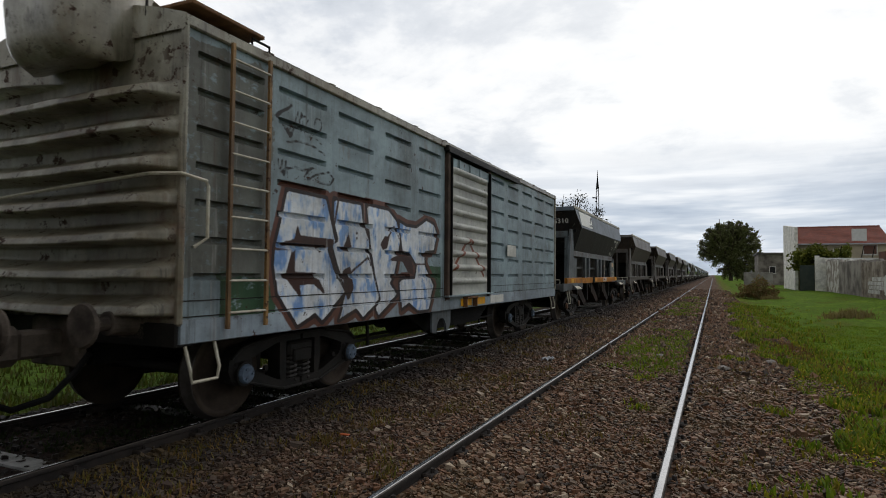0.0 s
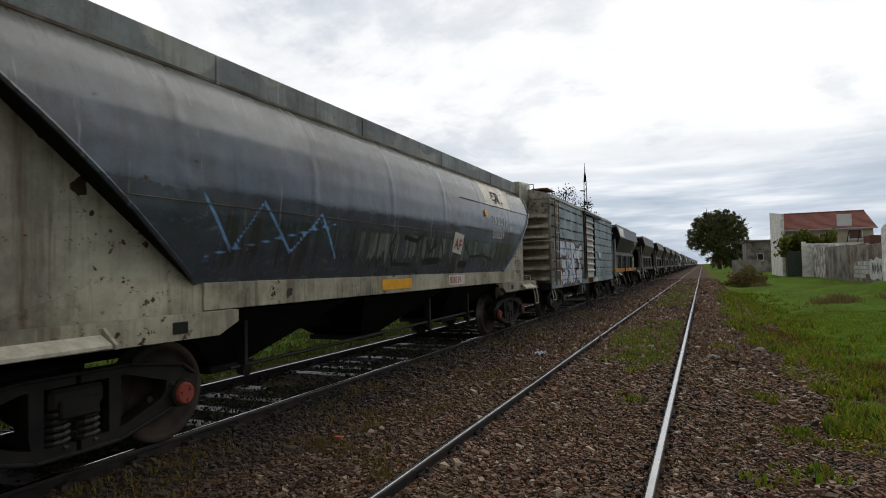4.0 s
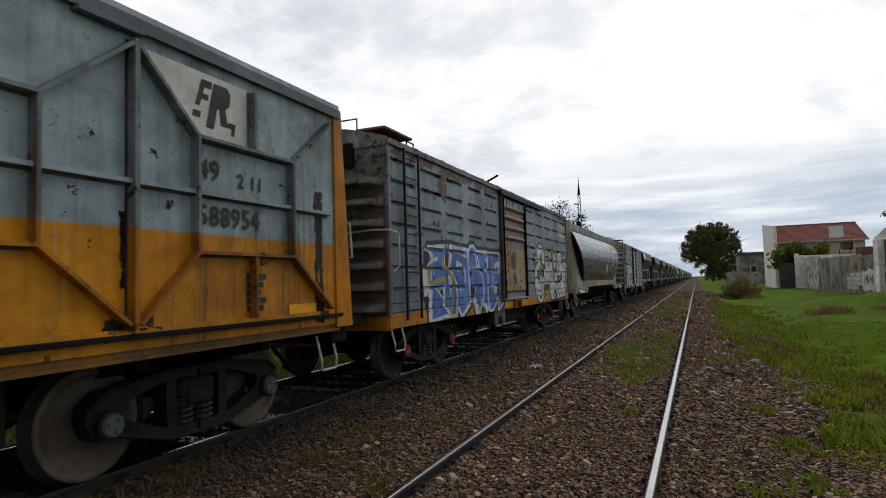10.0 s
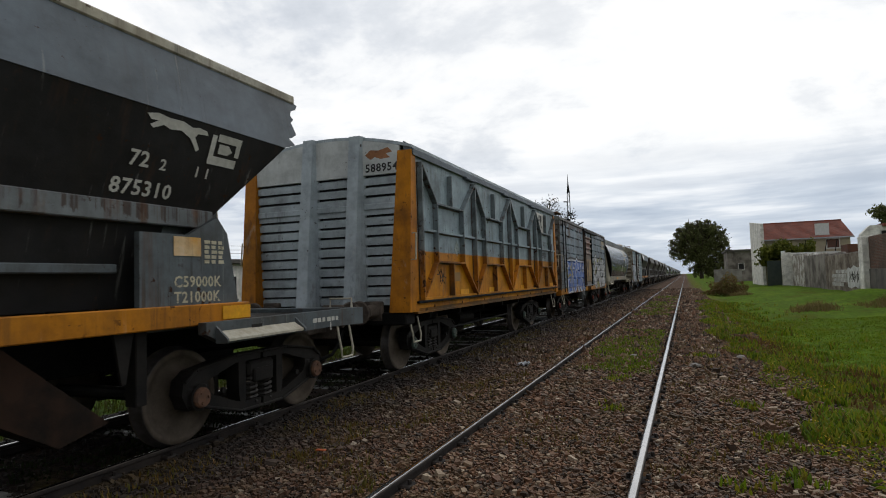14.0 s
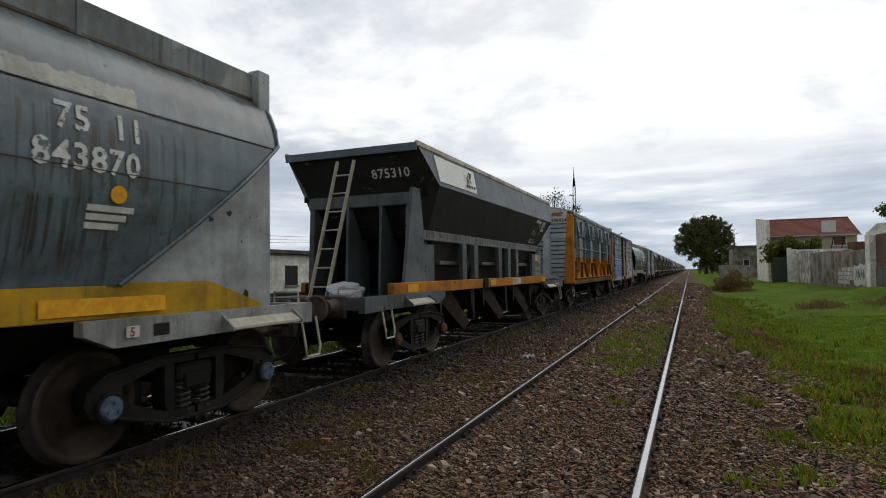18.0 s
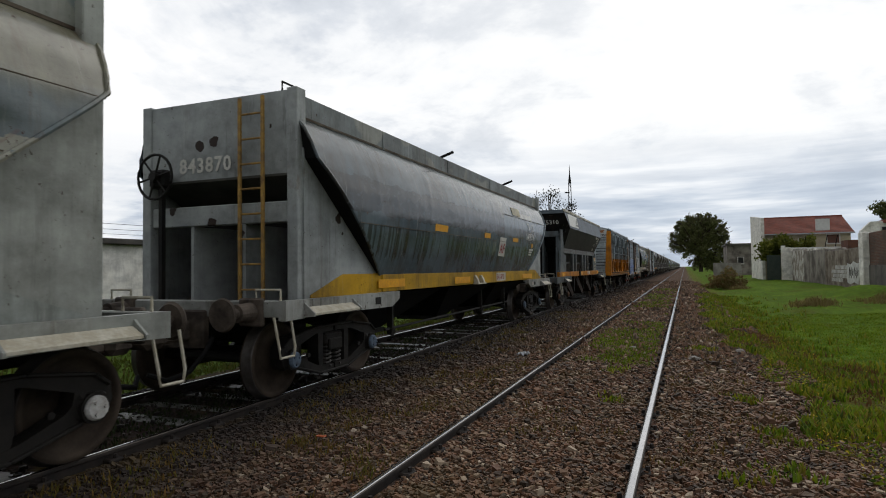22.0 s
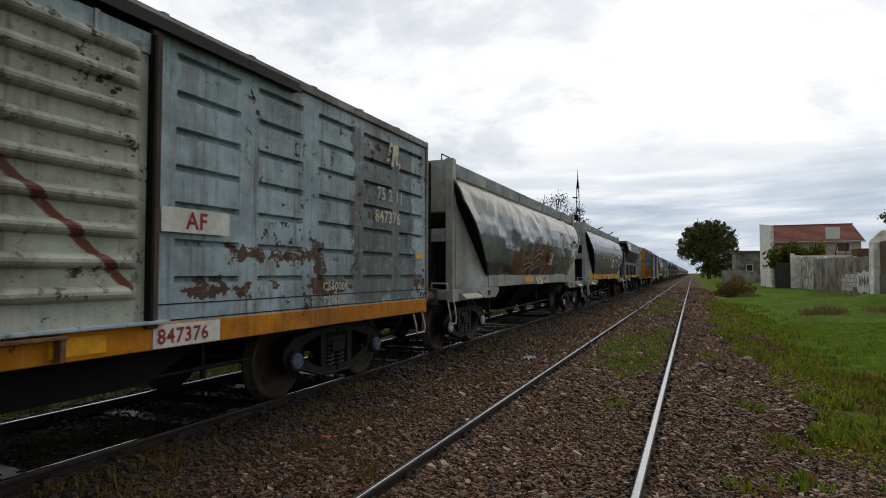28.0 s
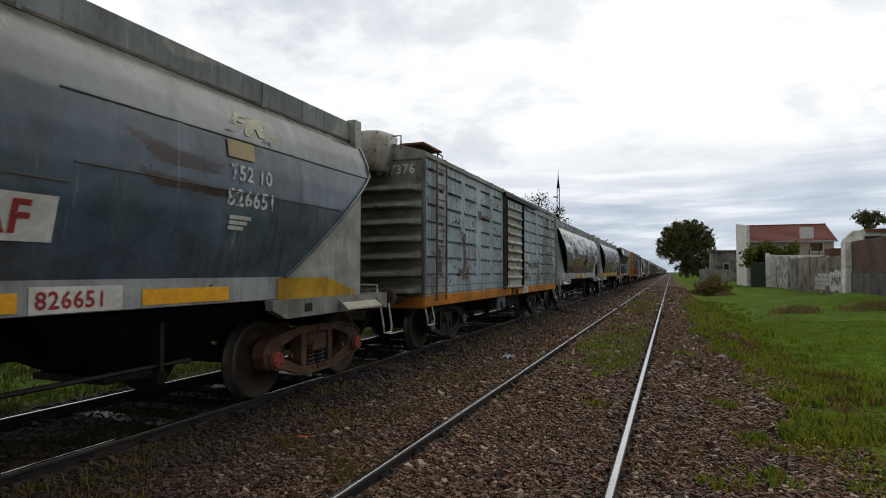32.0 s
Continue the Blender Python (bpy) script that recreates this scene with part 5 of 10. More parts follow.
    for k in (-0.16, 0.16):
        part("running_board", box(bmesh.new(), k - 0.14, k + 0.14, -h + 0.1, h - 0.1, BOX_TOP + 0.33, BOX_TOP + 0.37), RUSTY, car)
    # access ladder on the side, grab irons and steps
    rail_m, rung_m = ladder_mats
    ladder(car, BOX_W + 0.035, 0.50 - h, 1.00 - h, 0.98, 3.58, 9, rail_m or IRON, rung_m or IRON)
    ladder(car, -BOX_W - 0.065, h - 1.00, h - 0.50, 0.98, 3.58, 9, rail_m or IRON, rung_m or IRON)
    shelf = box(bmesh.new(), BOX_W - 0.55, BOX_W - 0.06, 0.12 - h, 1.04 - h, BOX_TOP + 0.16, BOX_TOP + 0.20, 0.008)
    part("roof_step", shelf, RUSTY, car)
    part("grab_loop", pipe(bmesh.new(), [(BOX_W - 0.10, 0.9 - h, BOX_TOP - 0.02), (BOX_W - 0.10, 0.9 - h, BOX_TOP + 0.13), (BOX_W - 0.10, 1.15 - h, BOX_TOP + 0.13), (BOX_W - 0.10, 1.15 - h, BOX_TOP - 0.02)], 0.014), IRON, car)
    part("grab_loop", pipe(bmesh.new(), [(0.75, -h - 0.02, BOX_TOP + 0.1), (0.75, -h - 0.02, BOX_TOP + 0.31), (1.05, -h - 0.02, BOX_TOP + 0.31), (1.05, -h - 0.02, BOX_TOP + 0.05)], 0.014), IRON, car)
    if rear_rail:
        hand = pipe(bmesh.new(), [(-1.2, -h - 0.15, 2.15), (0.2, -h - 0.15, 2.24), (1.3, -h - 0.15, 2.30), (BOX_W + 0.06, -h - 0.06, 2.30), (BOX_W + 0.07, 0.2 - h, 2.27), (BOX_W + 0.07, 0.22 - h, 2.22), (BOX_W + 0.07, 0.22 - h, 1.78), (BOX_W + 0.02, 0.12 - h, 1.70)], 0.016)
        part("grab_rail", hand, CREAM, car)
    stirrup(car, BOX_W - 0.02, 0.27 - h, BOX_LOW + 0.02, 0.56, CREAM, 0.32)
    stirrup(car, BOX_W - 0.02, h - 0.26, BOX_LOW + 0.02, 0.56, CREAM, 0.32)
    if rear_hood:
        bm = bmesh.new()
        us, ws = np.linspace(-0.56, 0.56, 17), np.linspace(0, 1, 15)
        prof = [(0.02, 3.36), (0.30, 3.28), (0.46, 3.34), (0.52, 3.48), (0.50, 3.78), (0.40, 3.98), (0.20, 4.05), (-0.2, 4.06), (-0.45, 4.0)]
        px = np.interp(ws, np.linspace(0, 1, len(prof)), [p[0] for p in prof])
        pz = np.interp(ws, np.linspace(0, 1, len(prof)), [p[1] for p in prof])
        rows = []
        for i, (o, z) in enumerate(zip(px, pz)):
            row = []
            for u in us:
                k = 1 - max(0, abs(u) / 0.56 - 0.72) / 0.28 * 0.55
                dent = 0.085 * noise.noise((u * 2.6, z * 2.2, 7.7))
                row.append(bm.verts.new((u + 0.33, -h - o * k - dent - 0.02, 3.2 + (z - 3.2) * (0.90 + 0.10 * k) + dent * 0.6)))
            rows.append(row)
        for i in range(len(rows) - 1):
            for j in range(len(us) - 1):
                bm.faces.new((rows[i][j], rows[i][j + 1], rows[i + 1][j + 1], rows[i + 1][j]))
        for j in (0, len(us) - 1):
            bm.faces.new([r[j] for r in rows])
        part("hood", fixed_normals(bm), weathered("hood_sheet", (0.44, 0.42, 0.36), (0.24, 0.21, 0.16), 0.62, 0.75, 0.3, gloss=0.4), car, "dented sheet-metal hood over the end", smooth=True)
    if rear_open:
        part("end_hatch", box(bmesh.new(), -0.75, -0.15, -h - 0.04, -h + 0.02, 3.28, 3.62, 0.01), BLACK, car)
        part("end_hatch", box(bmesh.new(), 0.1, 0.6, -h - 0.04, -h + 0.02, 3.28, 3.60, 0.01), SOFT_WHITE, car)
        part("end_hatch", box(bmesh.new(), 0.62, 0.98, -h - 0.045, -h + 0.02, 3.26, 3.62, 0.01), BLACK, car)
    if brake:
        brake_wheel_on(car, h)
    # legs under the door's ends with an arched cut, and the door's lower runner with its catch
    for y in (-1.03,):
        leg = [(y - 0.37, BOX_LOW), (y - 0.36, 0.54), (y - 0.19, 0.52)] + [(y + 0.19 * math.cos(a), 0.56 + 0.20 * math.sin(a)) for a in np.linspace(math.pi, 0, 9)] + [(y + 0.19, 0.53), (y + 0.30, 0.56), (y + 0.37, 0.66), (y + 0.37, BOX_LOW)]
        part("door_leg", fixed_normals(prism(bmesh.new(), leg, "x", BOX_W - 0.09, BOX_W - 0.055)), GREY_SILL, car)
    part("door_runner", box(bmesh.new(), BOX_W + 0.02, BOX_W + 0.105, 5.30 - h, 7.50 - h, BOX_LOW + 0.215, BOX_LOW + 0.245, 0.006), side_mat, car)
    catch = box(bmesh.new(), BOX_W + 0.02, BOX_W + 0.12, 6.10 - h, 6.62 - h, BOX_LOW + 0.17, BOX_LOW + 0.20, 0.006)
    for y in (6.12, 6.60):
        prism(catch, [(y - 0.02 - h, BOX_LOW + 0.17), (y + 0.02 - h, BOX_LOW + 0.17), (y + 0.02 - h, BOX_LOW + 0.02), (y - 0.02 - h, BOX_LOW + 0.02)], "x", BOX_W + 0.02, BOX_W + 0.10)
    part("door_catch", catch, RUSTY, car)
    underframe(car, h - 0.2, BOX_LOW, BOX_LOW + 0.15, BOX_W - 0.12)
    prism_y = [(-1.9, BOX_LOW), (1.9, BOX_LOW), (1.2, 0.55), (-1.2, 0.55)]
    for s in (1, -1):
        web = bmesh.new()
        prism(web, prism_y, "x", s * 1.2 - 0.02, s * 1.2 + 0.02)
        part("centre_truss", fixed_normals(web), BLACK, car)
    bogie(car, -h + 2.09, cap)
    bogie(car, h - 2.09, cap)
    return car


def hand_wheel(radius, material, parent):
    """A spoked hand wheel standing upright across the wagon, its hub at the origin."""
    wheel = part("brake_wheel", pipe(bmesh.new(), [(radius * math.cos(a), 0, radius * math.sin(a)) for a in np.linspace(0, 2 * math.pi, 25)], 0.018, 6), material, parent)
    for k in range(6):
        part("spoke", rod(bmesh.new(), (0, 0, 0), (radius * math.cos(k * math.pi / 3 + 0.2), 0, radius * math.sin(k * math.pi / 3 + 0.2)), 0.014, 5), material, wheel)
    part("hub", rod(bmesh.new(), (0, -0.05, 0), (0, 0.04, 0), 0.06, 10), material, wheel)
    return wheel


def brake_wheel_on(car, h):
    hand_wheel(0.29, RUSTY, car).matrix_basis = Matrix.Translation((-0.72, -h - 0.20, 2.72))
    part("brake_shaft", rod(bmesh.new(), (-0.72, -h - 0.16, 0.9), (-0.72, -h - 0.16, 2.72), 0.02, 6), IRON, car)


# ---- covered hopper wagons ----
HOP_L, HOP_W = 14.0, 1.5
HOP_SIDE = [(1.14, 3.44), (1.27, 3.31), (1.385, 3.10), (1.462, 2.86), (1.50, 2.60), (1.50, 2.34), (1.472, 2.07), (1.415, 1.80), (1.345, 1.56), (1.31, 1.45)]


SEAM_AND_SHADE = plain("rusty_seam", (0.060, 0.040, 0.026), (0.16, 0.135, 0.10), 2.5, 0.8, 0.0, 0.4)


def end_frame(parent, s, half, material, long=2.85, wide=1.40, step=0.0, board=(0.38, 1.42)):
    """The platform frame over a bogie, open at the end of the wagon (s = -1 rear, 1 front). step and board: how far in the step iron and the foot board lie."""
    bm = bmesh.new()
    for x in (1, -1):
        outline = [(s * half, 0.965), (s * half, 1.19), (s * (half - long), 1.19), (s * (half - long), 1.08), (s * (half - long + 0.25), 0.97), (s * (half - 0.75), 0.985)]
        prism(bm, outline, "x", x * wide - 0.05, x * wide + 0.05)
    box(bm, -wide, wide, min(s * half, s * (half - 0.12)), max(s * half, s * (half - 0.12)), 1.00, 1.19, 0.012)
    frame_ob = part("end_frame", fixed_normals(bm), material, parent)
    part("deck", box(bmesh.new(), -wide + 0.05, wide - 0.05, min(s * (half - 0.12), s * (half - long + 0.3)), max(s * (half - 0.12), s * (half - long + 0.3)), 1.10, 1.13), IRON, frame_ob)
    for x in (1, -1):
        a, b = sorted((s * (half - board[0]), s * (half - board[1])))
        tread = prism(bmesh.new(), [(x * (wide + 0.05), 1.10), (x * (wide + 0.17), 1.03), (x * (wide + 0.17), 1.005), (x * (wide + 0.05), 1.07)], "y", a, b)
        part("foot_board", fixed_normals(tread), CREAM, frame_ob, "cream-painted sloping foot board")
        for y in (a - 0.02, b + 0.02):
            part("foot_bracket", fixed_normals(prism(bmesh.new(), [(x * (wide + 0.05), 1.15), (x * (wide + 0.19), 1.03), (x * (wide + 0.19), 0.995), (x * (wide + 0.05), 0.985)], "y", y - 0.012, y + 0.012)), material, frame_ob)
        part("grab_loop", pipe(bmesh.new(), [(x * (wide - 0.08), s * (half - 0.08), 1.17), (x * (wide - 0.08), s * (half - 0.08), 1.31), (x * (wide - 0.42), s * (half - 0.08), 1.31), (x * (wide - 0.42), s * (half - 0.08), 1.17)], 0.016), CREAM, frame_ob)
        part("label_plate", box(bmesh.new(), min(x * (wide + 0.05), x * (wide + 0.058)), max(x * (wide + 0.05), x * (wide + 0.058)), *sorted((s * (half - long + 0.62), s * (half - long + 0.78))), 1.03, 1.13, 0.003), IRON, frame_ob)
    stirrup(parent, wide + 0.02, s * (half - step), 1.02, 0.575, CREAM, 0.28)
    return frame_ob


def hopper(label, body_mat, end_mat, sill_mat, frame_mat, cap, pieces=None, dent=0.0, levers=False, bogie_paint=None, fascia_mat=None, ladder_mat=None, step=None, detailed=True):
    car = tagged(new("hopper_wagon"), label, "hopper wagon", "wagons of the train")
    h = HOP_L / 2
    # tank-shaped body between two slope sheets
    bm = bmesh.new()
    pieces = pieces or {}
    layers = {k: bm.verts.layers.float.new(k) for k in pieces}
    steps = 50 if pieces else 34 if detailed else 5
    prof_z = [z for _, z in HOP_SIDE][::-1]
    prof_x = [x for x, _ in HOP_SIDE][::-1]
    zs = np.linspace(1.45, 3.44, steps)
    xs = np.interp(zs, prof_z, prof_x)
    along = 300 if pieces else 150 if detailed else 3

    def reach(z):
        return 0.62 + (1.26 * (2.90 - z) if z < 2.9 else -0.16 * (z - 2.9))
    rows = {}
    for side in (1, -1):
        grid = []
        for x, z in zip(xs, zs):
            y0, y1 = -h + reach(z), h - reach(z)
            line = []
            for k in range(along + 1):
                y = y0 + (y1 - y0) * k / along
                d = 0.0
                if dent:
                    d = -dent * max(0.0, noise.noise((y * 0.75, z * 1.3, 4.2 + side)) + 0.25 * noise.noise((y * 2.4, z * 3.0, 1.0))) * 1.6
                    d -= dent * 1.6 * max(0.0, 1 - abs(y - h + 1.5) / 1.1) * max(0, math.sin((z - 1.5) * 3.4 + y))
                    d *= min(1.0, (3.44 - z) / 0.35, k * 14 / along / 0.8, (along - k) * 14 / along / 0.8)
                seam = 0.006 if detailed and abs((y + 40) % 1.9 - 0.95) < 0.05 else 0.0
                v = bm.verts.new((side * (x + d + seam + 0.008 * noise.noise((y * 0.9, z, side))), y, z))
                line.append(v)
            grid.append(line)
        for name, strokes in pieces.items():
            Y = np.array([[v.co.y for v in line] for line in grid])
            Z = np.array([[v.co.z for v in line] for line in grid])
            d = pen(strokes, Y, Z) if side == 1 else np.full(Y.shape, 5.0)
            for i, line in enumerate(grid):
                for j, v in enumerate(line):
                    v[layers[name]] = 5.0 - d[i, j]
        for i in range(len(zs) - 1):
            for k in range(along):
                q = (grid[i][k], grid[i][k + 1], grid[i + 1][k + 1], grid[i + 1][k])
                bm.faces.new(q if side == 1 else q[::-1])
        rows[side] = grid
    body = part("hopper_body", bm, body_mat, car, smooth=True)
    for end in (0, -1):
        slope = bmesh.new()
        a = [slope.verts.new(rows_co) for rows_co in [(x, (-1 if end == 0 else 1) * (h - reach(z)), z) for x, z in zip(xs, zs)]]
        b = [slope.verts.new((-v.co.x, v.co.y, v.co.z)) for v in a]
        for i in range(len(zs) - 1):
            slope.faces.new((a[i], a[i + 1], b[i + 1], b[i]))
        # black puts the shade of this underside into its colour
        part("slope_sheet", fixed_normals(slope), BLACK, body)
    # roof with its upright edge boards
    for s in (1, -1):
        edge = box(bmesh.new(), min(s * 1.12, s * 1.165), max(s * 1.12, s * 1.165), -h + 0.50, h - 0.42, 3.40, 3.72, 0.008)
        if detailed:
            for k in range(4):
                y = -h + 2.9 + k * 2.8
                box(edge, min(s * 1.165, s * 1.175), max(s * 1.165, s * 1.175), y - 0.02, y + 0.02, 3.42, 3.70)
        part("roof_edge_board", edge, fascia_mat or body_mat, car)
    roof = prism(bmesh.new(), [(-1.12, 3.56), (-0.6, 3.66), (0, 3.69), (0.6, 3.66), (1.12, 3.56), (1.12, 3.44), (-1.12, 3.44)], "y", -h + 0.55, h - 0.5)
    part("roof", fixed_normals(roof), end_mat, car)
    if detailed:
        for k in range(4):
            y = -h + 2.6 + k * 3.0
            hatch = rod(bmesh.new(), (0, y, 3.66), (0, y, 3.78), 0.32, 18)
            part("roof_hatch", hatch, end_mat, car)
    # ends: upright sheet above, slope and stiffeners below
    for s in (-1, 1):
        y_out = s * (h - 0.52)
        y_in = s * (h - 0.75)
        up = box(bmesh.new(), -1.16, 1.16, min(y_out, y_out - s * 0.03), max(y_out, y_out - s * 0.03), 2.72, 3.74)
        part("end_sheet", up, end_mat, car)
        for x in (1.18, -1.18):
            part("corner_post", box(bmesh.new(), x - 0.075, x + 0.075, min(y_out + s * 0.03, y_out - s * 0.16), max(y_out + s * 0.03, y_out - s * 0.16), 1.12, 3.76, 0.01), end_mat, car)
        low = bmesh.new()
        prism(low, [(y_out, 2.72), (s * (h - 1.15), 2.45), (s * (h - 1.15), 2.42), (y_out, 2.69)], "x", -1.10, 1.10)
        # dark colour carries the shade under the end sheet
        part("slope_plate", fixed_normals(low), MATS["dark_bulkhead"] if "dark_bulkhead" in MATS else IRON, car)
        part("cross_beam", box(bmesh.new(), -1.10, 1.10, min(y_out, y_out - s * 0.14), max(y_out, y_out - s * 0.14), 2.12, 2.38, 0.012), end_mat, car)
        for x in (-0.42, 0.42) if detailed else ():
            part("stiffener", box(bmesh.new(), x - 0.025, x + 0.025, min(y_out - s * 0.02, s * (h - 1.4)), max(y_out - s * 0.02, s * (h - 1.4)), 1.12, 2.12), end_mat, car)
        # the recess's shade is put into the bulkhead's colour
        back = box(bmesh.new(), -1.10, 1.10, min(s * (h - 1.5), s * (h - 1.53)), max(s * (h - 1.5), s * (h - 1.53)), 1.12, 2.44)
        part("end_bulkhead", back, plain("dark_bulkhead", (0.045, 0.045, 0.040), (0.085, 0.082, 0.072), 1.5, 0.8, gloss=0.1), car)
        if detailed:
            for x in (-0.78, 0.0, 0.78):
                loop = pipe(bmesh.new(), [(x + 0.27 * a, s * (h - 1.48), 1.62 + 0.33 * b) for a, b in [(-1, -0.7), (-1, 0.7), (-0.7, 1), (0.7, 1), (1, 0.7), (1, -0.7), (0.7, -1), (-0.7, -1), (-1, -0.7)]], 0.018, 5)
                part("stiffener_rim", loop, IRON, car)
        # triangular side gussets
        for x in (1, -1):
            tri = prism(bmesh.new(), [(s * (h - 0.60), 1.14), (s * (h - 0.60), 3.30), (s * (h - 0.80), 2.86), (s * (h - 2.55), 1.50), (s * (h - 2.75), 1.42), (s * (h - 2.75), 1.14)], "x", x * 1.265 - 0.012, x * 1.265 + 0.012)
            part("gusset", fixed_normals(tri), end_mat, car)
        end_frame(car, s, h, frame_mat)
        coupler(car, s * h, s)
    for s in (1, -1):
        if detailed:
            gutter = bar(bmesh.new(), (s * 1.150, -h + 0.62, 3.435), (s * 1.150, h - 0.55, 3.435), 0.045, 0.03)
            part("roof_seam", gutter, SEAM_AND_SHADE, car)
            for z, a, b in ((2.86, 1.62, h - 0.64), (2.17, -h + 1.62, 1.70), (2.32, 1.72, h - 1.40)):
                part("plate_lap", bar(bmesh.new(), (s * (np.interp(z, prof_z, prof_x) + 0.006 - dent * 0.12), a, z), (s * (np.interp(z, prof_z, prof_x) + 0.006 - dent * 0.12), b, z), 0.010, 0.008), SEAM_AND_SHADE, body)
            for e in (-1, 1):
                rows_lip = [(s * (x + 0.012), e * (h - reach(z)), z) for x, z in zip(xs, zs)]
                part("end_lip", pipe(bmesh.new(), rows_lip[::3] + rows_lip[-1:], 0.022, 6), body_mat, body)
        sill = box(bmesh.new(), min(s * 1.22, s * 1.315), max(s * 1.22, s * 1.315), -h + 2.55, h - 2.55, 1.19, 1.455, 0.008)
        part("side_sill", sill, sill_mat, car)
        lower = prism(bmesh.new(), [(s * 0 + -h + 0.70, 1.15), (-h + 0.70, 1.22), (-h + 1.45, 1.47), (-h + 2.56, 1.47), (-h + 2.56, 1.15)], "x", s * 1.29 - 0.006, s * 1.29 + 0.006)
        part("sill_end", fixed_normals(lower), sill_mat, car)
        lower = prism(bmesh.new(), [(h - 0.70, 1.15), (h - 0.70, 1.22), (h - 1.45, 1.47), (h - 2.56, 1.47), (h - 2.56, 1.15)], "x", s * 1.29 - 0.006, s * 1.29 + 0.006)
        part("sill_end", fixed_normals(lower), sill_mat, car)
    if detailed:
        for s in (-1,):
            bm = bmesh.new()
            y = s * (h - 0.44)
            for x in (0.45, 0.80):
                box(bm, x - 0.02, x + 0.02, min(y, y + s * 0.03), max(y, y + s * 0.03), 1.12, 3.68)
            lad = part("end_ladder", bm, ladder_mat or RUSTY, car)
            for k in range(8):
                z = 1.3 + k * 0.31
                part("rung", rod(bmesh.new(), (0.45, y + s * 0.015, z), (0.80, y + s * 0.015, z), 0.013, 6), ladder_mat or RUSTY, lad)
            part("grab_loop", pipe(bmesh.new(), [(1.0, -h + 0.55, 3.74), (1.0, -h + 0.55, 3.86), (1.0, -h + 0.95, 3.86), (1.0, -h + 0.95, 3.70)], 0.014), IRON, car)
        hand_wheel(0.29, IRON, car).matrix_basis = Matrix.Translation((-0.78, -h + 0.26, 2.76))
        part("brake_gear", box(box(bmesh.new(), -0.92, -0.66, -h + 0.28, -h + 0.46, 2.62, 2.86, 0.03), -0.80, -0.74, -h + 0.34, -h + 0.40, 1.12, 2.62), IRON, car)
        if levers:
            for y in (-1.5, 2.9):
                part("hatch_lever", rod(bmesh.new(), (0.95, y, 3.70), (1.32, y + 0.12, 3.86), 0.028, 7), BLACK, car)
        if step:
            bracket = box(bmesh.new(), 1.31, 1.44, -0.28, 0.30, 1.185, 1.21, 0.005)
            for y in (-0.20, 0.19):
                prism(bracket, [(1.318, 1.21), (1.43, 1.21), (1.40, 1.30), (1.35, 1.38), (1.318, 1.38)], "y", y - 0.05, y + 0.05)
            part("side_step", fixed_normals(bracket), step, car, "white-painted step bracket")
        # unloading chutes below
        for y in (-3.2, 0.0, 3.2):
            chute = bmesh.new()
            faces(chute, [(-1.2, y - 1.4, 1.16), (1.2, y - 1.4, 1.16), (1.2, y + 1.4, 1.16), (-1.2, y + 1.4, 1.16), (-0.45, y - 0.3, 0.5), (0.45, y - 0.3, 0.5), (0.45, y + 0.3, 0.5), (-0.45, y + 0.3, 0.5)], CUBE)
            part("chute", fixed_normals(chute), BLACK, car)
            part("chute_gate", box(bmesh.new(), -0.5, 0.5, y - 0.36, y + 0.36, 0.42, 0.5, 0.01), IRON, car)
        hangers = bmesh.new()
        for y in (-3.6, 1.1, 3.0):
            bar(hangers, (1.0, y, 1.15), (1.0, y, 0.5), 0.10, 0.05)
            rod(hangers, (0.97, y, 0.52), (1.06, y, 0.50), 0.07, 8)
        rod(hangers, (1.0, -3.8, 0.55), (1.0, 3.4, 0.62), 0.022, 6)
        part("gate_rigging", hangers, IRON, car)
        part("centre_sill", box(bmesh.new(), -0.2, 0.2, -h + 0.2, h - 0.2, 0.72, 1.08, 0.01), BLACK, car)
        bogie(car, -h + 1.46, cap, bogie_paint)
        bogie(car, h - 1.46, cap, bogie_paint)
    return car


# ---- the high-sided van with an arched roof ----
VAN_L, VAN_W, VAN_TOP = 11.1, 1.60, 3.66


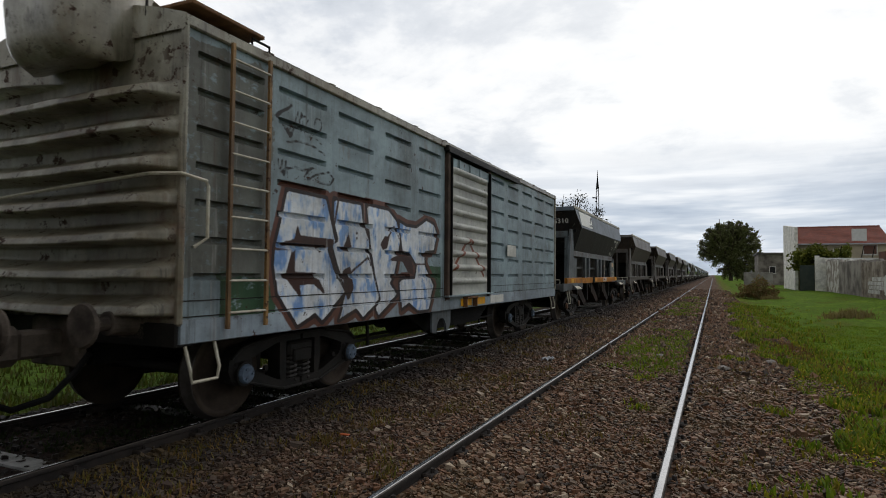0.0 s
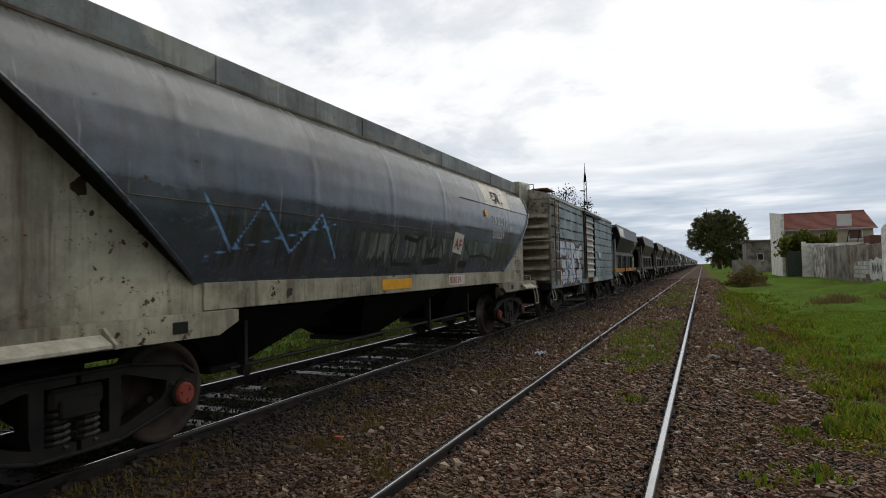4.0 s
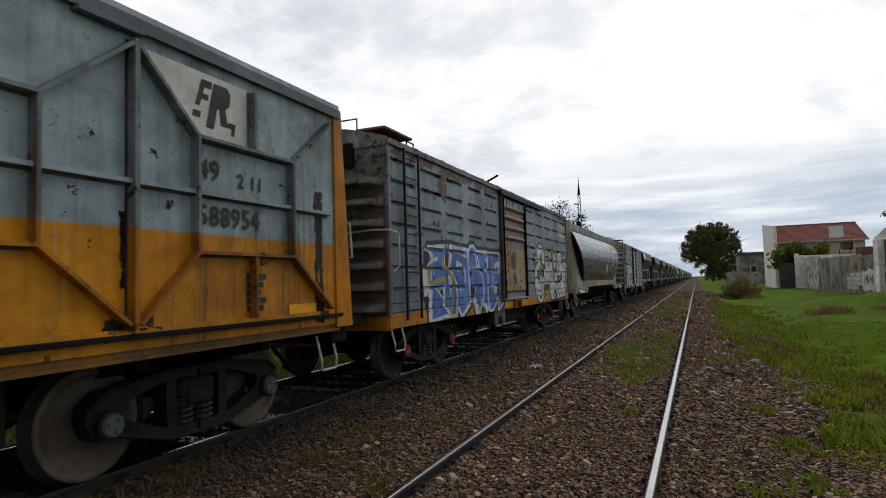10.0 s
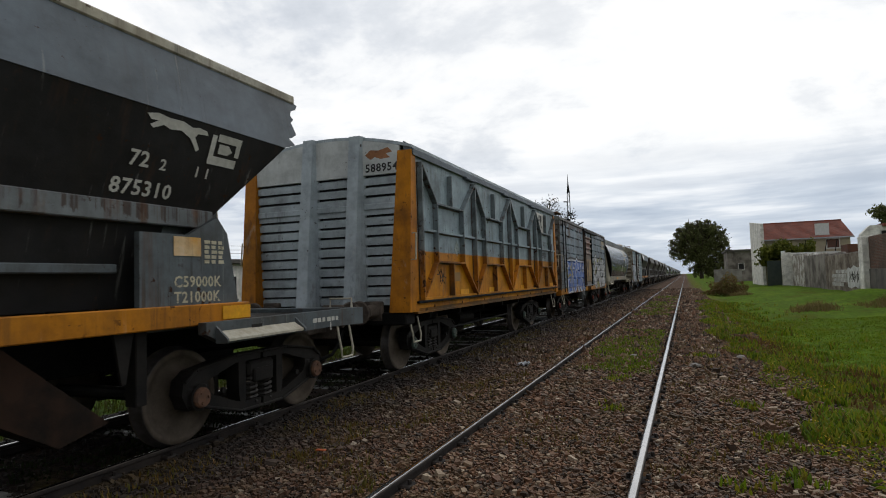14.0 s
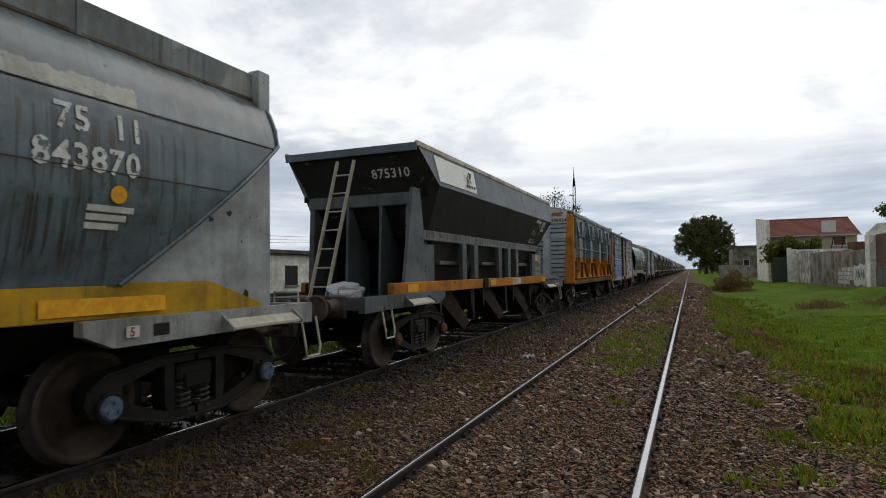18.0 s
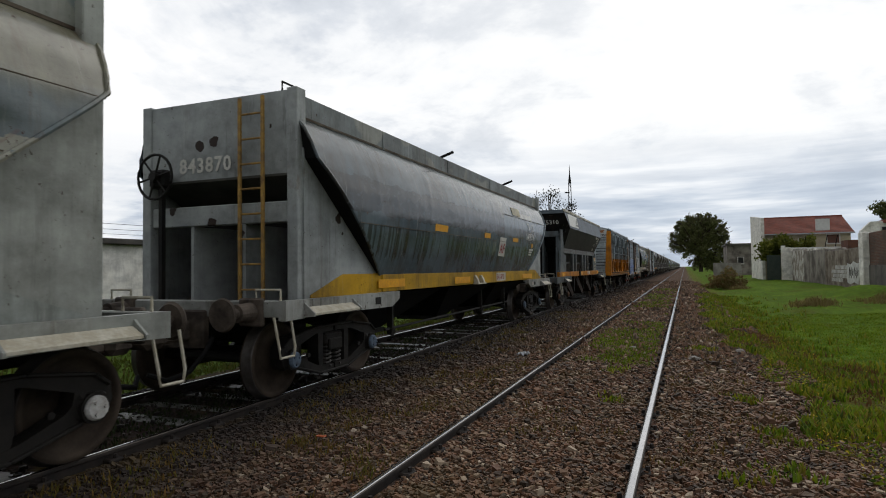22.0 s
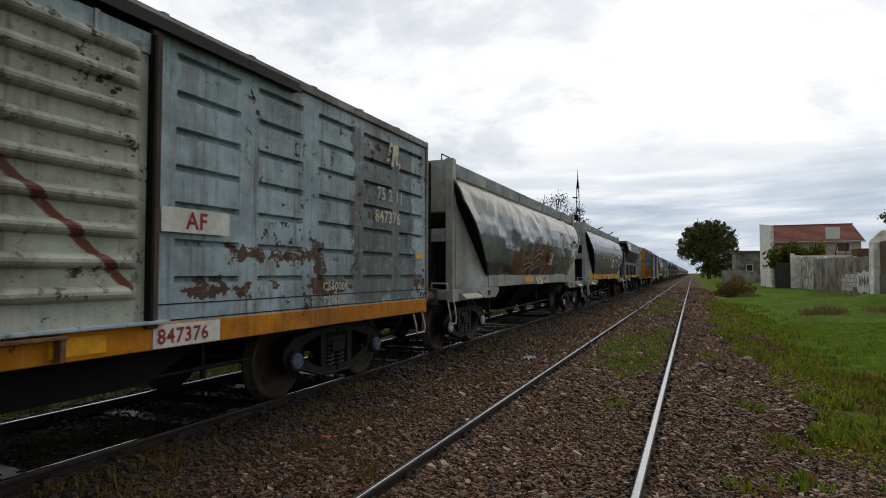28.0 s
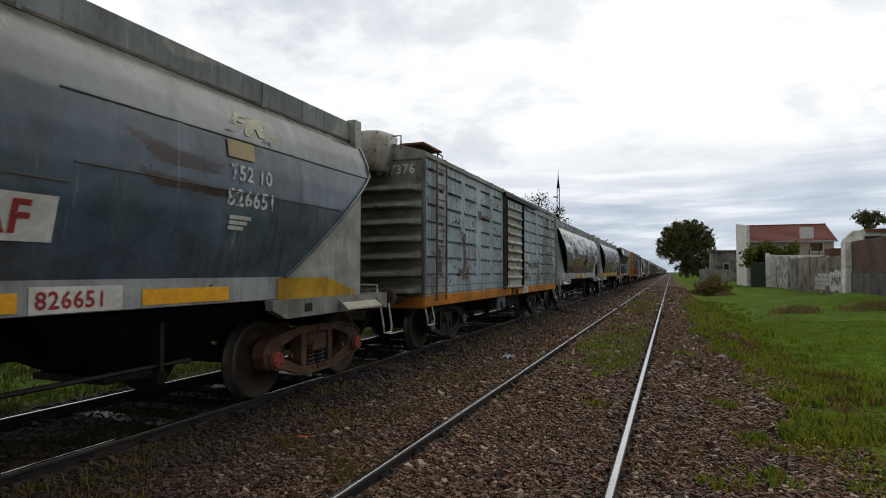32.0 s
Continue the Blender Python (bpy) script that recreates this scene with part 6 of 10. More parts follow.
def van(label, side_mat, upper_mat, end_mat, cap, strip_mat):
    car = tagged(new("louvred_van"), label, "goods van", "wagons of the train")
    h = VAN_L / 2
    for s in (1, -1):
        core = box(bmesh.new(), min(s * (VAN_W - 0.06), s * VAN_W), max(s * (VAN_W - 0.06), s * VAN_W), -h + 0.1, h - 0.1, 1.08, VAN_TOP)
        part("side_wall", core, side_mat, car)
        edge = prism(bmesh.new(), [(s * (VAN_W - 0.12), VAN_TOP + 0.12), (s * (VAN_W + 0.05), VAN_TOP - 0.02), (s * (VAN_W + 0.05), VAN_TOP - 0.12), (s * (VAN_W - 0.12), VAN_TOP - 0.04)], "y", -h - 0.02, h + 0.02)
        part("roof_edge", fixed_normals(edge), weathered("van_edge", (0.105, 0.135, 0.16), (0.075, 0.095, 0.115), 0.2, 0.3), car)
        for k in range(3):
            part("edge_cover", box(bmesh.new(), min(s * (VAN_W - 0.02), s * (VAN_W + 0.085)), max(s * (VAN_W - 0.02), s * (VAN_W + 0.085)), -h + 2.4 + 2.67 * k, -h + 2.95 + 2.67 * k, VAN_TOP - 0.16, VAN_TOP - 0.115, 0.006), MATS["van_edge"], car)
        part("side_sill", box(bmesh.new(), min(s * (VAN_W - 0.12), s * (VAN_W - 0.02)), max(s * (VAN_W - 0.12), s * (VAN_W - 0.02)), -h + 0.05, h - 0.05, 1.00, 1.16, 0.01), weathered("ochre_sill", (0.24, 0.105, 0.012), (0.12, 0.06, 0.014), 0.6, 0.8), car)
        part("sill_flange", box(bmesh.new(), min(s * (VAN_W - 0.02), s * (VAN_W + 0.03)), max(s * (VAN_W - 0.02), s * (VAN_W + 0.03)), -h + 0.05, h - 0.05, 1.00, 1.03), MATS["ochre_sill"], car)
        part("door_runner", box(bmesh.new(), min(s * (VAN_W - 0.03), s * (VAN_W + 0.07)), max(s * (VAN_W - 0.03), s * (VAN_W + 0.07)), -h + 0.02, h - 0.02, 1.165, 1.205, 0.006), BLACK, car)
        for k in range(8):
            y = -h + 0.8 + k * 1.36
            part("runner_bolt", box(bmesh.new(), min(s * (VAN_W - 0.02), s * (VAN_W + 0.012)), max(s * (VAN_W - 0.02), s * (VAN_W + 0.012)), y - 0.02, y + 0.02, 1.07, 1.12, 0.008), RUSTY, car)
        x0, x1 = VAN_W, VAN_W + 0.045
        wide = (VAN_L - 0.44) / 4
        for k in range(4):
            y = -h + 0.22 + k * wide

            def strip(name, p, q, t=0.03):
                bm = bmesh.new()
                bar(bm, (s * (VAN_W + 0.042), p[0], p[1]), (s * (VAN_W + 0.042), q[0], q[1]), 0.104, t)
                return part(name, bm, strip_mat, car)
            p1, p2, mid = y + 0.62, y + wide - 0.74, y + wide / 2
            strip("door_stile", (y, 1.21), (y, 3.46), 0.045)
            part("door_gap", box(bmesh.new(), min(s * VAN_W, s * (VAN_W + 0.012)), max(s * VAN_W, s * (VAN_W + 0.012)), y + 0.018, y + 0.044, 1.22, 3.46), BLACK, car)
            part("door_gap", box(bmesh.new(), min(s * VAN_W, s * (VAN_W + 0.010)), max(s * VAN_W, s * (VAN_W + 0.010)), y - 0.040, y - 0.018, 1.22, 3.46), POST_RUST, car)
            # thin dark strips paint the shade under the rails
            for z, a, b in ((2.815, p1, p2), (1.815, p1, p2), (2.332, y + 0.03, y + wide - 0.03)):
                part("rail_joint", box(bmesh.new(), min(s * VAN_W, s * (VAN_W + 0.008)), max(s * VAN_W, s * (VAN_W + 0.008)), a, b, z - 0.012, z + 0.008), SEAM_AND_SHADE, car)
            strip("brace", (y + 0.02, 3.42), (p1, 2.84))
            strip("brace", (p2, 2.84), (y + wide - 0.03, 3.42))
            strip("door_rail", (p1, 2.84), (p2, 2.84))
            strip("door_post", (p1, 1.84), (p1, 2.84))
            strip("door_post", (p2, 1.84), (p2, 2.84))
            strip("door_post", (mid, 2.86), (mid, 3.42))
            strip("door_post", (mid, 1.24), (mid, 1.82))
            strip("door_rail", (p1, 1.84), (p2, 1.84))
            strip("brace", (p1, 1.84), (y + 0.04, 1.27))
            strip("brace", (p2, 1.84), (y + wide - 0.04, 1.27))
        bm = bar(bmesh.new(), (s * (VAN_W + 0.03), -h + 0.2, 2.36), (s * (VAN_W + 0.03), h - 0.2, 2.36), 0.07, 0.036)
        part("waist_rail", bm, upper_mat, car)
        bm = bar(bmesh.new(), (s * (VAN_W + 0.03), -h + 0.2, 1.225), (s * (VAN_W + 0.03), h - 0.2, 1.225), 0.07, 0.036)
        part("lower_rail", bm, side_mat, car)
    # arched roof
    us = np.linspace(-VAN_W - 0.02, VAN_W + 0.02, 17)
    arch = [(u, VAN_TOP + 0.05 + 0.26 * (1 - (u / (VAN_W + 0.02)) ** 2)) for u in us]
    roof = prism(bmesh.new(), arch + [(u, z - 0.05) for u, z in arch[::-1]], "y", -h - 0.03, h + 0.03)
    part("roof", fixed_normals(roof), end_mat, car)
    for s in (-1, 1):
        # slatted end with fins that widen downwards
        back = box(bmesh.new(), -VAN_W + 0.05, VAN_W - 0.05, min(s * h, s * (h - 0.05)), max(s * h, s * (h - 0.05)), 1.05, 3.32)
        # near-black sheet stands in for the shade between the slats
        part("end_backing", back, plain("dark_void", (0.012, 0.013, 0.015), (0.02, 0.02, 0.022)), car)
        for k in range(13):
            z = 1.16 + k * 0.163
            slat = prism(bmesh.new(), [(s * (h + 0.004), z), (s * (h + 0.05), z - 0.01), (s * (h + 0.05), z + 0.095), (s * (h + 0.004), z + 0.125)], "x", -VAN_W + 0.16, VAN_W - 0.16)
            part("slat", fixed_normals(slat), end_mat, car)
        part("cross_bar", box(bmesh.new(), -VAN_W + 0.15, VAN_W - 0.15, min(s * h, s * (h + 0.075)), max(s * h, s * (h + 0.075)), 2.70, 2.80, 0.01), end_mat, car)
        top = [(u, z - 0.06) for u, z in arch if abs(u) < VAN_W - 0.1]
        cap_sheet = prism(bmesh.new(), [(top[-1][0], 3.27), (top[0][0], 3.27)] + top, "y", min(s * h, s * (h + 0.06)), max(s * h, s * (h + 0.06)))
        # paler than the rest of the end: sunlight on the header painted in
        part("end_header", fixed_normals(cap_sheet), weathered("van_header", (0.56, 0.58, 0.57), (0.48, 0.50, 0.49), 0.22, 0.25), car)
        for u, wide in ((-0.26, 0.13), (0.64, 0.13)):
            crest = VAN_TOP + 0.05 + 0.26 * (1 - (u / VAN_W) ** 2)
            fin = bmesh.new()
            y = lambda out: s * (h + out)
            faces(fin, [(u - wide, y(0.0), 1.04), (u + wide, y(0.0), 1.04), (u + wide * 0.8, y(0.42), 1.04), (u - wide * 0.8, y(0.42), 1.04), (u - wide, y(0), crest), (u + wide, y(0), crest), (u + wide * 0.75, y(0.13), crest), (u - wide * 0.75, y(0.13), crest)], CUBE)
            part("end_fin", fixed_normals(fin), end_mat, car, "tapered grey end stanchion")
        for u in (-1, 1):
            post = bmesh.new()
            a, b = VAN_W - 0.30, VAN_W + 0.03
            faces(post, [(u * a, s * (h - 0.1), 1.04), (u * b, s * (h - 0.1), 1.04), (u * b, s * (h + 0.24), 1.04), (u * a * 0.99, s * (h + 0.28), 1.04), (u * (a + 0.10), s * (h - 0.1), 3.62), (u * b, s * (h - 0.1), 3.62), (u * b, s * (h + 0.06), 3.62), (u * (a + 0.10), s * (h + 0.08), 3.62)], CUBE)
            part("corner_pillar", fixed_normals(post), ORANGE, car, "orange corner pillar, wider at the foot")
            part("grab_rail", pipe(bmesh.new(), [(u * (VAN_W + 0.03), s * (h + 0.10), 2.28), (u * (VAN_W + 0.10), s * (h + 0.10), 2.28), (u * (VAN_W + 0.10), s * (h + 0.14), 1.86), (u * (VAN_W + 0.03), s * (h + 0.14), 1.86)], 0.014), CREAM, car)
        part("end_sill", box(bmesh.new(), -VAN_W + 0.1, VAN_W - 0.05, min(s * (h - 0.1), s * (h + 0.24)), max(s * (h - 0.1), s * (h + 0.24)), 0.84, 1.04, 0.02), BLACK, car)
        coupler(car, s * (h + 0.22), s)
        stirrup(car, VAN_W - 0.10, s * (h - 0.16), 0.95, 0.56, CREAM, 0.3)
    underframe(car, h - 0.2, 0.9, 1.02, VAN_W - 0.2)
    bogie(car, -h + 1.75, cap, wheel=PALE_WHEEL)
    bogie(car, h - 1.75, cap, wheel=PALE_WHEEL)
    return car


# ---- open-topped ballast hoppers ----
POSTS = (-2.68, -1.95, -0.15, 0.645, 1.40)


def open_hopper(label, fascia_mat, body_mat, sill_mat, frame_mat, cap, detailed=True):
    car = tagged(new("open_hopper"), label, "open hopper wagon", "wagons of the train")
    rim, bend, belt = 3.70, 3.07, 2.16
    # per end: where the rim ends, where the fascia's lower edge ends, where the flare ends below, the frame's end
    ends = {-1: (5.20, 4.50, 4.38, 7.2), 1: (5.08, 4.83, 3.93, 6.5)}
    for s in (1, -1):
        board = bmesh.new()
        # the far edge is torn
        outline = [(-5.20, rim), (5.10, rim), (5.20, 3.66), (5.16, 3.60), (5.06, 3.56), (5.03, 3.50), (5.08, 3.46), (5.02, 3.41), (5.06, 3.34), (5.09, 3.28), (4.99, 3.22), (4.93, 3.20), (5.03, 3.14), (4.83, bend), (-4.50, bend)]
        outer = [(s * (1.34 + (rim - z) / (rim - bend) * 0.115), y, z) for y, z in outline]
        count = len(outer)
        faces(board, outer + [(x - s * 0.035, y, z) for x, y, z in outer], [tuple(range(count)), tuple(range(count, 2 * count))[::-1]] + [(i, (i + 1) % count, count + (i + 1) % count, count + i) for i in range(count)])
        part("rim_board", fixed_normals(board), fascia_mat, car)
        part("rim_bead", box(bmesh.new(), s * 1.33 - 0.035, s * 1.33 + 0.035, -5.22, 5.14, rim - 0.04, rim + 0.06, 0.014), weathered("worn_rim_paint", (0.56, 0.53, 0.44), (0.42, 0.38, 0.29), 0.5, 0.5), car)
        flare = bmesh.new()
        skin = [(s * 1.445, -4.50, bend), (s * 1.445, 4.83, bend), (s * 1.12, 3.93, belt), (s * 1.12, -4.38, belt)]
        faces(flare, skin + [(x - s * 0.03, y, z) for x, y, z in skin], CUBE)
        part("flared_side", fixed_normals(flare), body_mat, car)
        part("belt_rail", box(bmesh.new(), min(s * 1.08, s * 1.19), max(s * 1.08, s * 1.19), -4.70, 3.98, belt - 0.06, belt + 0.12, 0.01), weathered("rusty_belt", (0.17, 0.19, 0.195), (0.12, 0.13, 0.135), 0.75, 0.55, spots=0.2, drips=[(-4.8, 4.1, 2.29, 0.16, (0.045, 0.022, 0.012))]), car)
        part("side_sill", box(bmesh.new(), min(s * 1.22, s * 1.32), max(s * 1.22, s * 1.32), -6.1 if s > 0 else -4.8, 4.36, 1.16, 1.36, 0.01), sill_mat, car)
        for y in POSTS if detailed else (-2.3, 0.3):
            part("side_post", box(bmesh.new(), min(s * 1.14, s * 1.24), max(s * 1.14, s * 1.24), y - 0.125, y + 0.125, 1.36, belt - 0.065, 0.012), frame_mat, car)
        if s > 0:
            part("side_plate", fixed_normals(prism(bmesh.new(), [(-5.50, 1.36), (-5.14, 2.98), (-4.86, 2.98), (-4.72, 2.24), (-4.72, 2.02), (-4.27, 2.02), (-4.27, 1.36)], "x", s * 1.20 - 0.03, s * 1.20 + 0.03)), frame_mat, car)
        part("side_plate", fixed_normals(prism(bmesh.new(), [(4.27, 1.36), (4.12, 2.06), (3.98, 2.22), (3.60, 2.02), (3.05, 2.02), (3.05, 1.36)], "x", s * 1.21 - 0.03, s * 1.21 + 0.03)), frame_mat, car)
    for s in (-1, 1):
        top, low, foot, tail = ends[s]
        end = bmesh.new()
        inner = top - 0.36
        pts = [(-1.34, s * top, rim), (1.34, s * top, rim), (1.05, s * inner, 2.90), (-1.05, s * inner, 2.90), (1.455, s * low, bend), (-1.455, s * low, bend), (1.12, s * foot, belt), (-1.12, s * foot, belt)]
        faces(end, pts, [(0, 1, 2, 3), (1, 4, 2), (0, 3, 5), (4, 6, 2), (5, 3, 7), (3, 2, 6, 7)])
        bmesh.ops.solidify(end, geom=end.faces, thickness=0.03)
        part("sloped_end", fixed_normals(end), body_mat, car)
        part("rim_edge", box(bmesh.new(), -1.34, 1.34, min(s * top, s * (top + 0.03)), max(s * top, s * (top + 0.03)), rim - 0.11, rim + 0.03, 0.008), fascia_mat, car)
        y1 = s * (inner + 0.02)
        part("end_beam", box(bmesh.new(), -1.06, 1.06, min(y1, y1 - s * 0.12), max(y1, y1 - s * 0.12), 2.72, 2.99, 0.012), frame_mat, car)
        foot_y = y1 if s < 0 else 4.15
        for x in (-1.0, -0.23, 0.45, 1.0):
            wide = 0.025 if abs(x) < 1 else 0.05
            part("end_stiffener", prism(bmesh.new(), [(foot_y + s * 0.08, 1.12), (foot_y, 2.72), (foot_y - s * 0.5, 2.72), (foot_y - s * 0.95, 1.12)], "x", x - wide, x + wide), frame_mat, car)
        part("end_bulkhead", box(bmesh.new(), -1.1, 1.1, min(y1 - s * 0.75, y1 - s * 0.8), max(y1 - s * 0.75, y1 - s * 0.8), 1.12, 2.7), BLACK, car)
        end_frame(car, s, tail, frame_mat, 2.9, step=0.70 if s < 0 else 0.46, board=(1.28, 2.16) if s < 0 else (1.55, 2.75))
        coupler(car, s * tail, s)
        if detailed:
            lad = bmesh.new()
            yb, yt = s * (top + 0.50), s * (top + 0.01)
            for x in (0.0, 0.34):
                bar(lad, (x - 0.50, yb, 1.1), (x - 0.22, yt, 3.52), 0.04, 0.05)
            lad = part("end_ladder", lad, CREAM, car, "cream-painted leaning ladder")
            for k in range(7):
                q = (k + 0.6) / 7.4
                part("rung", rod(bmesh.new(), (-0.50 + 0.28 * q, yb + (yt - yb) * q, 1.1 + 2.42 * q), (-0.16 + 0.28 * q, yb + (yt - yb) * q, 1.1 + 2.42 * q), 0.014, 6), CREAM, lad)
    # inner hoppers and chutes
    for y in (-2.85, -0.3, 2.2):
        inner = bmesh.new()
        faces(inner, [(-0.9, y - 1.2, 1.36), (0.9, y - 1.2, 1.36), (0.9, y + 1.2, 1.36), (-0.9, y + 1.2, 1.36), (-1.08, y - 1.25, 2.1), (1.08, y - 1.25, 2.1), (1.08, y + 1.25, 2.1), (-1.08, y + 1.25, 2.1)], CUBE)
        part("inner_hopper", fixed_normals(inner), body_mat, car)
        if detailed:
            for s in (1, -1):
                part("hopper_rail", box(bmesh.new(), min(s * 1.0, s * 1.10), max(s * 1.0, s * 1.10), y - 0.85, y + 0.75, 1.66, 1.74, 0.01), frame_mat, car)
                chute = bmesh.new()
                faces(chute, [(0.5 * s, y - 1.2, 1.2), (1.05 * s, y - 1.2, 1.2), (1.05 * s, y - 0.25, 1.2), (0.5 * s, y - 0.25, 1.2), (0.72 * s, y + 0.2, 0.36), (1.16 * s, y + 0.2, 0.34), (1.16 * s, y + 0.62, 0.44), (0.72 * s, y + 0.62, 0.46)], CUBE)
                part("ballast_chute", fixed_normals(chute), plain("chute_steel", (0.011, 0.008, 0.006), (0.034, 0.018, 0.011), 3.0, 0.7, gloss=0.1), car)
                for k in (-1.0, 0.75):
                    part("hanger", fixed_normals(prism(bmesh.new(), [(y + k - 0.10, 1.16), (y + k + 0.10, 1.16), (y + k + 0.02, 0.72), (y + k - 0.02, 0.72)], "x", s * 1.16 - 0.015, s * 1.16 + 0.015)), IRON, car)
                part("gate_arm", box(bmesh.new(), min(s * 1.0, s * 1.14), max(s * 1.0, s * 1.14), y + 0.9, y + 1.02, 0.5, 1.16, 0.01), IRON, car)
    load = box(bmesh.new(), -1.30, 1.30, -4.7, 4.6, 2.9, 3.0)
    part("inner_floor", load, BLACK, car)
    part("centre_sill", box(bmesh.new(), -0.2, 0.2, -6.9, 6.3, 0.72, 1.08, 0.01), BLACK, car)
    if detailed:
        bogie(car, -4.75, cap, wheel=MID_WHEEL)
        bogie(car, 4.75, cap, wheel=MID_WHEEL)
    return car


# ---- the train: each wagon with its paint, numbers and sprayed pieces; the second value is its middle at the clip's start ----
TRAIN = []


def logo_blocks(parent, x, y, z, size, material, wide=1.0):
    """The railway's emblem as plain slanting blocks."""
    blocks = (((0.10, 1.0), (0.40, 1.0), (0.40, 0.84), (0.20, 0.84), (0.17, 0.70), (0.33, 0.70), (0.33, 0.57), (0.14, 0.57), (0.10, 0.42), (-0.02, 0.42)),
              ((0.44, 1.0), (0.84, 1.0), (0.96, 0.88), (0.96, 0.60), (0.84, 0.50), (0.96, 0.12), (0.74, 0.12), (0.66, 0.46), (0.60, 0.46), (0.54, 0.0), (0.32, 0.0)),
              ((-0.06, 0.30), (0.16, 0.30), (0.14, 0.16), (-0.08, 0.16)), ((0.94, 0.24), (1.18, 0.24), (1.16, -0.04), (1.06, -0.04), (1.06, 0.12), (0.94, 0.12)))
    emblem = None
    for block in blocks:
        bm = bmesh.new()
        bm.faces.new([bm.verts.new((x, y + (a + 0.10 * b) * size * wide, z + b * size)) for a, b in block[::-1]])
        emblem = part("emblem" if emblem is None else "emblem_block", bm, material, parent if emblem is None else emblem)
    return emblem


def af_sign(parent, x, y0, y1, z0, z1, tilt=0.0):
    sign = part("sign", box(bmesh.new(), 0, 0.006, 0, y1 - y0, 0, z1 - z0), SOFT_WHITE, parent, "white painted sign with red letters")
    sign.matrix_basis = Matrix.Translation((x, y0, z0)) @ Euler((radians(-tilt), 0, 0)).to_matrix().to_4x4()
    high = z1 - z0
    lettering("AF", min(high * 0.98, (y1 - y0) * 0.62), sign, 0.009, (y1 - y0) * 0.5 - min(high * 0.62, (y1 - y0) * 0.40), high * 0.18, RED_INK)
    return sign


def number_board(parent, x, y0, y1, z0, z1, figures):
    """A white board with red figures."""
    board = part("number_board", box(bmesh.new(), x, x + 0.005, y0, y1, z0, z1), SOFT_WHITE, parent, "white board with red figures")
    lettering(figures, (z1 - z0) * 0.92, board, x + 0.008, y0 + (y1 - y0) * 0.05, z0 + (z1 - z0) * 0.18, RED_INK)
    return board


def hug(car):
    """Lays signs, letters and patches on a hopper's curved side."""
    zs, xs = [z for _, z in HOP_SIDE][::-1], [x for x, _ in HOP_SIDE][::-1]
    for ob in list(car.children):
        kind = ob.name.split(".")[0]
        if kind not in ("lettering", "emblem", "sign", "paint_patch", "reflector", "dot", "stencil_bar", "overpaint"):
            continue
        spots = [ob.matrix_basis @ v.co for v in ob.data.vertices]
        base = min(p.x for p in spots)
        if base < 1.40 or min(p.z for p in spots) < 1.46:
            continue
        for o, m in [(ob, ob.matrix_basis)] + [(c, ob.matrix_basis @ c.matrix_basis) for c in ob.children]:
            back = m.inverted()
            for v in o.data.vertices:
                p = m @ v.co
                v.co = back @ Vector((np.interp(p.z, zs, xs) + 0.010 + p.x - base, p.y, p.z))


# wagon 1: grey boxcar with white and blue letters
# sprayed letters: None marks a filled outline, a number the half width of a stroke; along the side from the rear end, height
gart_letters = []
gart_letters.append((None, [(1.34, 2.35), (2.04, 2.34), (2.13, 2.13), (2.24, 1.85), (2.08, 1.77), (2.22, 1.52), (2.46, 1.26), (1.97, 0.93), (1.84, 1.03), (1.53, 0.92), (1.22, 1.27), (1.15, 1.56), (1.16, 1.73), (1.25, 2.02)]))
gart_letters.append((None, [(2.18, 2.35), (2.79, 2.35), (2.84, 2.12), (2.99, 1.91), (3.0, 1.73), (3.12, 1.44), (3.27, 1.14), (2.83, 0.92), (2.67, 1.04), (2.29, 0.93), (2.46, 1.26), (2.27, 1.58), (2.15, 1.82), (2.28, 1.87), (2.18, 2.1)]))
gart_letters.append((None, [(2.9, 2.36), (3.48, 2.35), (3.72, 2.21), (3.83, 1.96), (3.77, 1.76), (3.66, 1.44), (3.54, 1.36), (3.76, 1.19), (3.21, 0.92), (3.11, 1.04), (3.28, 1.14), (3.14, 1.44), (3.02, 1.8)]))
gart_letters.append((None, [(3.77, 2.22), (4.01, 2.17), (4.32, 2.17), (4.66, 2.31), (4.93, 2.26), (5.06, 2.11), (4.94, 1.84), (4.61, 1.81), (4.62, 1.61), (4.95, 1.3), (4.73, 0.92), (4.36, 0.92), (4.07, 1.05), (3.85, 0.98), (3.79, 1.36), (3.89, 1.41), (4.28, 1.42), (4.33, 1.6), (4.11, 1.77), (3.88, 1.79)]))
gart_counters = []
gart_counters.append((None, [(1.31, 1.81), (1.47, 1.84), (1.53, 2.0), (1.59, 1.89), (2.21, 1.88), (2.19, 1.82), (2.06, 1.77), (1.31, 1.77)]))
gart_counters.append((None, [(1.33, 1.45), (1.43, 1.69), (1.5, 1.73), (1.5, 1.5), (1.87, 1.49), (2.05, 1.26), (2.01, 1.25), (1.82, 1.36), (1.58, 1.35), (1.64, 1.18), (1.48, 1.31)]))
gart_counters.append((None, [(2.39, 1.78), (2.51, 1.98), (2.6, 1.74), (2.45, 1.76)]))
gart_counters.append((None, [(2.38, 1.52), (2.55, 1.57), (2.58, 1.5), (2.64, 1.3), (2.52, 1.14), (2.43, 1.27)]))
gart_counters.append((None, [(3.26, 1.87), (3.38, 1.99), (3.52, 1.99), (3.45, 1.82), (3.33, 1.79)]))
gart_counters.append((None, [(3.44, 1.65), (3.69, 1.73), (4.16, 1.74), (4.26, 1.45), (4.06, 1.5), (3.89, 1.65), (3.56, 1.65)]))
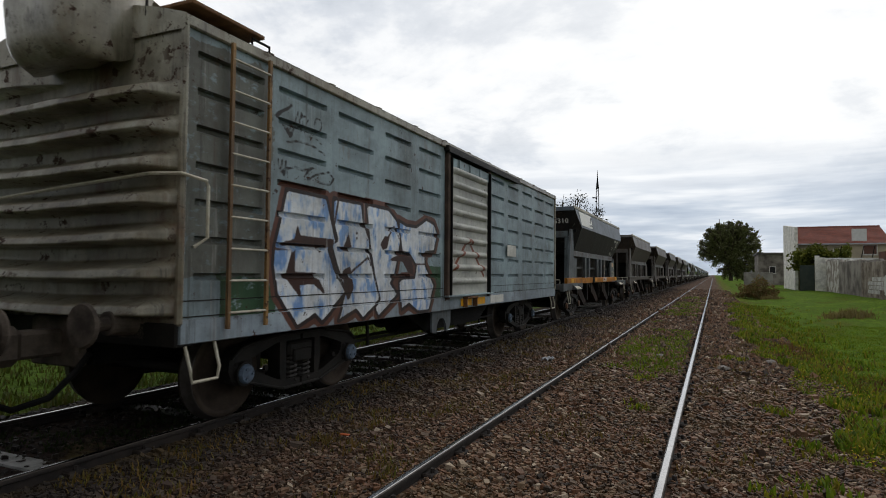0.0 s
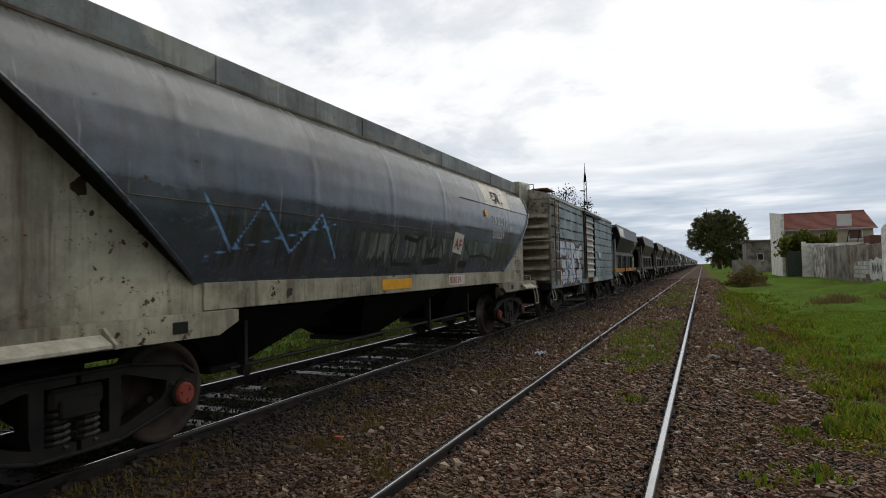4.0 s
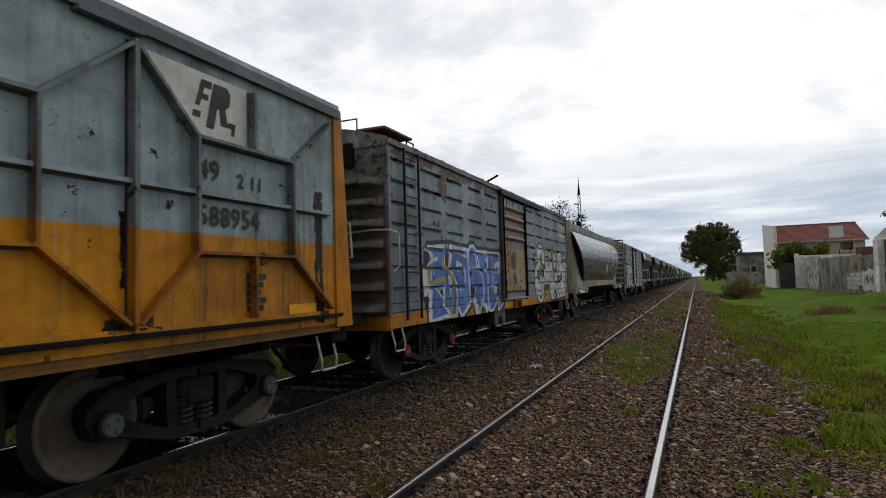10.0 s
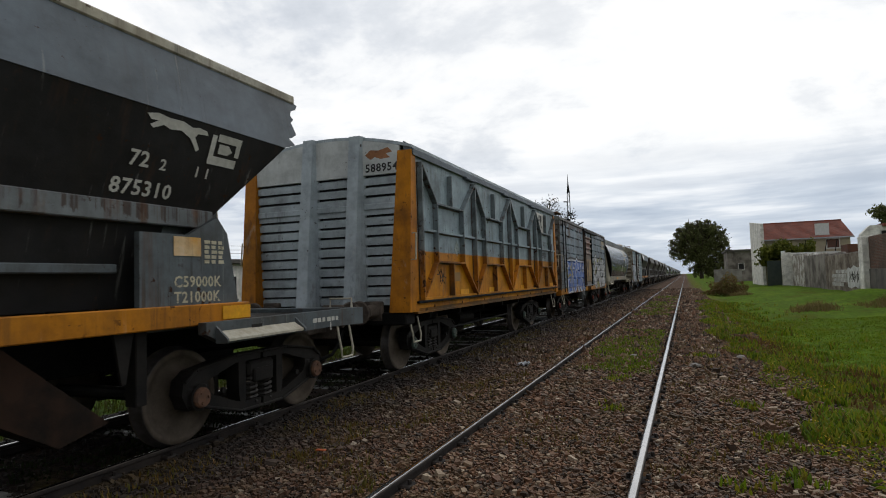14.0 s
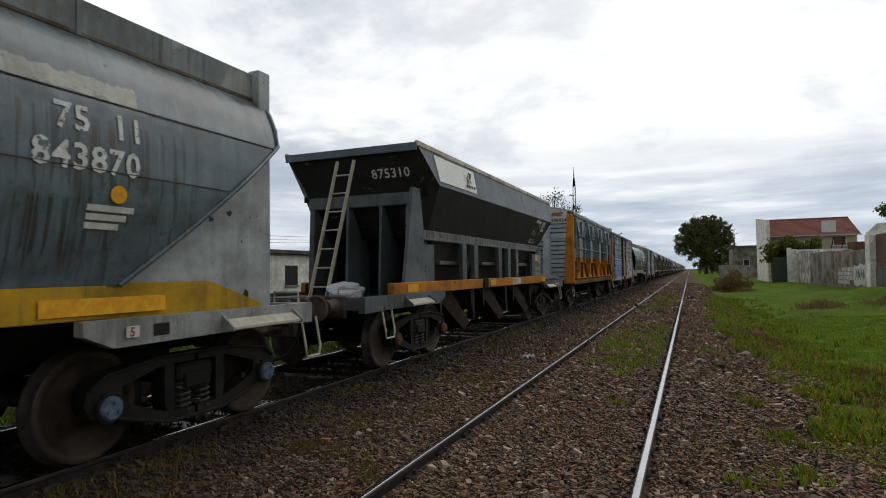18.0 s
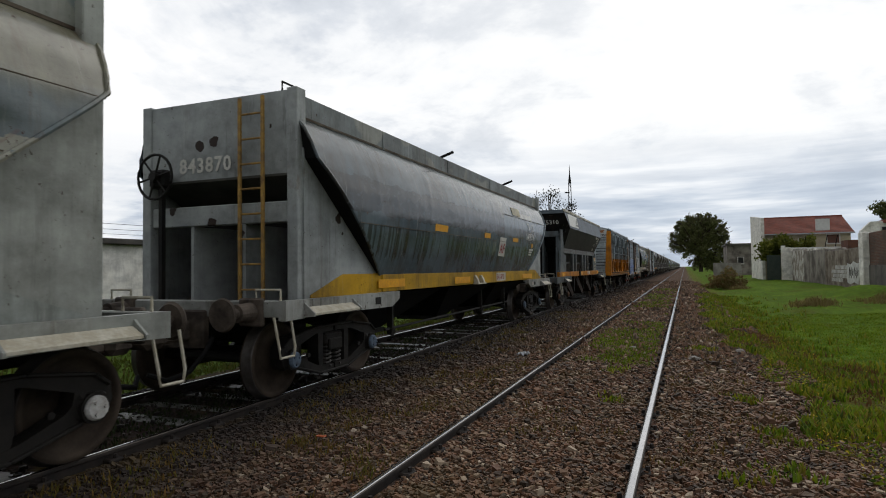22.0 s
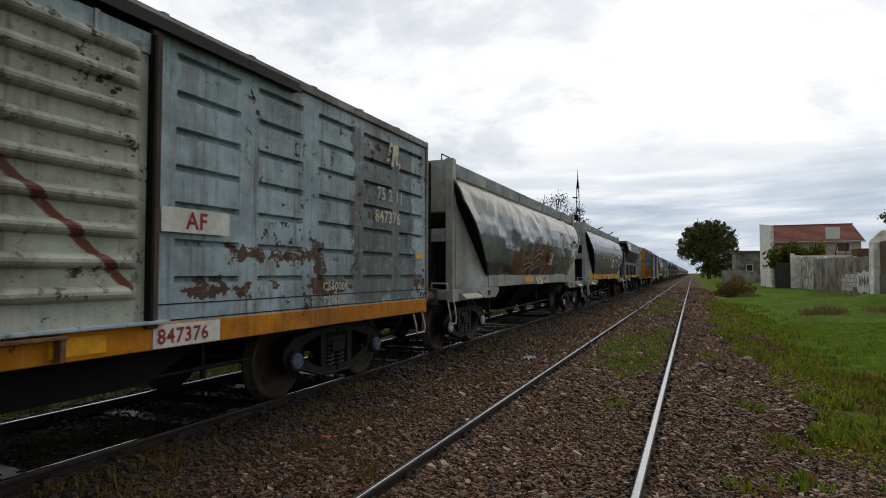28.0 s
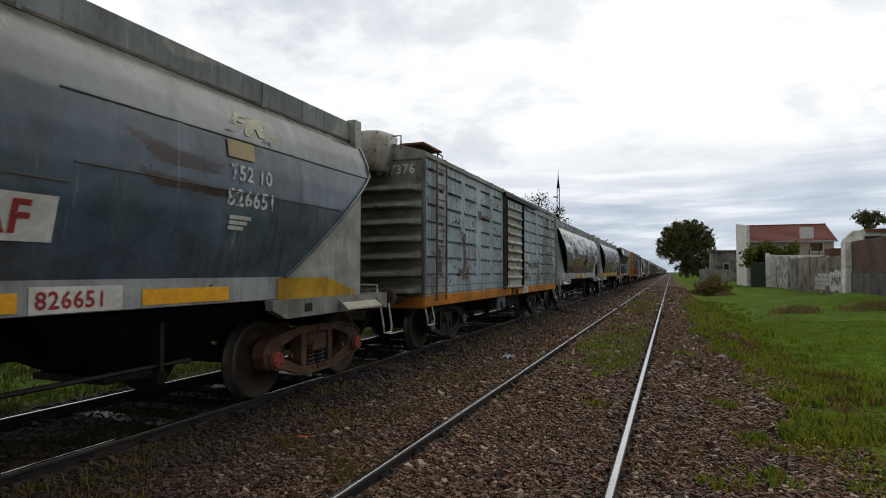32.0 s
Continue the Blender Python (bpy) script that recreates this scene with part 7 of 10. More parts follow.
gart_counters.append((0.02, [(1.16, 1.73), (1.43, 1.71)]))
gart_counters.append((0.018, [(2.58, 1.5), (2.97, 1.69), (3.03, 1.59)]))
gart_counters.append((0.018, [(3.49, 1.99), (3.63, 2.13), (3.83, 1.93)]))
gart_counters.append((0.02, [(2.21, 2.07), (2.29, 2.38)]))
gart_counters.append((0.018, [(4.29, 1.62), (4.62, 1.63)]))
gart_counters.append((0.02, [(2.68, 1.99), (2.7, 1.98)]))
gart_counters.append((0.02, [(2.68, 1.92), (2.7, 1.91)]))
gart_counters.append((0.02, [(1.92, 1.73), (1.94, 1.72)]))
gart_tag = []
gart_tag.append((0.022, [(1.4, 3.25), (1.34, 3.2), (1.15, 3.09), (1.22, 3.05), (1.38, 2.91)]))
gart_tag.append((0.016, [(1.34, 3.0), (1.4, 2.91), (1.5, 3.2), (1.56, 3.01)]))
gart_tag.append((0.016, [(1.38, 3.02), (1.59, 3.05)]))
gart_tag.append((0.016, [(1.55, 3.2), (1.63, 2.99), (1.71, 2.98)]))
gart_tag.append((0.016, [(1.56, 3.2), (1.68, 3.16), (1.63, 3.07), (1.96, 2.92)]))
gart_tag.append((0.016, [(1.93, 3.16), (1.92, 3.12), (1.9, 3.08), (1.86, 3.06), (1.82, 3.07), (1.8, 3.09), (1.79, 3.12), (1.8, 3.16), (1.82, 3.2), (1.86, 3.22), (1.89, 3.21), (1.92, 3.19), (1.93, 3.16)]))
gart_tag.append((0.018, [(1.32, 2.84), (1.52, 2.89), (1.75, 2.89), (1.99, 2.83)]))
gart_tag.append((0.018, [(1.2, 2.64), (1.22, 2.55), (1.29, 2.49), (1.26, 2.64)]))
gart_tag.append((0.018, [(1.32, 2.65), (1.34, 2.5)]))
gart_tag.append((0.018, [(1.33, 2.57), (1.47, 2.6), (1.6, 2.59), (1.7, 2.62), (1.88, 2.67)]))
gart_tag.append((0.018, [(1.74, 2.62), (1.65, 2.56), (1.69, 2.5), (1.84, 2.58), (2.08, 2.64), (2.18, 2.58), (2.1, 2.5), (1.89, 2.5)]))
gart_tag += [(0.016, [(5.5, 1.45), (6.3, 2.1), (7.1, 1.45)])]
gart = {"piece": gart_letters, "hole": gart_counters, "tag": gart_tag}
gart_paint = [("piece", None, (0.105, 0.040, 0.026), 0.085), ("piece", [(0.17, 0.30, 0.56), (0.50, 0.57, 0.66), (0.64, 0.66, 0.68), (0.60, 0.63, 0.66), (0.20, 0.34, 0.60)], (0.020, 0.012, 0.012), 0.026), ("hole", None, (0.040, 0.016, 0.012), -0.008), ("tag", None, (0.012, 0.012, 0.014), -0.012)]
car = boxcar("weathered grey-blue boxcar with white and blue spray-painted letters, on rails",
             weathered("grey_boxcar", (0.250, 0.325, 0.355), (0.18, 0.23, 0.25), 0.36, 0.55, piece=gart_paint, rects=[(-5.95, -5.2, 1.05, 1.75, (0.030, 0.075, 0.035)), (-2.05, -1.2, 1.1, 1.6, (0.030, 0.085, 0.040)), (-6.36, -5.32, 1.45, 3.5, (0.125, 0.130, 0.115), 0.4)]),
             weathered("grey_boxcar_end", (0.33, 0.315, 0.25), (0.20, 0.17, 0.115), 0.78, 0.65, 0.35, gloss=0.4), GREY_SILL,
             weathered("cream_door", (0.46, 0.46, 0.42), (0.36, 0.36, 0.34), 0.35, 0.4, piece=[("tag", None, (0.20, 0.06, 0.03), 0.012)]), BLUE_CAP,
             rear_hood=True, ladder_mats=(weathered("ladder_ochre", (0.30, 0.17, 0.06), (0.12, 0.07, 0.04), 0.8, 0.4), CREAM), pieces=gart,
             sill_face=weathered("grey_sill_face", (0.30, 0.36, 0.41), (0.2, 0.24, 0.27), 0.4, 0.5, piece=gart_paint))
plate(car, BOX_W + 0.04, 8.5 - 6.4, 9.1 - 6.4, 1.86, 2.10, SOFT_WHITE, "sign", "small blank white sign")
plate(car, BOX_W + 0.024, 7.5 - 6.4, 8.3 - 6.4, BOX_LOW + 0.03, BOX_LOW + 0.18, SOFT_WHITE, "number_board")
plate(car, BOX_W + 0.024, 6.0 - 6.4, 6.5 - 6.4, BOX_LOW + 0.04, BOX_LOW + 0.17, SIGNAL, "reflector")
plate(car, BOX_W + 0.024, 6.75 - 6.4, 7.2 - 6.4, BOX_LOW + 0.04, BOX_LOW + 0.17, SIGNAL, "reflector")
TRAIN.append((car, 10.02))

ROOF_EDGE = weathered("hopper_roof_edge", (0.20, 0.225, 0.225), (0.145, 0.16, 0.16), 0.4, 0.6, patches=((0.27, 0.275, 0.245), 0.54), spots=0.15)

# wagon 2: grey covered hopper with a pale sill
car = hopper("grey covered hopper wagon with pale worn sill and white number", weathered("grey_hopper", (0.060, 0.080, 0.108), (0.100, 0.125, 0.155), 0.30, 0.6, 0.20, top=(3.02, (0.128, 0.130, 0.110), 0.3, 0.35), gloss=0.45, rects=[(3.10, 4.82, 2.87, 3.40, (0.50, 0.42, 0.27)), (-6.0, 1.6, 1.46, 2.30, (0.045, 0.056, 0.070), 0.25)], drips=[(-4.5, 5.2, 2.10, 0.55, (0.030, 0.034, 0.034)), (-2.0, 3.4, 2.06, 0.40, (0.19, 0.20, 0.19))],
             piece=[("tag", None, (0.015, 0.016, 0.02), 0.0), ("blue", None, (0.16, 0.30, 0.55), -0.012)]),
             weathered("pale_hopper_end", (0.37, 0.355, 0.275), (0.285, 0.27, 0.205), 0.58, 0.55, spots=0.42, rects=[(4.72, 5.42, 1.20, 1.55, (0.25, 0.29, 0.31))]), weathered("pale_sill", (0.40, 0.37, 0.27), (0.28, 0.255, 0.19), 0.62, 0.7, spots=0.22),
             weathered("pale_frame", (0.38, 0.35, 0.26), (0.23, 0.21, 0.155), 0.65, 0.65, spots=0.22), RED_CAP, fascia_mat=ROOF_EDGE,
             pieces={"tag": [(0.05, [(0.2, 1.66), (0.75, 1.68)]), (0.06, [(1.75, 1.62), (2.05, 1.60)]), (0.03, [(-0.6, 2.02), (-0.2, 1.98), (0.05, 2.12)]), (0.025, [(0.5, 2.2), (0.5, 1.9)]), (0.02, [(-0.9, 2.1), (-1.05, 1.85), (-0.9, 1.62), (-0.3, 1.62)]), (0.02, [(0.15, 2.0), (0.3, 1.8), (0.55, 1.95)]), (0.018, [(0.7, 2.1), (0.9, 1.75)]), (0.02, [(1.7, 2.1), (2.2, 1.75), (2.9, 1.8), (3.6, 1.7)])],
                     "blue": [(0.022, [(-4.6, 2.25), (-4.2, 1.75), (-3.8, 2.25), (-3.3, 1.75), (-2.8, 2.2), (-2.4, 1.7)]), (0.018, [(-4.5, 1.7), (-2.5, 2.1)])]})
af_sign(car, 1.475, 1.25, 1.70, 1.84, 2.20, 6)
number_board(car, 1.318, 1.36, 2.13, 1.24, 1.42, "838359")
plate(car, 1.318, -1.1, -0.17, 1.25, 1.40, SIGNAL, "reflector")
logo_blocks(car, 1.455, 3.55, 2.93, 0.27, worn("worn_black", (0.03, 0.03, 0.03), 0.46), 2.2)
part("dot", rod(bmesh.new(), (1.50, 2.95, 2.66), (1.512, 2.95, 2.66), 0.075, 14), SIGNAL, car)
lettering("75 2 2 11", 0.24, car, 1.525, 3.38, 2.47, FADED_WHITE)
lettering("838359", 0.25, car, 1.525, 3.36, 2.17, FADED_WHITE)
lettering("838359", 0.26, car, 0, 0, 0, SOFT_WHITE, face=0).location = (-0.95, -HOP_L / 2 + 0.49, 2.92)
WORN_INK = plain("worn_dark_stencil", (0.06, 0.055, 0.045), (0.20, 0.18, 0.13), 9.0, 0.7, fine=24.0)
for y0, y1, z0, z1, rows, cols in ((5.48, 5.86, 1.76, 1.90, 2, 2), (5.66, 6.24, 1.55, 1.71, 3, 3), (5.66, 6.22, 1.29, 1.46, 2, 3)):
    bars_on(car, 1.279, y0, y1, z0, z1, rows, WORN_INK, cols)
hug(car)
TRAIN.append((car, -4.95))

# wagon 3: grey boxcar, silver letters and a round shape towards the front, blue letters towards the rear
silver_letters = []
silver_letters.append((None, [(8.74, 2.42), (8.87, 2.51), (9.09, 2.57), (9.34, 2.51), (9.48, 2.43), (9.57, 2.29), (9.59, 1.97), (9.5, 1.95), (9.19, 2.03), (9.14, 2.02), (9.08, 1.85), (8.97, 1.72), (8.82, 2.03), (8.77, 2.17)]))
silver_letters.append((None, [(8.82, 2.03), (8.62, 1.97), (8.48, 1.86), (8.38, 1.71), (8.36, 1.53), (8.4, 1.28), (8.49, 1.11), (8.63, 0.97), (8.91, 0.88), (9.17, 0.91), (9.34, 1.08), (9.43, 1.29), (9.5, 1.59), (9.03, 1.7), (9.14, 2.0), (8.97, 1.76)]))
silver_letters.append((None, [(9.7, 2.18), (10.06, 2.2), (10.08, 1.9), (10.27, 2.09), (10.45, 2.18), (10.54, 2.06), (10.6, 1.82), (10.72, 1.46), (10.07, 1.39), (9.52, 1.37), (9.43, 1.26), (9.5, 1.58), (9.46, 1.83), (9.58, 1.9), (9.67, 1.74)]))
silver_letters.append((None, [(10.15, 2.29), (10.23, 2.38), (10.42, 2.4), (10.36, 2.29), (10.3, 2.15), (10.2, 2.16)]))
silver_letters.append((None, [(10.74, 2.33), (10.72, 2.25), (10.66, 2.2), (10.59, 2.17), (10.52, 2.18), (10.47, 2.23), (10.45, 2.3), (10.47, 2.37), (10.52, 2.43), (10.59, 2.46), (10.66, 2.45), (10.72, 2.4)]))
silver_letters.append((None, [(11.14, 2.14), (11.11, 2.0), (11.03, 1.89), (10.92, 1.85), (10.81, 1.88), (10.74, 1.98), (10.71, 2.1), (10.74, 2.23), (10.82, 2.34), (10.92, 2.39), (11.03, 2.36), (11.12, 2.27)]))
silver_letters.append((None, [(10.07, 1.37), (10.11, 1.61), (10.37, 1.76), (10.56, 1.49), (10.77, 1.43), (10.76, 0.93), (10.21, 0.95), (10.17, 1.19)]))
silver_letters.append((None, [(10.77, 1.43), (10.87, 1.77), (11.18, 1.77), (11.25, 1.45), (11.34, 1.11), (11.42, 0.95), (10.8, 0.93)]))
silver_letters.append((None, [(11.23, 2.08), (11.41, 2.33), (11.67, 2.42), (11.95, 2.33), (12.07, 2.14), (12.37, 2.02), (12.52, 1.74), (12.45, 1.24), (12.22, 0.98), (11.64, 0.95), (11.44, 0.98), (11.2, 1.33), (11.2, 1.45), (11.65, 1.49), (11.82, 1.6), (11.3, 1.66), (11.21, 1.84)]))
silver_letters.append((None, [(12.43, 2.28), (12.41, 2.23), (12.36, 2.19), (12.29, 2.18), (12.23, 2.18), (12.19, 2.22), (12.17, 2.26), (12.19, 2.31), (12.24, 2.35), (12.3, 2.37), (12.36, 2.36), (12.41, 2.33)]))
silver_letters.append((None, [(12.34, 2.09), (12.64, 2.21), (12.7, 1.96), (12.56, 1.88)]))
silver_letters.append((None, [(8.34, 2.24), (8.34, 2.38), (8.44, 2.4), (8.54, 2.33), (8.62, 2.23), (8.51, 2.26)]))
silver_letters.append((None, [(8.34, 2.12), (8.34, 2.21), (8.46, 2.17), (8.5, 2.07)]))
silver_letters.append((None, [(8.34, 1.96), (8.34, 2.05), (8.48, 2.0)]))
yellow_field = []
yellow_field.append((None, [(9.66, 2.4), (10.06, 2.42), (10.19, 2.29), (10.18, 2.16), (10.08, 2.22), (9.66, 2.19)]))
yellow_field.append((None, [(8.47, 2.26), (8.74, 2.41), (8.77, 2.17), (8.81, 2.05), (8.58, 2.02), (8.41, 1.92), (8.34, 1.87), (8.34, 1.96)]))
yellow_field.append((None, [(10.99, 2.48), (11.46, 2.44), (11.26, 2.21), (11.12, 2.31)]))
yellow_field.append((None, [(9.42, 1.25), (10.03, 1.24), (10.03, 0.96), (9.32, 0.97)]))
yellow_spots = []
yellow_spots.append((None, [(9.15, 2.0), (9.43, 1.92), (9.32, 1.85), (9.33, 1.68), (9.04, 1.73), (9.09, 1.85)]))
yellow_spots.append((None, [(8.92, 1.66), (8.91, 1.62), (8.88, 1.59), (8.84, 1.58), (8.8, 1.59), (8.77, 1.62), (8.76, 1.66), (8.77, 1.7), (8.8, 1.73), (8.84, 1.74), (8.88, 1.73), (8.91, 1.7)]))
yellow_spots.append((None, [(9.19, 2.18), (9.18, 2.15), (9.16, 2.13), (9.13, 2.12), (9.1, 2.13), (9.08, 2.14), (9.07, 2.17), (9.08, 2.19), (9.1, 2.21), (9.13, 2.22), (9.16, 2.22), (9.18, 2.2)]))
yellow_spots.append((None, [(11.92, 1.62), (11.91, 1.58), (11.88, 1.55), (11.84, 1.54), (11.8, 1.55), (11.77, 1.58), (11.76, 1.62), (11.77, 1.66), (11.8, 1.69), (11.84, 1.7), (11.88, 1.69), (11.91, 1.66)]))
yellow_spots.append((None, [(10.64, 2.31), (10.63, 2.28), (10.61, 2.26), (10.59, 2.25), (10.57, 2.25), (10.55, 2.27), (10.54, 2.3), (10.55, 2.33), (10.57, 2.35), (10.59, 2.36), (10.61, 2.35), (10.63, 2.34)]))
black_ink = []
black_ink.append((None, [(8.88, 1.23), (8.87, 1.2), (8.85, 1.19), (8.82, 1.18), (8.79, 1.19), (8.77, 1.21), (8.77, 1.24), (8.77, 1.27), (8.79, 1.29), (8.82, 1.29), (8.85, 1.28), (8.87, 1.26)]))
black_ink.append((None, [(9.13, 1.23), (9.13, 1.21), (9.11, 1.19), (9.08, 1.19), (9.05, 1.2), (9.03, 1.22), (9.03, 1.24), (9.03, 1.26), (9.05, 1.28), (9.08, 1.29), (9.11, 1.28), (9.13, 1.26)]))
black_ink.append((None, [(8.98, 1.2), (8.97, 1.18), (8.96, 1.17), (8.95, 1.17), (8.94, 1.17), (8.93, 1.19), (8.93, 1.2), (8.93, 1.21), (8.94, 1.22), (8.95, 1.23), (8.96, 1.22), (8.97, 1.21)]))
black_ink.append((None, [(8.96, 1.31), (8.96, 1.3), (8.95, 1.29), (8.93, 1.29), (8.92, 1.3), (8.91, 1.31), (8.91, 1.32), (8.91, 1.33), (8.92, 1.34), (8.93, 1.34), (8.95, 1.34), (8.96, 1.33)]))
black_ink.append((None, [(8.78, 1.05), (8.82, 1.11), (9.01, 1.1), (9.07, 1.0), (8.91, 1.0)]))
black_ink.append((None, [(10.47, 1.25), (10.47, 1.22), (10.44, 1.2), (10.41, 1.2), (10.37, 1.21), (10.35, 1.23), (10.34, 1.26), (10.35, 1.29), (10.38, 1.31), (10.41, 1.31), (10.44, 1.3), (10.47, 1.28)]))
black_ink.append((None, [(10.62, 1.33), (10.62, 1.3), (10.6, 1.29), (10.57, 1.28), (10.55, 1.29), (10.53, 1.31), (10.53, 1.33), (10.54, 1.35), (10.55, 1.37), (10.58, 1.37), (10.6, 1.36), (10.62, 1.35)]))
black_ink.append((None, [(10.57, 1.21), (10.56, 1.2), (10.55, 1.19), (10.54, 1.18), (10.52, 1.19), (10.51, 1.2), (10.5, 1.21), (10.51, 1.23), (10.52, 1.24), (10.54, 1.24), (10.55, 1.23), (10.56, 1.22)]))
black_ink.append((None, [(10.37, 1.01), (10.48, 1.09), (10.62, 1.01)]))
black_ink.append((None, [(11.0, 1.02), (11.0, 0.97), (10.98, 0.94), (10.95, 0.93), (10.92, 0.95), (10.91, 0.98), (10.9, 1.03), (10.91, 1.07), (10.93, 1.11), (10.95, 1.12), (10.98, 1.1), (11.0, 1.07)]))
black_ink.append((None, [(9.47, 1.35), (10.03, 1.37), (10.03, 1.26), (9.47, 1.24)]))
black_ink.append((None, [(9.31, 1.81), (9.43, 1.87), (9.44, 1.65), (9.33, 1.71)]))
black_ink.append((None, [(10.04, 1.6), (10.11, 1.59), (10.18, 0.96), (10.1, 0.97)]))
black_ink.append((None, [(10.8, 1.23), (11.06, 1.2), (11.04, 0.9), (10.85, 0.92)]))
black_ink.append((0.05, [(8.96, 1.66), (8.95, 1.6), (8.9, 1.56), (8.84, 1.55), (8.78, 1.56), (8.74, 1.6), (8.72, 1.66), (8.74, 1.72), (8.78, 1.76), (8.84, 1.78), (8.9, 1.76), (8.94, 1.72), (8.96, 1.66)]))
black_ink.append((0.045, [(8.95, 1.64), (9.03, 1.77), (9.08, 1.87), (9.14, 2.02)]))
black_ink.append((0.05, [(9.05, 2.13), (9.08, 2.21), (9.17, 2.23), (9.22, 2.16), (9.22, 2.07)]))
black_ink.append((0.02, [(9.9, 2.16), (9.9, 1.93)]))
black_ink.append((0.02, [(9.23, 1.62), (9.24, 1.31)]))
black_ink.append((0.02, [(9.18, 1.63), (9.32, 1.59)]))
black_ink.append((0.025, [(9.81, 2.14), (10.01, 2.16)]))
black_ink.append((0.025, [(9.52, 1.85), (9.65, 1.86)]))
black_ink.append((0.022, [(10.4, 2.08), (10.4, 1.95)]))
black_ink.append((0.03, [(10.22, 1.71), (10.3, 1.6)]))
black_ink.append((0.035, [(11.94, 1.62), (11.93, 1.56), (11.89, 1.52), (11.84, 1.5), (11.79, 1.52), (11.75, 1.56), (11.74, 1.62), (11.76, 1.68), (11.79, 1.72), (11.84, 1.74), (11.89, 1.72), (11.93, 1.68), (11.94, 1.62)]))
black_ink.append((0.035, [(11.45, 1.79), (11.43, 1.94), (11.54, 2.07), (11.58, 1.95), (11.5, 1.77)]))
black_ink.append((0.03, [(11.2, 1.43), (11.65, 1.47), (11.99, 1.77)]))
black_ink.append((0.02, [(12.11, 1.6), (12.42, 1.63)]))
black_ink.append((0.025, [(11.5, 1.47), (11.51, 1.22)]))
black_ink.append((0.03, [(11.21, 1.75), (11.25, 1.36), (11.49, 0.92)]))
black_ink.append((0.03, [(10.65, 2.32), (10.64, 2.29), (10.62, 2.26), (10.59, 2.25), (10.56, 2.25), (10.54, 2.28), (10.54, 2.31), (10.54, 2.34), (10.56, 2.37), (10.59, 2.38), (10.62, 2.38), (10.64, 2.35), (10.65, 2.32)]))
black_ink.append((0.02, [(8.35, 1.27), (8.55, 1.29)]))
black_ink.append((0.025, [(8.39, 1.58), (8.7, 1.61)]))
black_ink.append((0.03, [(10.98, 2.24), (11.06, 2.37), (10.9, 2.38)]))
black_ink.append((0.03, [(12.21, 2.34), (12.4, 2.3), (12.44, 2.2)]))
blue_letters = []
blue_letters.append((None, [(1.4, 2.11), (1.46, 2.1), (2.21, 2.16), (2.13, 2.06), (2.05, 1.84), (2.29, 1.73), (2.5, 1.62), (2.61, 1.51), (2.65, 1.27), (2.56, 0.95), (2.0, 0.96), (1.39, 0.9), (1.36, 1.1), (1.49, 1.29), (1.25, 1.34), (1.22, 1.72), (1.34, 1.77), (1.46, 1.87), (1.49, 1.92), (1.4, 2.02)]))
blue_letters.append((None, [(2.36, 2.17), (2.56, 2.15), (3.25, 2.13), (3.3, 1.95), (3.29, 1.5), (3.35, 1.17), (3.12, 1.06), (2.86, 0.91), (2.77, 0.96), (2.66, 1.09), (2.65, 1.51), (2.42, 1.74), (2.29, 1.85)]))
blue_letters.append((None, [(3.3, 2.11), (3.42, 2.21), (3.59, 2.22), (3.71, 2.14), (3.73, 1.83), (3.96, 1.8), (4.09, 1.63), (4.15, 1.41), (4.07, 1.05), (4.0, 1.16), (3.8, 0.92), (3.62, 0.93), (3.48, 1.19), (3.63, 1.35), (3.69, 1.45), (3.52, 1.49), (3.35, 1.43), (3.29, 1.62)]))
blue_letters.append((None, [(3.78, 2.12), (4.22, 2.12), (4.38, 2.13), (4.42, 1.85), (4.4, 1.33), (4.42, 1.03), (4.24, 0.92), (4.11, 1.09), (4.15, 1.48), (3.92, 1.84)]))
blue_letters.append((None, [(4.45, 2.11), (5.26, 2.12), (5.38, 1.54), (5.5, 1.12), (5.04, 0.89), (5.13, 1.14), (5.23, 1.42), (4.96, 1.11), (4.64, 0.92), (4.44, 0.94), (4.43, 1.48)]))
white_marks = []
white_marks.append((None, [(1.4, 2.02), (1.49, 2.07), (1.6, 2.0), (1.62, 1.9), (1.54, 1.85), (1.47, 1.88)]))
white_marks.append((None, [(1.22, 1.73), (1.37, 1.76), (1.37, 1.53), (1.55, 1.48), (1.52, 1.29), (1.25, 1.34)]))
white_marks.append((None, [(1.4, 1.3), (1.53, 1.3), (1.46, 0.92), (1.36, 0.92)]))
white_marks.append((None, [(1.69, 1.42), (2.09, 1.46), (2.07, 1.19)]))
white_marks.append((None, [(2.23, 1.65), (2.42, 1.64), (2.34, 1.24)]))
white_marks.append((None, [(2.35, 2.15), (2.49, 2.16), (2.38, 1.85), (2.29, 1.86)]))
white_marks.append((None, [(2.64, 1.92), (2.98, 1.87), (2.78, 1.72), (2.66, 1.73)]))
white_marks.append((None, [(2.76, 1.46), (2.97, 1.47), (2.95, 1.39), (2.77, 1.37)]))
white_marks.append((None, [(3.48, 1.17), (3.63, 1.22), (3.82, 0.92), (3.67, 0.92)]))
white_marks.append((None, [(4.05, 1.06), (4.21, 0.91), (4.33, 1.0), (4.08, 1.16)]))
white_marks.append((None, [(4.73, 1.47), (5.06, 1.51), (5.05, 1.31), (4.85, 1.23)]))
white_marks.append((None, [(4.91, 1.96), (5.22, 1.95), (5.21, 1.71), (4.9, 1.7)]))
white_marks.append((None, [(4.31, 2.03), (4.42, 1.92), (4.32, 1.7), (4.24, 1.77)]))
white_marks.append((0.03, [(1.99, 1.15), (2.28, 0.95)]))
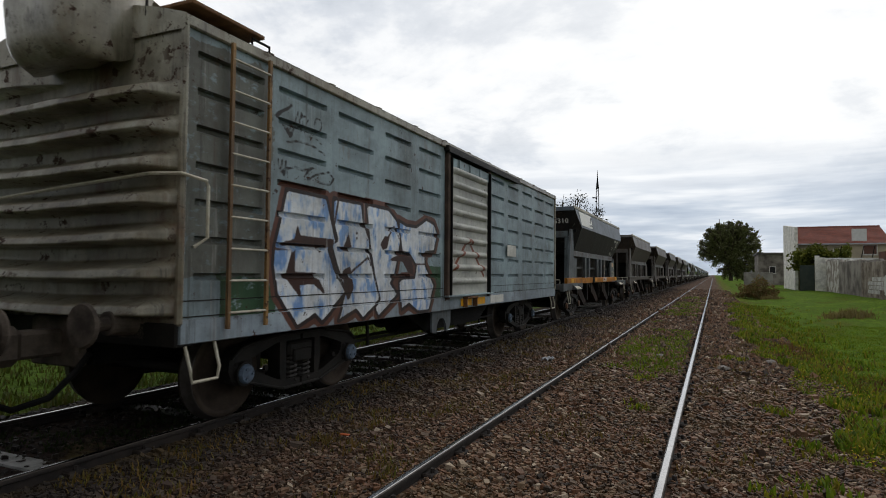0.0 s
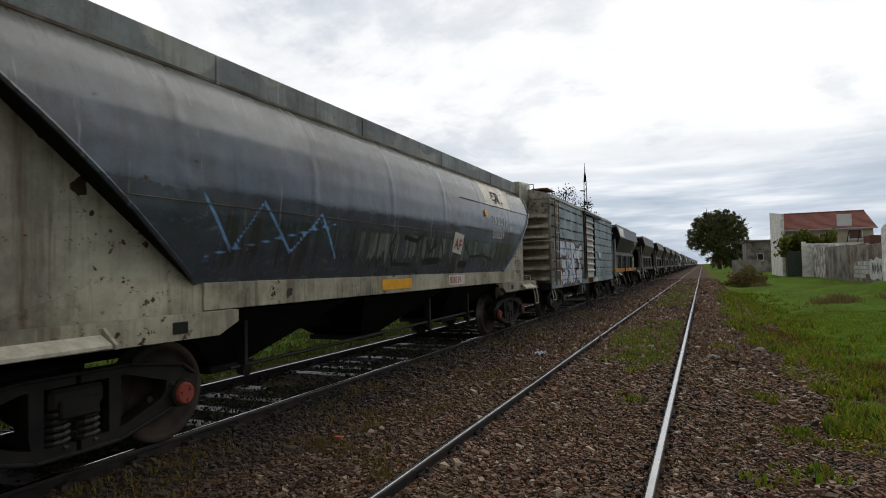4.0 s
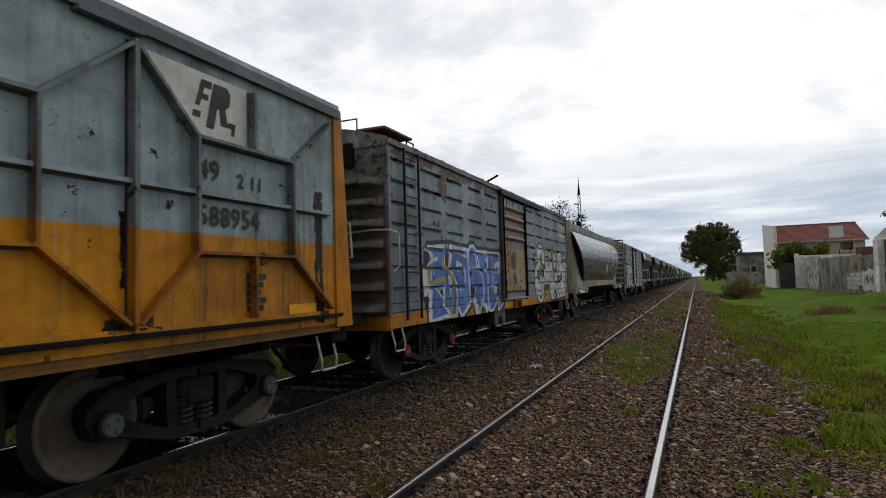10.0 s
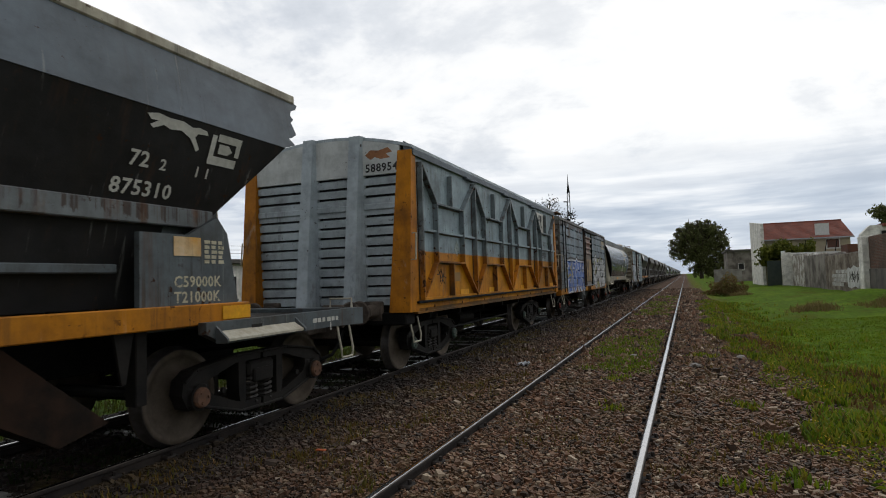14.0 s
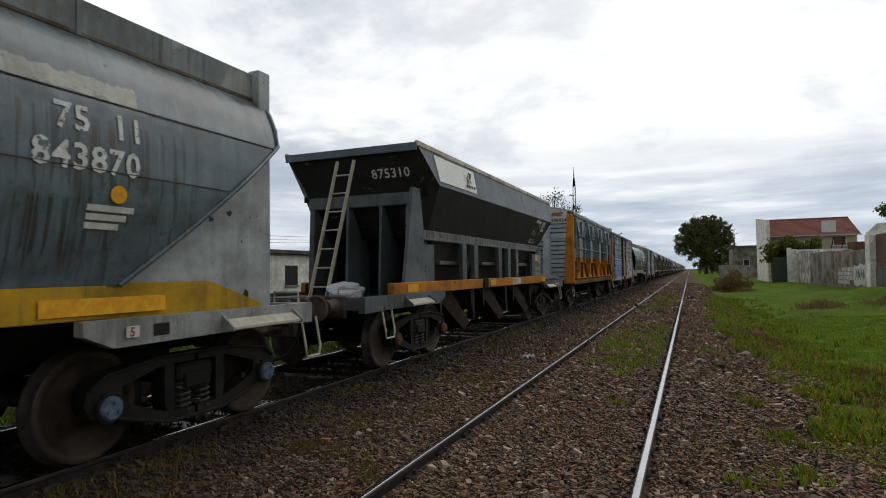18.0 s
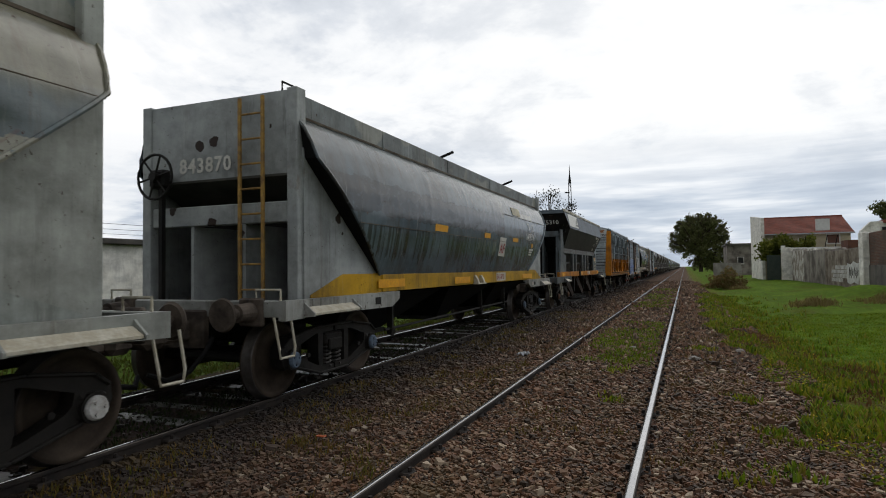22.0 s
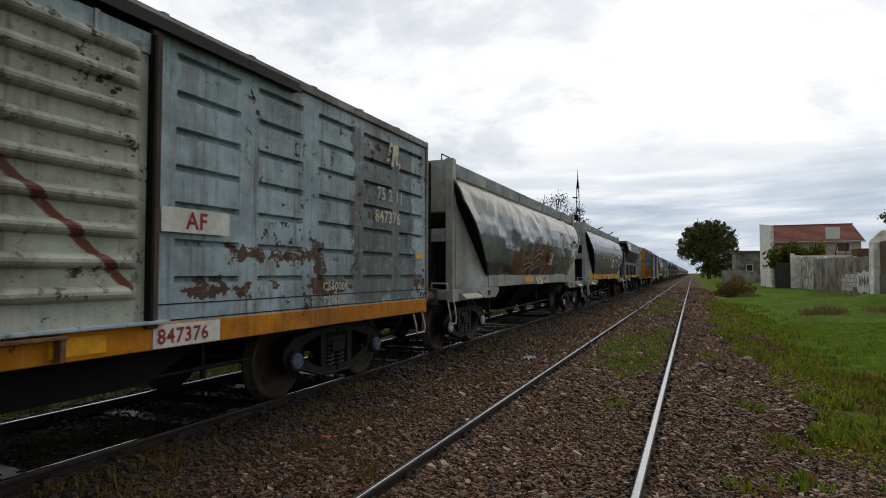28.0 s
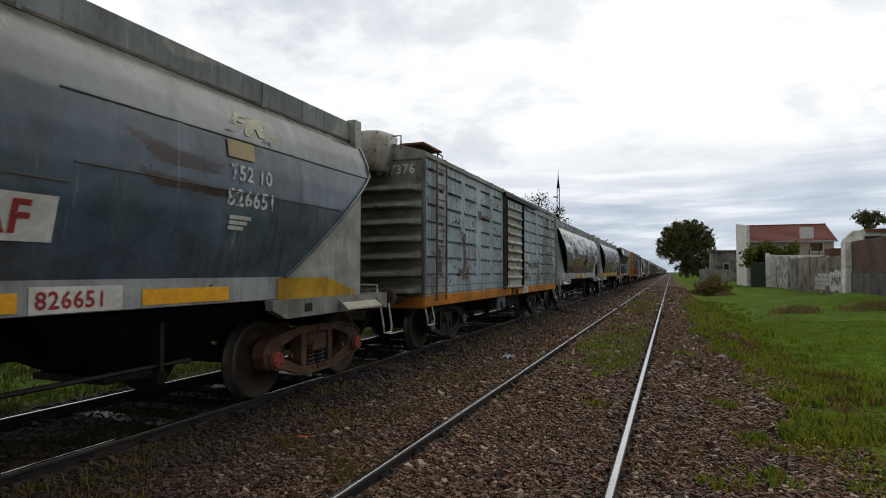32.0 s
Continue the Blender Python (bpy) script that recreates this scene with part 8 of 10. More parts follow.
white_marks.append((0.022, [(1.5, 1.76), (1.5, 1.58)]))
white_marks.append((0.03, [(3.25, 2.08), (3.29, 1.5), (3.37, 1.15), (2.86, 0.91)]))
white_marks.append((0.022, [(2.69, 2.09), (3.17, 2.01)]))
white_marks.append((0.022, [(3.08, 1.78), (3.08, 1.53)]))
white_marks.append((0.022, [(3.3, 1.79), (3.77, 1.79), (4.09, 1.66), (4.17, 1.34), (4.05, 1.06)]))
white_marks.append((0.03, [(2.64, 1.51), (2.66, 1.24), (2.56, 0.98)]))
white_marks.append((0.022, [(4.79, 2.09), (4.77, 1.47)]))
white_marks.append((0.025, [(4.39, 1.03), (4.44, 1.63)]))
white_marks.append((0.03, [(1.62, 1.91), (1.78, 1.94)]))
dark_gaps = []
dark_gaps.append((None, [(2.13, 2.06), (2.32, 2.16), (2.25, 1.79), (2.11, 1.84)]))
dark_gaps.append((None, [(1.22, 2.05), (1.43, 2.03), (1.49, 1.92), (1.31, 1.79), (1.22, 1.81)]))
dark_gaps.append((None, [(1.76, 1.41), (1.97, 1.41), (1.99, 1.29)]))
dark_gaps.append((None, [(2.71, 1.82), (2.88, 1.8), (2.71, 1.73)]))
dark_gaps.append((None, [(2.79, 1.46), (2.93, 1.45), (2.91, 1.4), (2.8, 1.41)]))
dark_gaps.append((None, [(3.32, 1.73), (3.52, 1.71), (3.43, 1.64), (3.33, 1.67)]))
dark_gaps.append((None, [(3.35, 1.43), (3.52, 1.49), (3.66, 1.46), (3.57, 1.29), (3.45, 1.18), (3.37, 1.2)]))
dark_gaps.append((None, [(4.26, 1.99), (4.36, 1.89), (4.33, 1.76), (4.26, 1.81)]))
dark_gaps.append((None, [(4.97, 1.82), (5.11, 1.83), (5.07, 1.72), (4.99, 1.72)]))
dark_gaps.append((None, [(5.02, 1.35), (5.23, 1.46), (5.15, 1.14), (5.05, 1.23)]))
dark_gaps.append((None, [(1.22, 1.31), (1.4, 1.3), (1.35, 1.05), (1.22, 1.06)]))
mustard_arcs = []
mustard_arcs.append((0.035, [(2.01, 1.92), (2.03, 1.83), (2.29, 1.74), (2.43, 1.62), (2.48, 1.42), (2.43, 1.17), (2.28, 0.97)]))
mustard_arcs.append((0.035, [(1.52, 1.5), (1.76, 1.57), (2.09, 1.6), (2.09, 1.52)]))
mustard_arcs.append((0.03, [(1.4, 1.53), (1.38, 1.7), (1.46, 1.75), (1.72, 1.78)]))
enis = {"yellow": yellow_field, "piece": silver_letters, "spot": yellow_spots, "eyes": black_ink, "blue": blue_letters, "white": white_marks, "shade": dark_gaps, "arc": mustard_arcs}
enis_paint = [("yellow", [(0.42, 0.42, 0.08), (0.34, 0.35, 0.12)], (0.30, 0.31, 0.10), 0.0), ("piece", [(0.42, 0.44, 0.46), (0.60, 0.61, 0.63), (0.68, 0.69, 0.70)], (0.012, 0.012, 0.013), 0.040), ("spot", [(0.45, 0.43, 0.10), (0.34, 0.34, 0.12)], (0.012, 0.012, 0.013), 0.02), ("eyes", None, (0.012, 0.012, 0.013), -0.008),
              ("blue", None, (0.012, 0.013, 0.018), 0.12), ("blue", [(0.045, 0.115, 0.40), (0.075, 0.175, 0.52), (0.12, 0.23, 0.56)], (0.60, 0.62, 0.65), 0.045), ("white", None, (0.58, 0.60, 0.63), 0.0), ("shade", None, (0.014, 0.014, 0.02), 0.0), ("arc", None, (0.40, 0.32, 0.05), 0.0)]
car = boxcar("rust-streaked grey boxcar with blue and silver spray-painted letters, on rails",
             weathered("dark_grey_boxcar", (0.215, 0.275, 0.32), (0.155, 0.19, 0.22), 0.62, 0.5, piece=enis_paint, rects=[(5.2, 6.2, 2.92, 3.10, (0.52, 0.45, 0.28)), (5.2, 6.2, 3.16, 3.38, (0.46, 0.36, 0.20)), (5.85, 6.25, 1.2, 2.2, (0.36, 0.38, 0.20)), (-6.3, -1.2, 3.44, 3.70, (0.050, 0.027, 0.018), 0.9), (-4.6, -4.2, 3.0, 3.6, (0.060, 0.030, 0.018), 0.8), (5.0, 6.5, 3.42, 3.70, (0.050, 0.024, 0.016), 0.5)]),
             weathered("dark_grey_boxcar_end", (0.17, 0.18, 0.17), (0.10, 0.085, 0.07), 0.95, 0.7), ORANGE,
             weathered("red_grey_door", (0.21, 0.19, 0.17), (0.25, 0.125, 0.095), 0.6, 0.55), RED_CAP, rear_open=True,
             pieces=enis, lower_door=weathered("rusty_door_plate", (0.37, 0.26, 0.14), (0.24, 0.115, 0.05), 0.85, 0.5, rects=[(-0.42, -0.05, 1.80, 2.16, (0.026, 0.015, 0.010), 0.32), (-0.22, 0.02, 1.46, 1.70, (0.040, 0.022, 0.014), 0.34), (-0.90, 0.90, 1.24, 1.31, (0.060, 0.030, 0.016), 0.2), (0.80, 0.90, 1.26, 2.27, (0.050, 0.026, 0.015), 0.2), (0.25, 0.40, 1.28, 1.42, (0.05, 0.03, 0.02), 0.2)]),
             sill_face=weathered("orange_sill_face", (0.52, 0.21, 0.015), (0.40, 0.16, 0.02), 0.45, 0.45, piece=enis_paint))
plate(car, BOX_W + 0.026, 5.5 - 6.4, 6.1 - 6.4, BOX_LOW + 0.04, BOX_LOW + 0.18, SIGNAL, "reflector")
plate(car, BOX_W + 0.026, 6.9 - 6.4, 7.4 - 6.4, BOX_LOW + 0.04, BOX_LOW + 0.18, SIGNAL, "reflector")
part("roof_lever", rod(bmesh.new(), (1.3, 4.9 - 6.4, BOX_TOP + 0.02), (1.62, 5.0 - 6.4, BOX_TOP + 0.20), 0.025, 7), BLACK, car)
TRAIN.append((car, -20.04))

# wagon 4: grey and orange van
van_top = weathered("van_grey", (0.28, 0.35, 0.385), (0.22, 0.275, 0.30), 0.34, 0.55)
car = van("high grey and orange goods van with slatted ends, on rails", weathered("van_two_tone", (0.56, 0.235, 0.010), (0.46, 0.175, 0.010), 0.40, 0.60, top=(2.01, (0.27, 0.34, 0.37), 0.03), gloss=0.15, rects=[(5.06, 5.22, 1.10, 2.6, (0.010, 0.009, 0.008), 0.2), (2.60, 2.74, 1.55, 2.10, (0.012, 0.010, 0.008), 0.22), (2.42, 2.92, 1.20, 1.36, (0.020, 0.014, 0.008), 0.3), (-0.06, 0.10, 1.2, 1.36, (0.020, 0.014, 0.008), 0.2)]), van_top,
          weathered("van_end_grey", (0.44, 0.50, 0.54), (0.34, 0.385, 0.41), 0.3, 0.42), plain("green_cap", (0.07, 0.11, 0.09), (0.10, 0.10, 0.08)),
          # strips: the side's paint darkened, for dirt and for shade put into colour
          weathered("van_strip", (0.42, 0.16, 0.010), (0.24, 0.085, 0.012), 0.75, 0.85, top=(2.01, (0.17, 0.205, 0.22), 0.03), gloss=0.15))
panel = prism(bmesh.new(), [(2.76, 3.44), (3.96, 3.44), (3.96, 2.88), (3.33, 2.88)], "x", VAN_W + 0.004, VAN_W + 0.010)
part("emblem_panel", fixed_normals(panel), SOFT_WHITE, car)
logo_blocks(car, VAN_W + 0.013, 3.30, 2.96, 0.42, BLACK_INK)
lettering("49", 0.25, car, VAN_W + 0.014, 8.94 - 5.60, 2.50, BLACK_INK)
lettering("2 11", 0.19, car, VAN_W + 0.014, 9.42 - 5.60, 2.47, BLACK_INK)
lettering("588954", 0.25, car, VAN_W + 0.014, 8.93 - 5.60, 2.09, BLACK_INK)
lettering("588954", 0.185, car, 0, 0, 0, BLACK_INK, face=0).location = (0.80, -VAN_L / 2 - 0.066, 3.32)
bars_on(car, VAN_W + 0.012, 9.54 - 5.60, 9.88 - 5.60, 1.28, 1.66, 5, BLACK_INK)
for a in (10.17, 2.1, 3.9, 6.6):
    plate(car, VAN_W + 0.01, a - 5.60, a + 0.48 - 5.60, 1.20, 1.34, SIGNAL, "reflector")
plate(car, VAN_W + 0.01, 1.7 - 5.60, 2.1 - 5.60, 1.50, 1.66, plain("dull_plate", (0.32, 0.19, 0.07), (0.28, 0.17, 0.07)), "plate")
for pts in ([(1.00, 1.62), (1.10, 1.63), (1.17, 1.72), (1.23, 1.58), (1.14, 1.55), (1.26, 1.60), (1.40, 1.57)], [(1.06, 1.70), (1.14, 1.60), (1.12, 1.50), (1.24, 1.53), (1.34, 1.46)], [(1.18, 1.46), (1.30, 1.64)], [(9.65, 1.78), (9.8, 1.88), (9.75, 1.74), (10.0, 1.84)]):
    part("sprayed_tag", pipe(bmesh.new(), [(VAN_W + 0.004, y - 5.60, z) for y, z in pts], 0.008, 4), BLACK_INK, car)
part("pale_diamond", fixed_normals(prism(bmesh.new(), [(-3.75, 2.10), (-3.61, 2.26), (-3.46, 2.11), (-3.60, 1.97)], "x", VAN_W + 0.002, VAN_W + 0.005)), worn("chalky_patch", (0.34, 0.40, 0.38), 0.44), car)
part("rust_patch", fixed_normals(prism(bmesh.new(), [(0.80, 3.60), (0.90, 3.68), (1.05, 3.66), (1.22, 3.70), (1.30, 3.62), (1.18, 3.60), (1.26, 3.53), (1.08, 3.52), (0.98, 3.56), (0.90, 3.52)], "y", -VAN_L / 2 - 0.064, -VAN_L / 2 - 0.058)), weathered("rusty_patch", (0.36, 0.16, 0.07), (0.25, 0.10, 0.04), 0.8, 0.3), car, "rusty patch on the header")
TRAIN.append((car, -33.42))

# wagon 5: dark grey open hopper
# flare and inner hoppers: grey with their shade put into a darker colour
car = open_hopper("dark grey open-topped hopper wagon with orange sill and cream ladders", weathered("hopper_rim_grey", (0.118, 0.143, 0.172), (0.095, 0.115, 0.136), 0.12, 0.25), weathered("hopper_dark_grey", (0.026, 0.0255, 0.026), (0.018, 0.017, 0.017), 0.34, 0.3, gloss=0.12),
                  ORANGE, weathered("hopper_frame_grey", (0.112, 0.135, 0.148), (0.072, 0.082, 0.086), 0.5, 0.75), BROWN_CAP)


def on_flare(y, z, lift=0.012):
    return (1.12 + (z - 2.16) * 0.357 + lift, y, z)


FLARE_TURN = Euler((radians(90 + 19.6), 0, radians(90))).to_matrix().to_4x4()
panel = bmesh.new()
skin = [(1.3555 + 0.012, -4.55, 3.62), (1.3555 + 0.012, -2.42, 3.62), (1.44 + 0.012, -2.42, 3.15), (1.44 + 0.012, -4.45, 3.15)]
faces(panel, skin + [(x - 0.01, y, z) for x, y, z in skin], CUBE)
part("name_panel", fixed_normals(panel), plain("clean_white_panel", (0.92, 0.91, 0.87), (0.84, 0.83, 0.78), 2.0, 0.6, fine=18.0), car, "white panel with a black emblem")
logo_blocks(car, 1.452, 3.95 - 7, 3.30, 0.22, BLACK_INK)
bars_on(car, 1.462, 3.90 - 7, 4.45 - 7, 3.20, 3.27, 1, BLACK_INK, 4)
lettering("875310", 0.235, car, 0, 0, 0, WHITE, face=0).matrix_basis = Matrix.Translation((0.36, -4.985, 3.20)) @ Euler((radians(90 + 24), 0, 0)).to_matrix().to_4x4()
for text, size, y, z in (("72", 0.19, 2.90, 2.58), ("2", 0.14, 3.22, 2.58), ("1 1", 0.14, 3.62, 2.58), ("875310", 0.19, 2.78, 2.34)):
    lettering(text, size, car, 0, 0, 0, SOFT_WHITE, squeeze=1.05).matrix_basis = Matrix.Translation(on_flare(y, z)) @ FLARE_TURN


def flat_emblem(outline):
    bm = bmesh.new()
    bm.faces.new([bm.verts.new(on_flare(y, z)) for y, z in outline])
    part("emblem", bm, SOFT_WHITE, car, "white stencilled emblem")


flat_emblem([(2.97, 3.01), (3.02, 2.97), (3.10, 2.975), (3.02, 2.93), (3.06, 2.905), (3.16, 2.95), (3.24, 2.93), (3.36, 2.945), (3.48, 2.90), (3.58, 2.80), (3.61, 2.825), (3.53, 2.92), (3.56, 2.955), (3.68, 2.965), (3.655, 3.00), (3.56, 3.01), (3.48, 2.995), (3.36, 3.025), (3.20, 3.02), (3.08, 3.035)])
flat_emblem([(3.74, 2.72), (4.12, 2.72), (4.12, 2.80), (3.80, 2.80), (3.80, 2.99), (3.74, 2.99)])
flat_emblem([(3.82, 2.94), (4.08, 2.94), (4.08, 2.83), (4.14, 2.83), (4.14, 3.01), (3.82, 3.01)])
flat_emblem([(3.85, 2.83), (3.98, 2.83), (4.04, 2.87), (3.98, 2.92), (3.85, 2.92)])
for ch, size, z in (("C", 0.18, 1.86), ("H", 0.13, 1.74), ("A", 0.13, 1.62), ("P", 0.22, 1.44)):
    lettering(ch, size, car, 1.245, 1.33, z, FADED_CREAM)
plate(car, 1.243, 3.42, 3.75, 1.82, 2.0, weathered("stained_notice", (0.62, 0.56, 0.42), (0.62, 0.32, 0.06), 0.6, 0.3), "notice", "pale notice stained with rust")
bars_on(car, 1.243, 3.80, 4.08, 1.74, 1.98, 5, FADED_CREAM, 3)
lettering("C59000K", 0.145, car, 1.245, 3.42, 1.53, FADED_CREAM)
lettering("T21000K", 0.145, car, 1.245, 3.42, 1.385, FADED_CREAM)
number_board(car, 1.325, 0.62, 1.40, 1.19, 1.34, "875310")
for a in (-5.6, -1.25, 3.95):
    plate(car, 1.325, a, a + 0.4, 1.20, 1.33, SIGNAL, "reflector")
part("cover_flap", box(bmesh.new(), 1.32, 1.35, -1.75, -1.45, 1.15, 1.38, 0.008), BLACK, car)
bars_on(car, 1.455, 5.3, 5.9, 1.04, 1.11, 1, SOFT_WHITE, 6)
lettering("1", 0.14, car, 1.455, 5.65, 0.95, SOFT_WHITE)
lettering("5", 0.12, car, 1.455, 3.95, 1.0, YELLOW_ROD)
bag = bmesh.new()
bmesh.ops.create_icosphere(bag, subdivisions=4, radius=0.28)
for v in bag.verts:
    crease = 0.30 * noise.noise(v.co * 5) + 0.16 * abs(noise.noise(v.co * 13)) + 0.08 * abs(noise.noise(v.co * 30))
    v.co = Vector((v.co.x * 1.05, v.co.y * 0.95, max(v.co.z, -0.16) * 0.62)) * (1 + crease) + Vector((0.20, -5.62, 1.20))
part("plastic_sack", bag, PLASTIC, car, "crumpled white plastic sack on the deck")
dark_open = car
TRAIN.append((car, -46.86))

# wagon 6: blue-grey hopper with a yellow sill
YELLOW_SILL = weathered("yellow_sill", (0.50, 0.29, 0.014), (0.36, 0.21, 0.016), 0.32, 0.55, gloss=0.12)
blue_hopper = weathered("blue_grey_hopper", (0.070, 0.100, 0.122), (0.110, 0.145, 0.165), 0.28, 0.75, 0.20, top=(3.1, (0.098, 0.120, 0.124), 0.4, 0.3), gloss=0.45, rects=[(1.62, 5.7, 1.46, 2.93, (0.115, 0.150, 0.168), 0.03), (-6.2, 1.62, 2.32, 2.78, (0.040, 0.050, 0.056), 0.30), (1.42, 1.70, 2.75, 3.40, (0.20, 0.215, 0.195), 0.12), (2.9, 4.6, 2.86, 3.02, (0.30, 0.30, 0.25), 0.25)],
                        drips=[(2.5, 5.3, 2.72, 0.60, (0.045, 0.052, 0.048)), (0.9, 4.2, 2.10, 0.50, (0.035, 0.040, 0.036)), (-5.6, 1.1, 2.18, 0.55, (0.030, 0.036, 0.032)), (-0.4, 1.2, 2.16, 0.30, (0.20, 0.22, 0.20))])
grey_end = weathered("light_grey_end", (0.35, 0.37, 0.365), (0.27, 0.29, 0.29), 0.26, 0.4, spots=0.16)
grey_frame = weathered("light_grey_frame", (0.34, 0.35, 0.33), (0.23, 0.235, 0.22), 0.5, 0.7)
car = hopper("blue-grey covered hopper wagon with yellow sill and white stencilled numbers", blue_hopper, grey_end, YELLOW_SILL, grey_frame, BLUE_CAP, levers=True, step=CREAM, fascia_mat=ROOF_EDGE, ladder_mat=YELLOW_ROD)
af_sign(car, 1.465, 1.21, 1.72, 1.82, 2.27, 1)
number_board(car, 1.318, 1.44, 2.22, 1.22, 1.42, "843870")
for y0, y1, z0, z1, x in ((2.33, 2.85, 2.20, 2.30, 1.508), (0.0, 0.42, 2.20, 2.31, 1.50), (-2.8, -2.2, 2.2, 2.32, 1.50), (3.9, 5.0, 1.23, 1.36, 1.325), (-1.4, -0.5, 1.23, 1.36, 1.325), (-4.6, -3.7, 1.25, 1.38, 1.325)):
    plate(car, x, y0, y1, z0, z1, SIGNAL, "reflector")
plate(car, 1.44, 2.52, 3.27, 2.90, 3.10, weathered("cream_board", (0.52, 0.46, 0.30), (0.42, 0.38, 0.27), 0.4, 0.4), "paint_patch", "worn cream patch")
lettering("75  11", 0.27, car, 1.525, 3.88, 2.58, WHITE)
lettering("843870", 0.27, car, 1.525, 3.72, 2.30, WHITE)
part("dot", rod(bmesh.new(), (1.50, 4.40, 2.15), (1.512, 4.40, 2.15), 0.07, 14), SIGNAL, car)
bars_on(car, 1.515, 4.15, 4.65, 1.86, 2.06, 3, SOFT_WHITE)
plate(car, 1.46, 4.5, 4.62, 1.04, 1.13, SOFT_WHITE, "sign")
lettering("5", 0.10, car, 1.468, 4.53, 1.05, RED_INK)
lettering("843870", 0.27, car, 0, 0, 0, SOFT_WHITE, face=0).location = (-0.62, -HOP_L / 2 + 0.51, 2.82)
hug(car)
TRAIN.append((car, -62.3))

# wagon 7: dented hopper with a dark red piece
red_field = []
red_field.append((None, [(-2.87, 2.06), (-2.65, 2.11), (-2.32, 2.17), (-1.98, 2.1), (-1.72, 2.32), (-1.42, 2.4), (-1.02, 2.36), (-0.29, 2.53), (0.09, 2.33), (0.58, 2.43), (1.01, 2.33), (1.59, 2.21), (1.63, 1.95), (1.27, 1.64), (0.76, 1.43), (0.7, 1.13), (-0.63, 1.2), (-1.87, 1.25), (-2.64, 1.34), (-2.75, 1.42), (-2.86, 1.49)]))
black_coils = []
black_coils.append((None, [(-1.02, 2.34), (-1.19, 2.39), (-1.42, 2.38), (-1.64, 2.3), (-1.83, 2.14), (-1.96, 1.99), (-1.98, 1.79), (-1.9, 1.63), (-1.74, 1.54), (-1.48, 1.62), (-1.15, 1.69), (-1.04, 1.66), (-1.01, 1.46), (-0.83, 1.46), (-0.82, 1.65), (-0.9, 1.77), (-1.22, 1.79), (-1.48, 1.76), (-1.71, 1.71), (-1.82, 1.76), (-1.82, 1.89), (-1.72, 1.95), (-1.54, 1.97), (-1.39, 1.88), (-1.22, 2.03), (-1.05, 2.2)]))
black_coils.append((None, [(-1.05, 2.2), (-0.91, 2.32), (-0.63, 2.44), (-0.24, 2.54), (-0.22, 2.25), (-0.71, 2.1), (-0.71, 1.92), (-0.38, 2.03), (0.0, 2.06), (0.33, 1.98), (0.48, 1.83), (0.48, 1.63), (0.33, 1.44), (0.25, 1.19), (-0.79, 1.24), (-0.77, 1.59), (-0.38, 1.67), (-0.02, 1.74), (0.1, 1.87), (-0.1, 1.93), (-0.38, 1.88), (-0.69, 1.73), (-0.8, 1.73), (-0.91, 2.0)]))
pink_lines = []
pink_lines.append((0.014, [(0.98, 2.33), (0.95, 2.21), (0.87, 2.11), (0.76, 2.07), (0.65, 2.1), (0.57, 2.18), (0.55, 2.29), (0.58, 2.41), (0.65, 2.5), (0.76, 2.54), (0.87, 2.52), (0.95, 2.45), (0.98, 2.33)]))
pink_lines.append((0.012, [(0.58, 2.41), (0.66, 2.21)]))
pink_lines.append((0.012, [(0.66, 2.3), (0.8, 2.33)]))
pink_lines.append((0.012, [(0.83, 2.4), (0.95, 2.4), (0.88, 2.19)]))
pink_lines.append((0.02, [(-1.99, 2.05), (-2.01, 1.83), (-1.99, 1.54)]))
pink_lines.append((0.02, [(-1.86, 1.34), (-1.48, 1.52), (-1.14, 1.64)]))
pink_lines.append((0.02, [(-0.83, 1.46), (-0.82, 1.24)]))
pink_lines.append((0.02, [(-1.77, 1.87), (-1.57, 1.91), (-1.51, 1.83)]))
pink_lines.append((0.02, [(-1.16, 2.06), (-1.0, 1.86)]))
pink_lines.append((0.018, [(0.0, 1.91), (0.2, 1.82), (0.1, 1.6)]))
pink_lines.append((0.02, [(0.09, 2.24), (0.41, 2.29), (0.58, 2.1)]))
red_piece = {"field": red_field, "piece": black_coils, "line": pink_lines,
             "hatch": [(0.010, [(y0 + 0.05 * k, z0), (y0 + 0.05 * k + 0.10, z0 + 0.42)]) for y0, z0 in ((1.55, 2.62), (2.75, 2.40), (1.75, 2.08), (3.25, 2.35)) for k in range(4)] + [(0.012, [(y0 - 0.05, z0 + 0.1 * k + 0.08), (y0 + 0.32, z0 + 0.1 * k + 0.12)]) for y0, z0 in ((1.55, 2.62), (2.75, 2.40)) for k in range(3)] + [(0.03, [(3.9, 2.95), (3.6, 2.6), (3.3, 2.0)]), (0.025, [(4.4, 2.9), (3.9, 2.55)]), (0.02, [(5.3, 2.2), (4.9, 1.9), (4.7, 1.6)])]}
red_paint = [("field", [(0.13, 0.036, 0.030), (0.085, 0.030, 0.028), (0.15, 0.060, 0.050)], (0.12, 0.05, 0.045), 0.0), ("piece", [(0.016, 0.016, 0.018), (0.034, 0.034, 0.037)], (0.30, 0.21, 0.19), 0.022), ("line", None, (0.30, 0.20, 0.18), -0.010)]
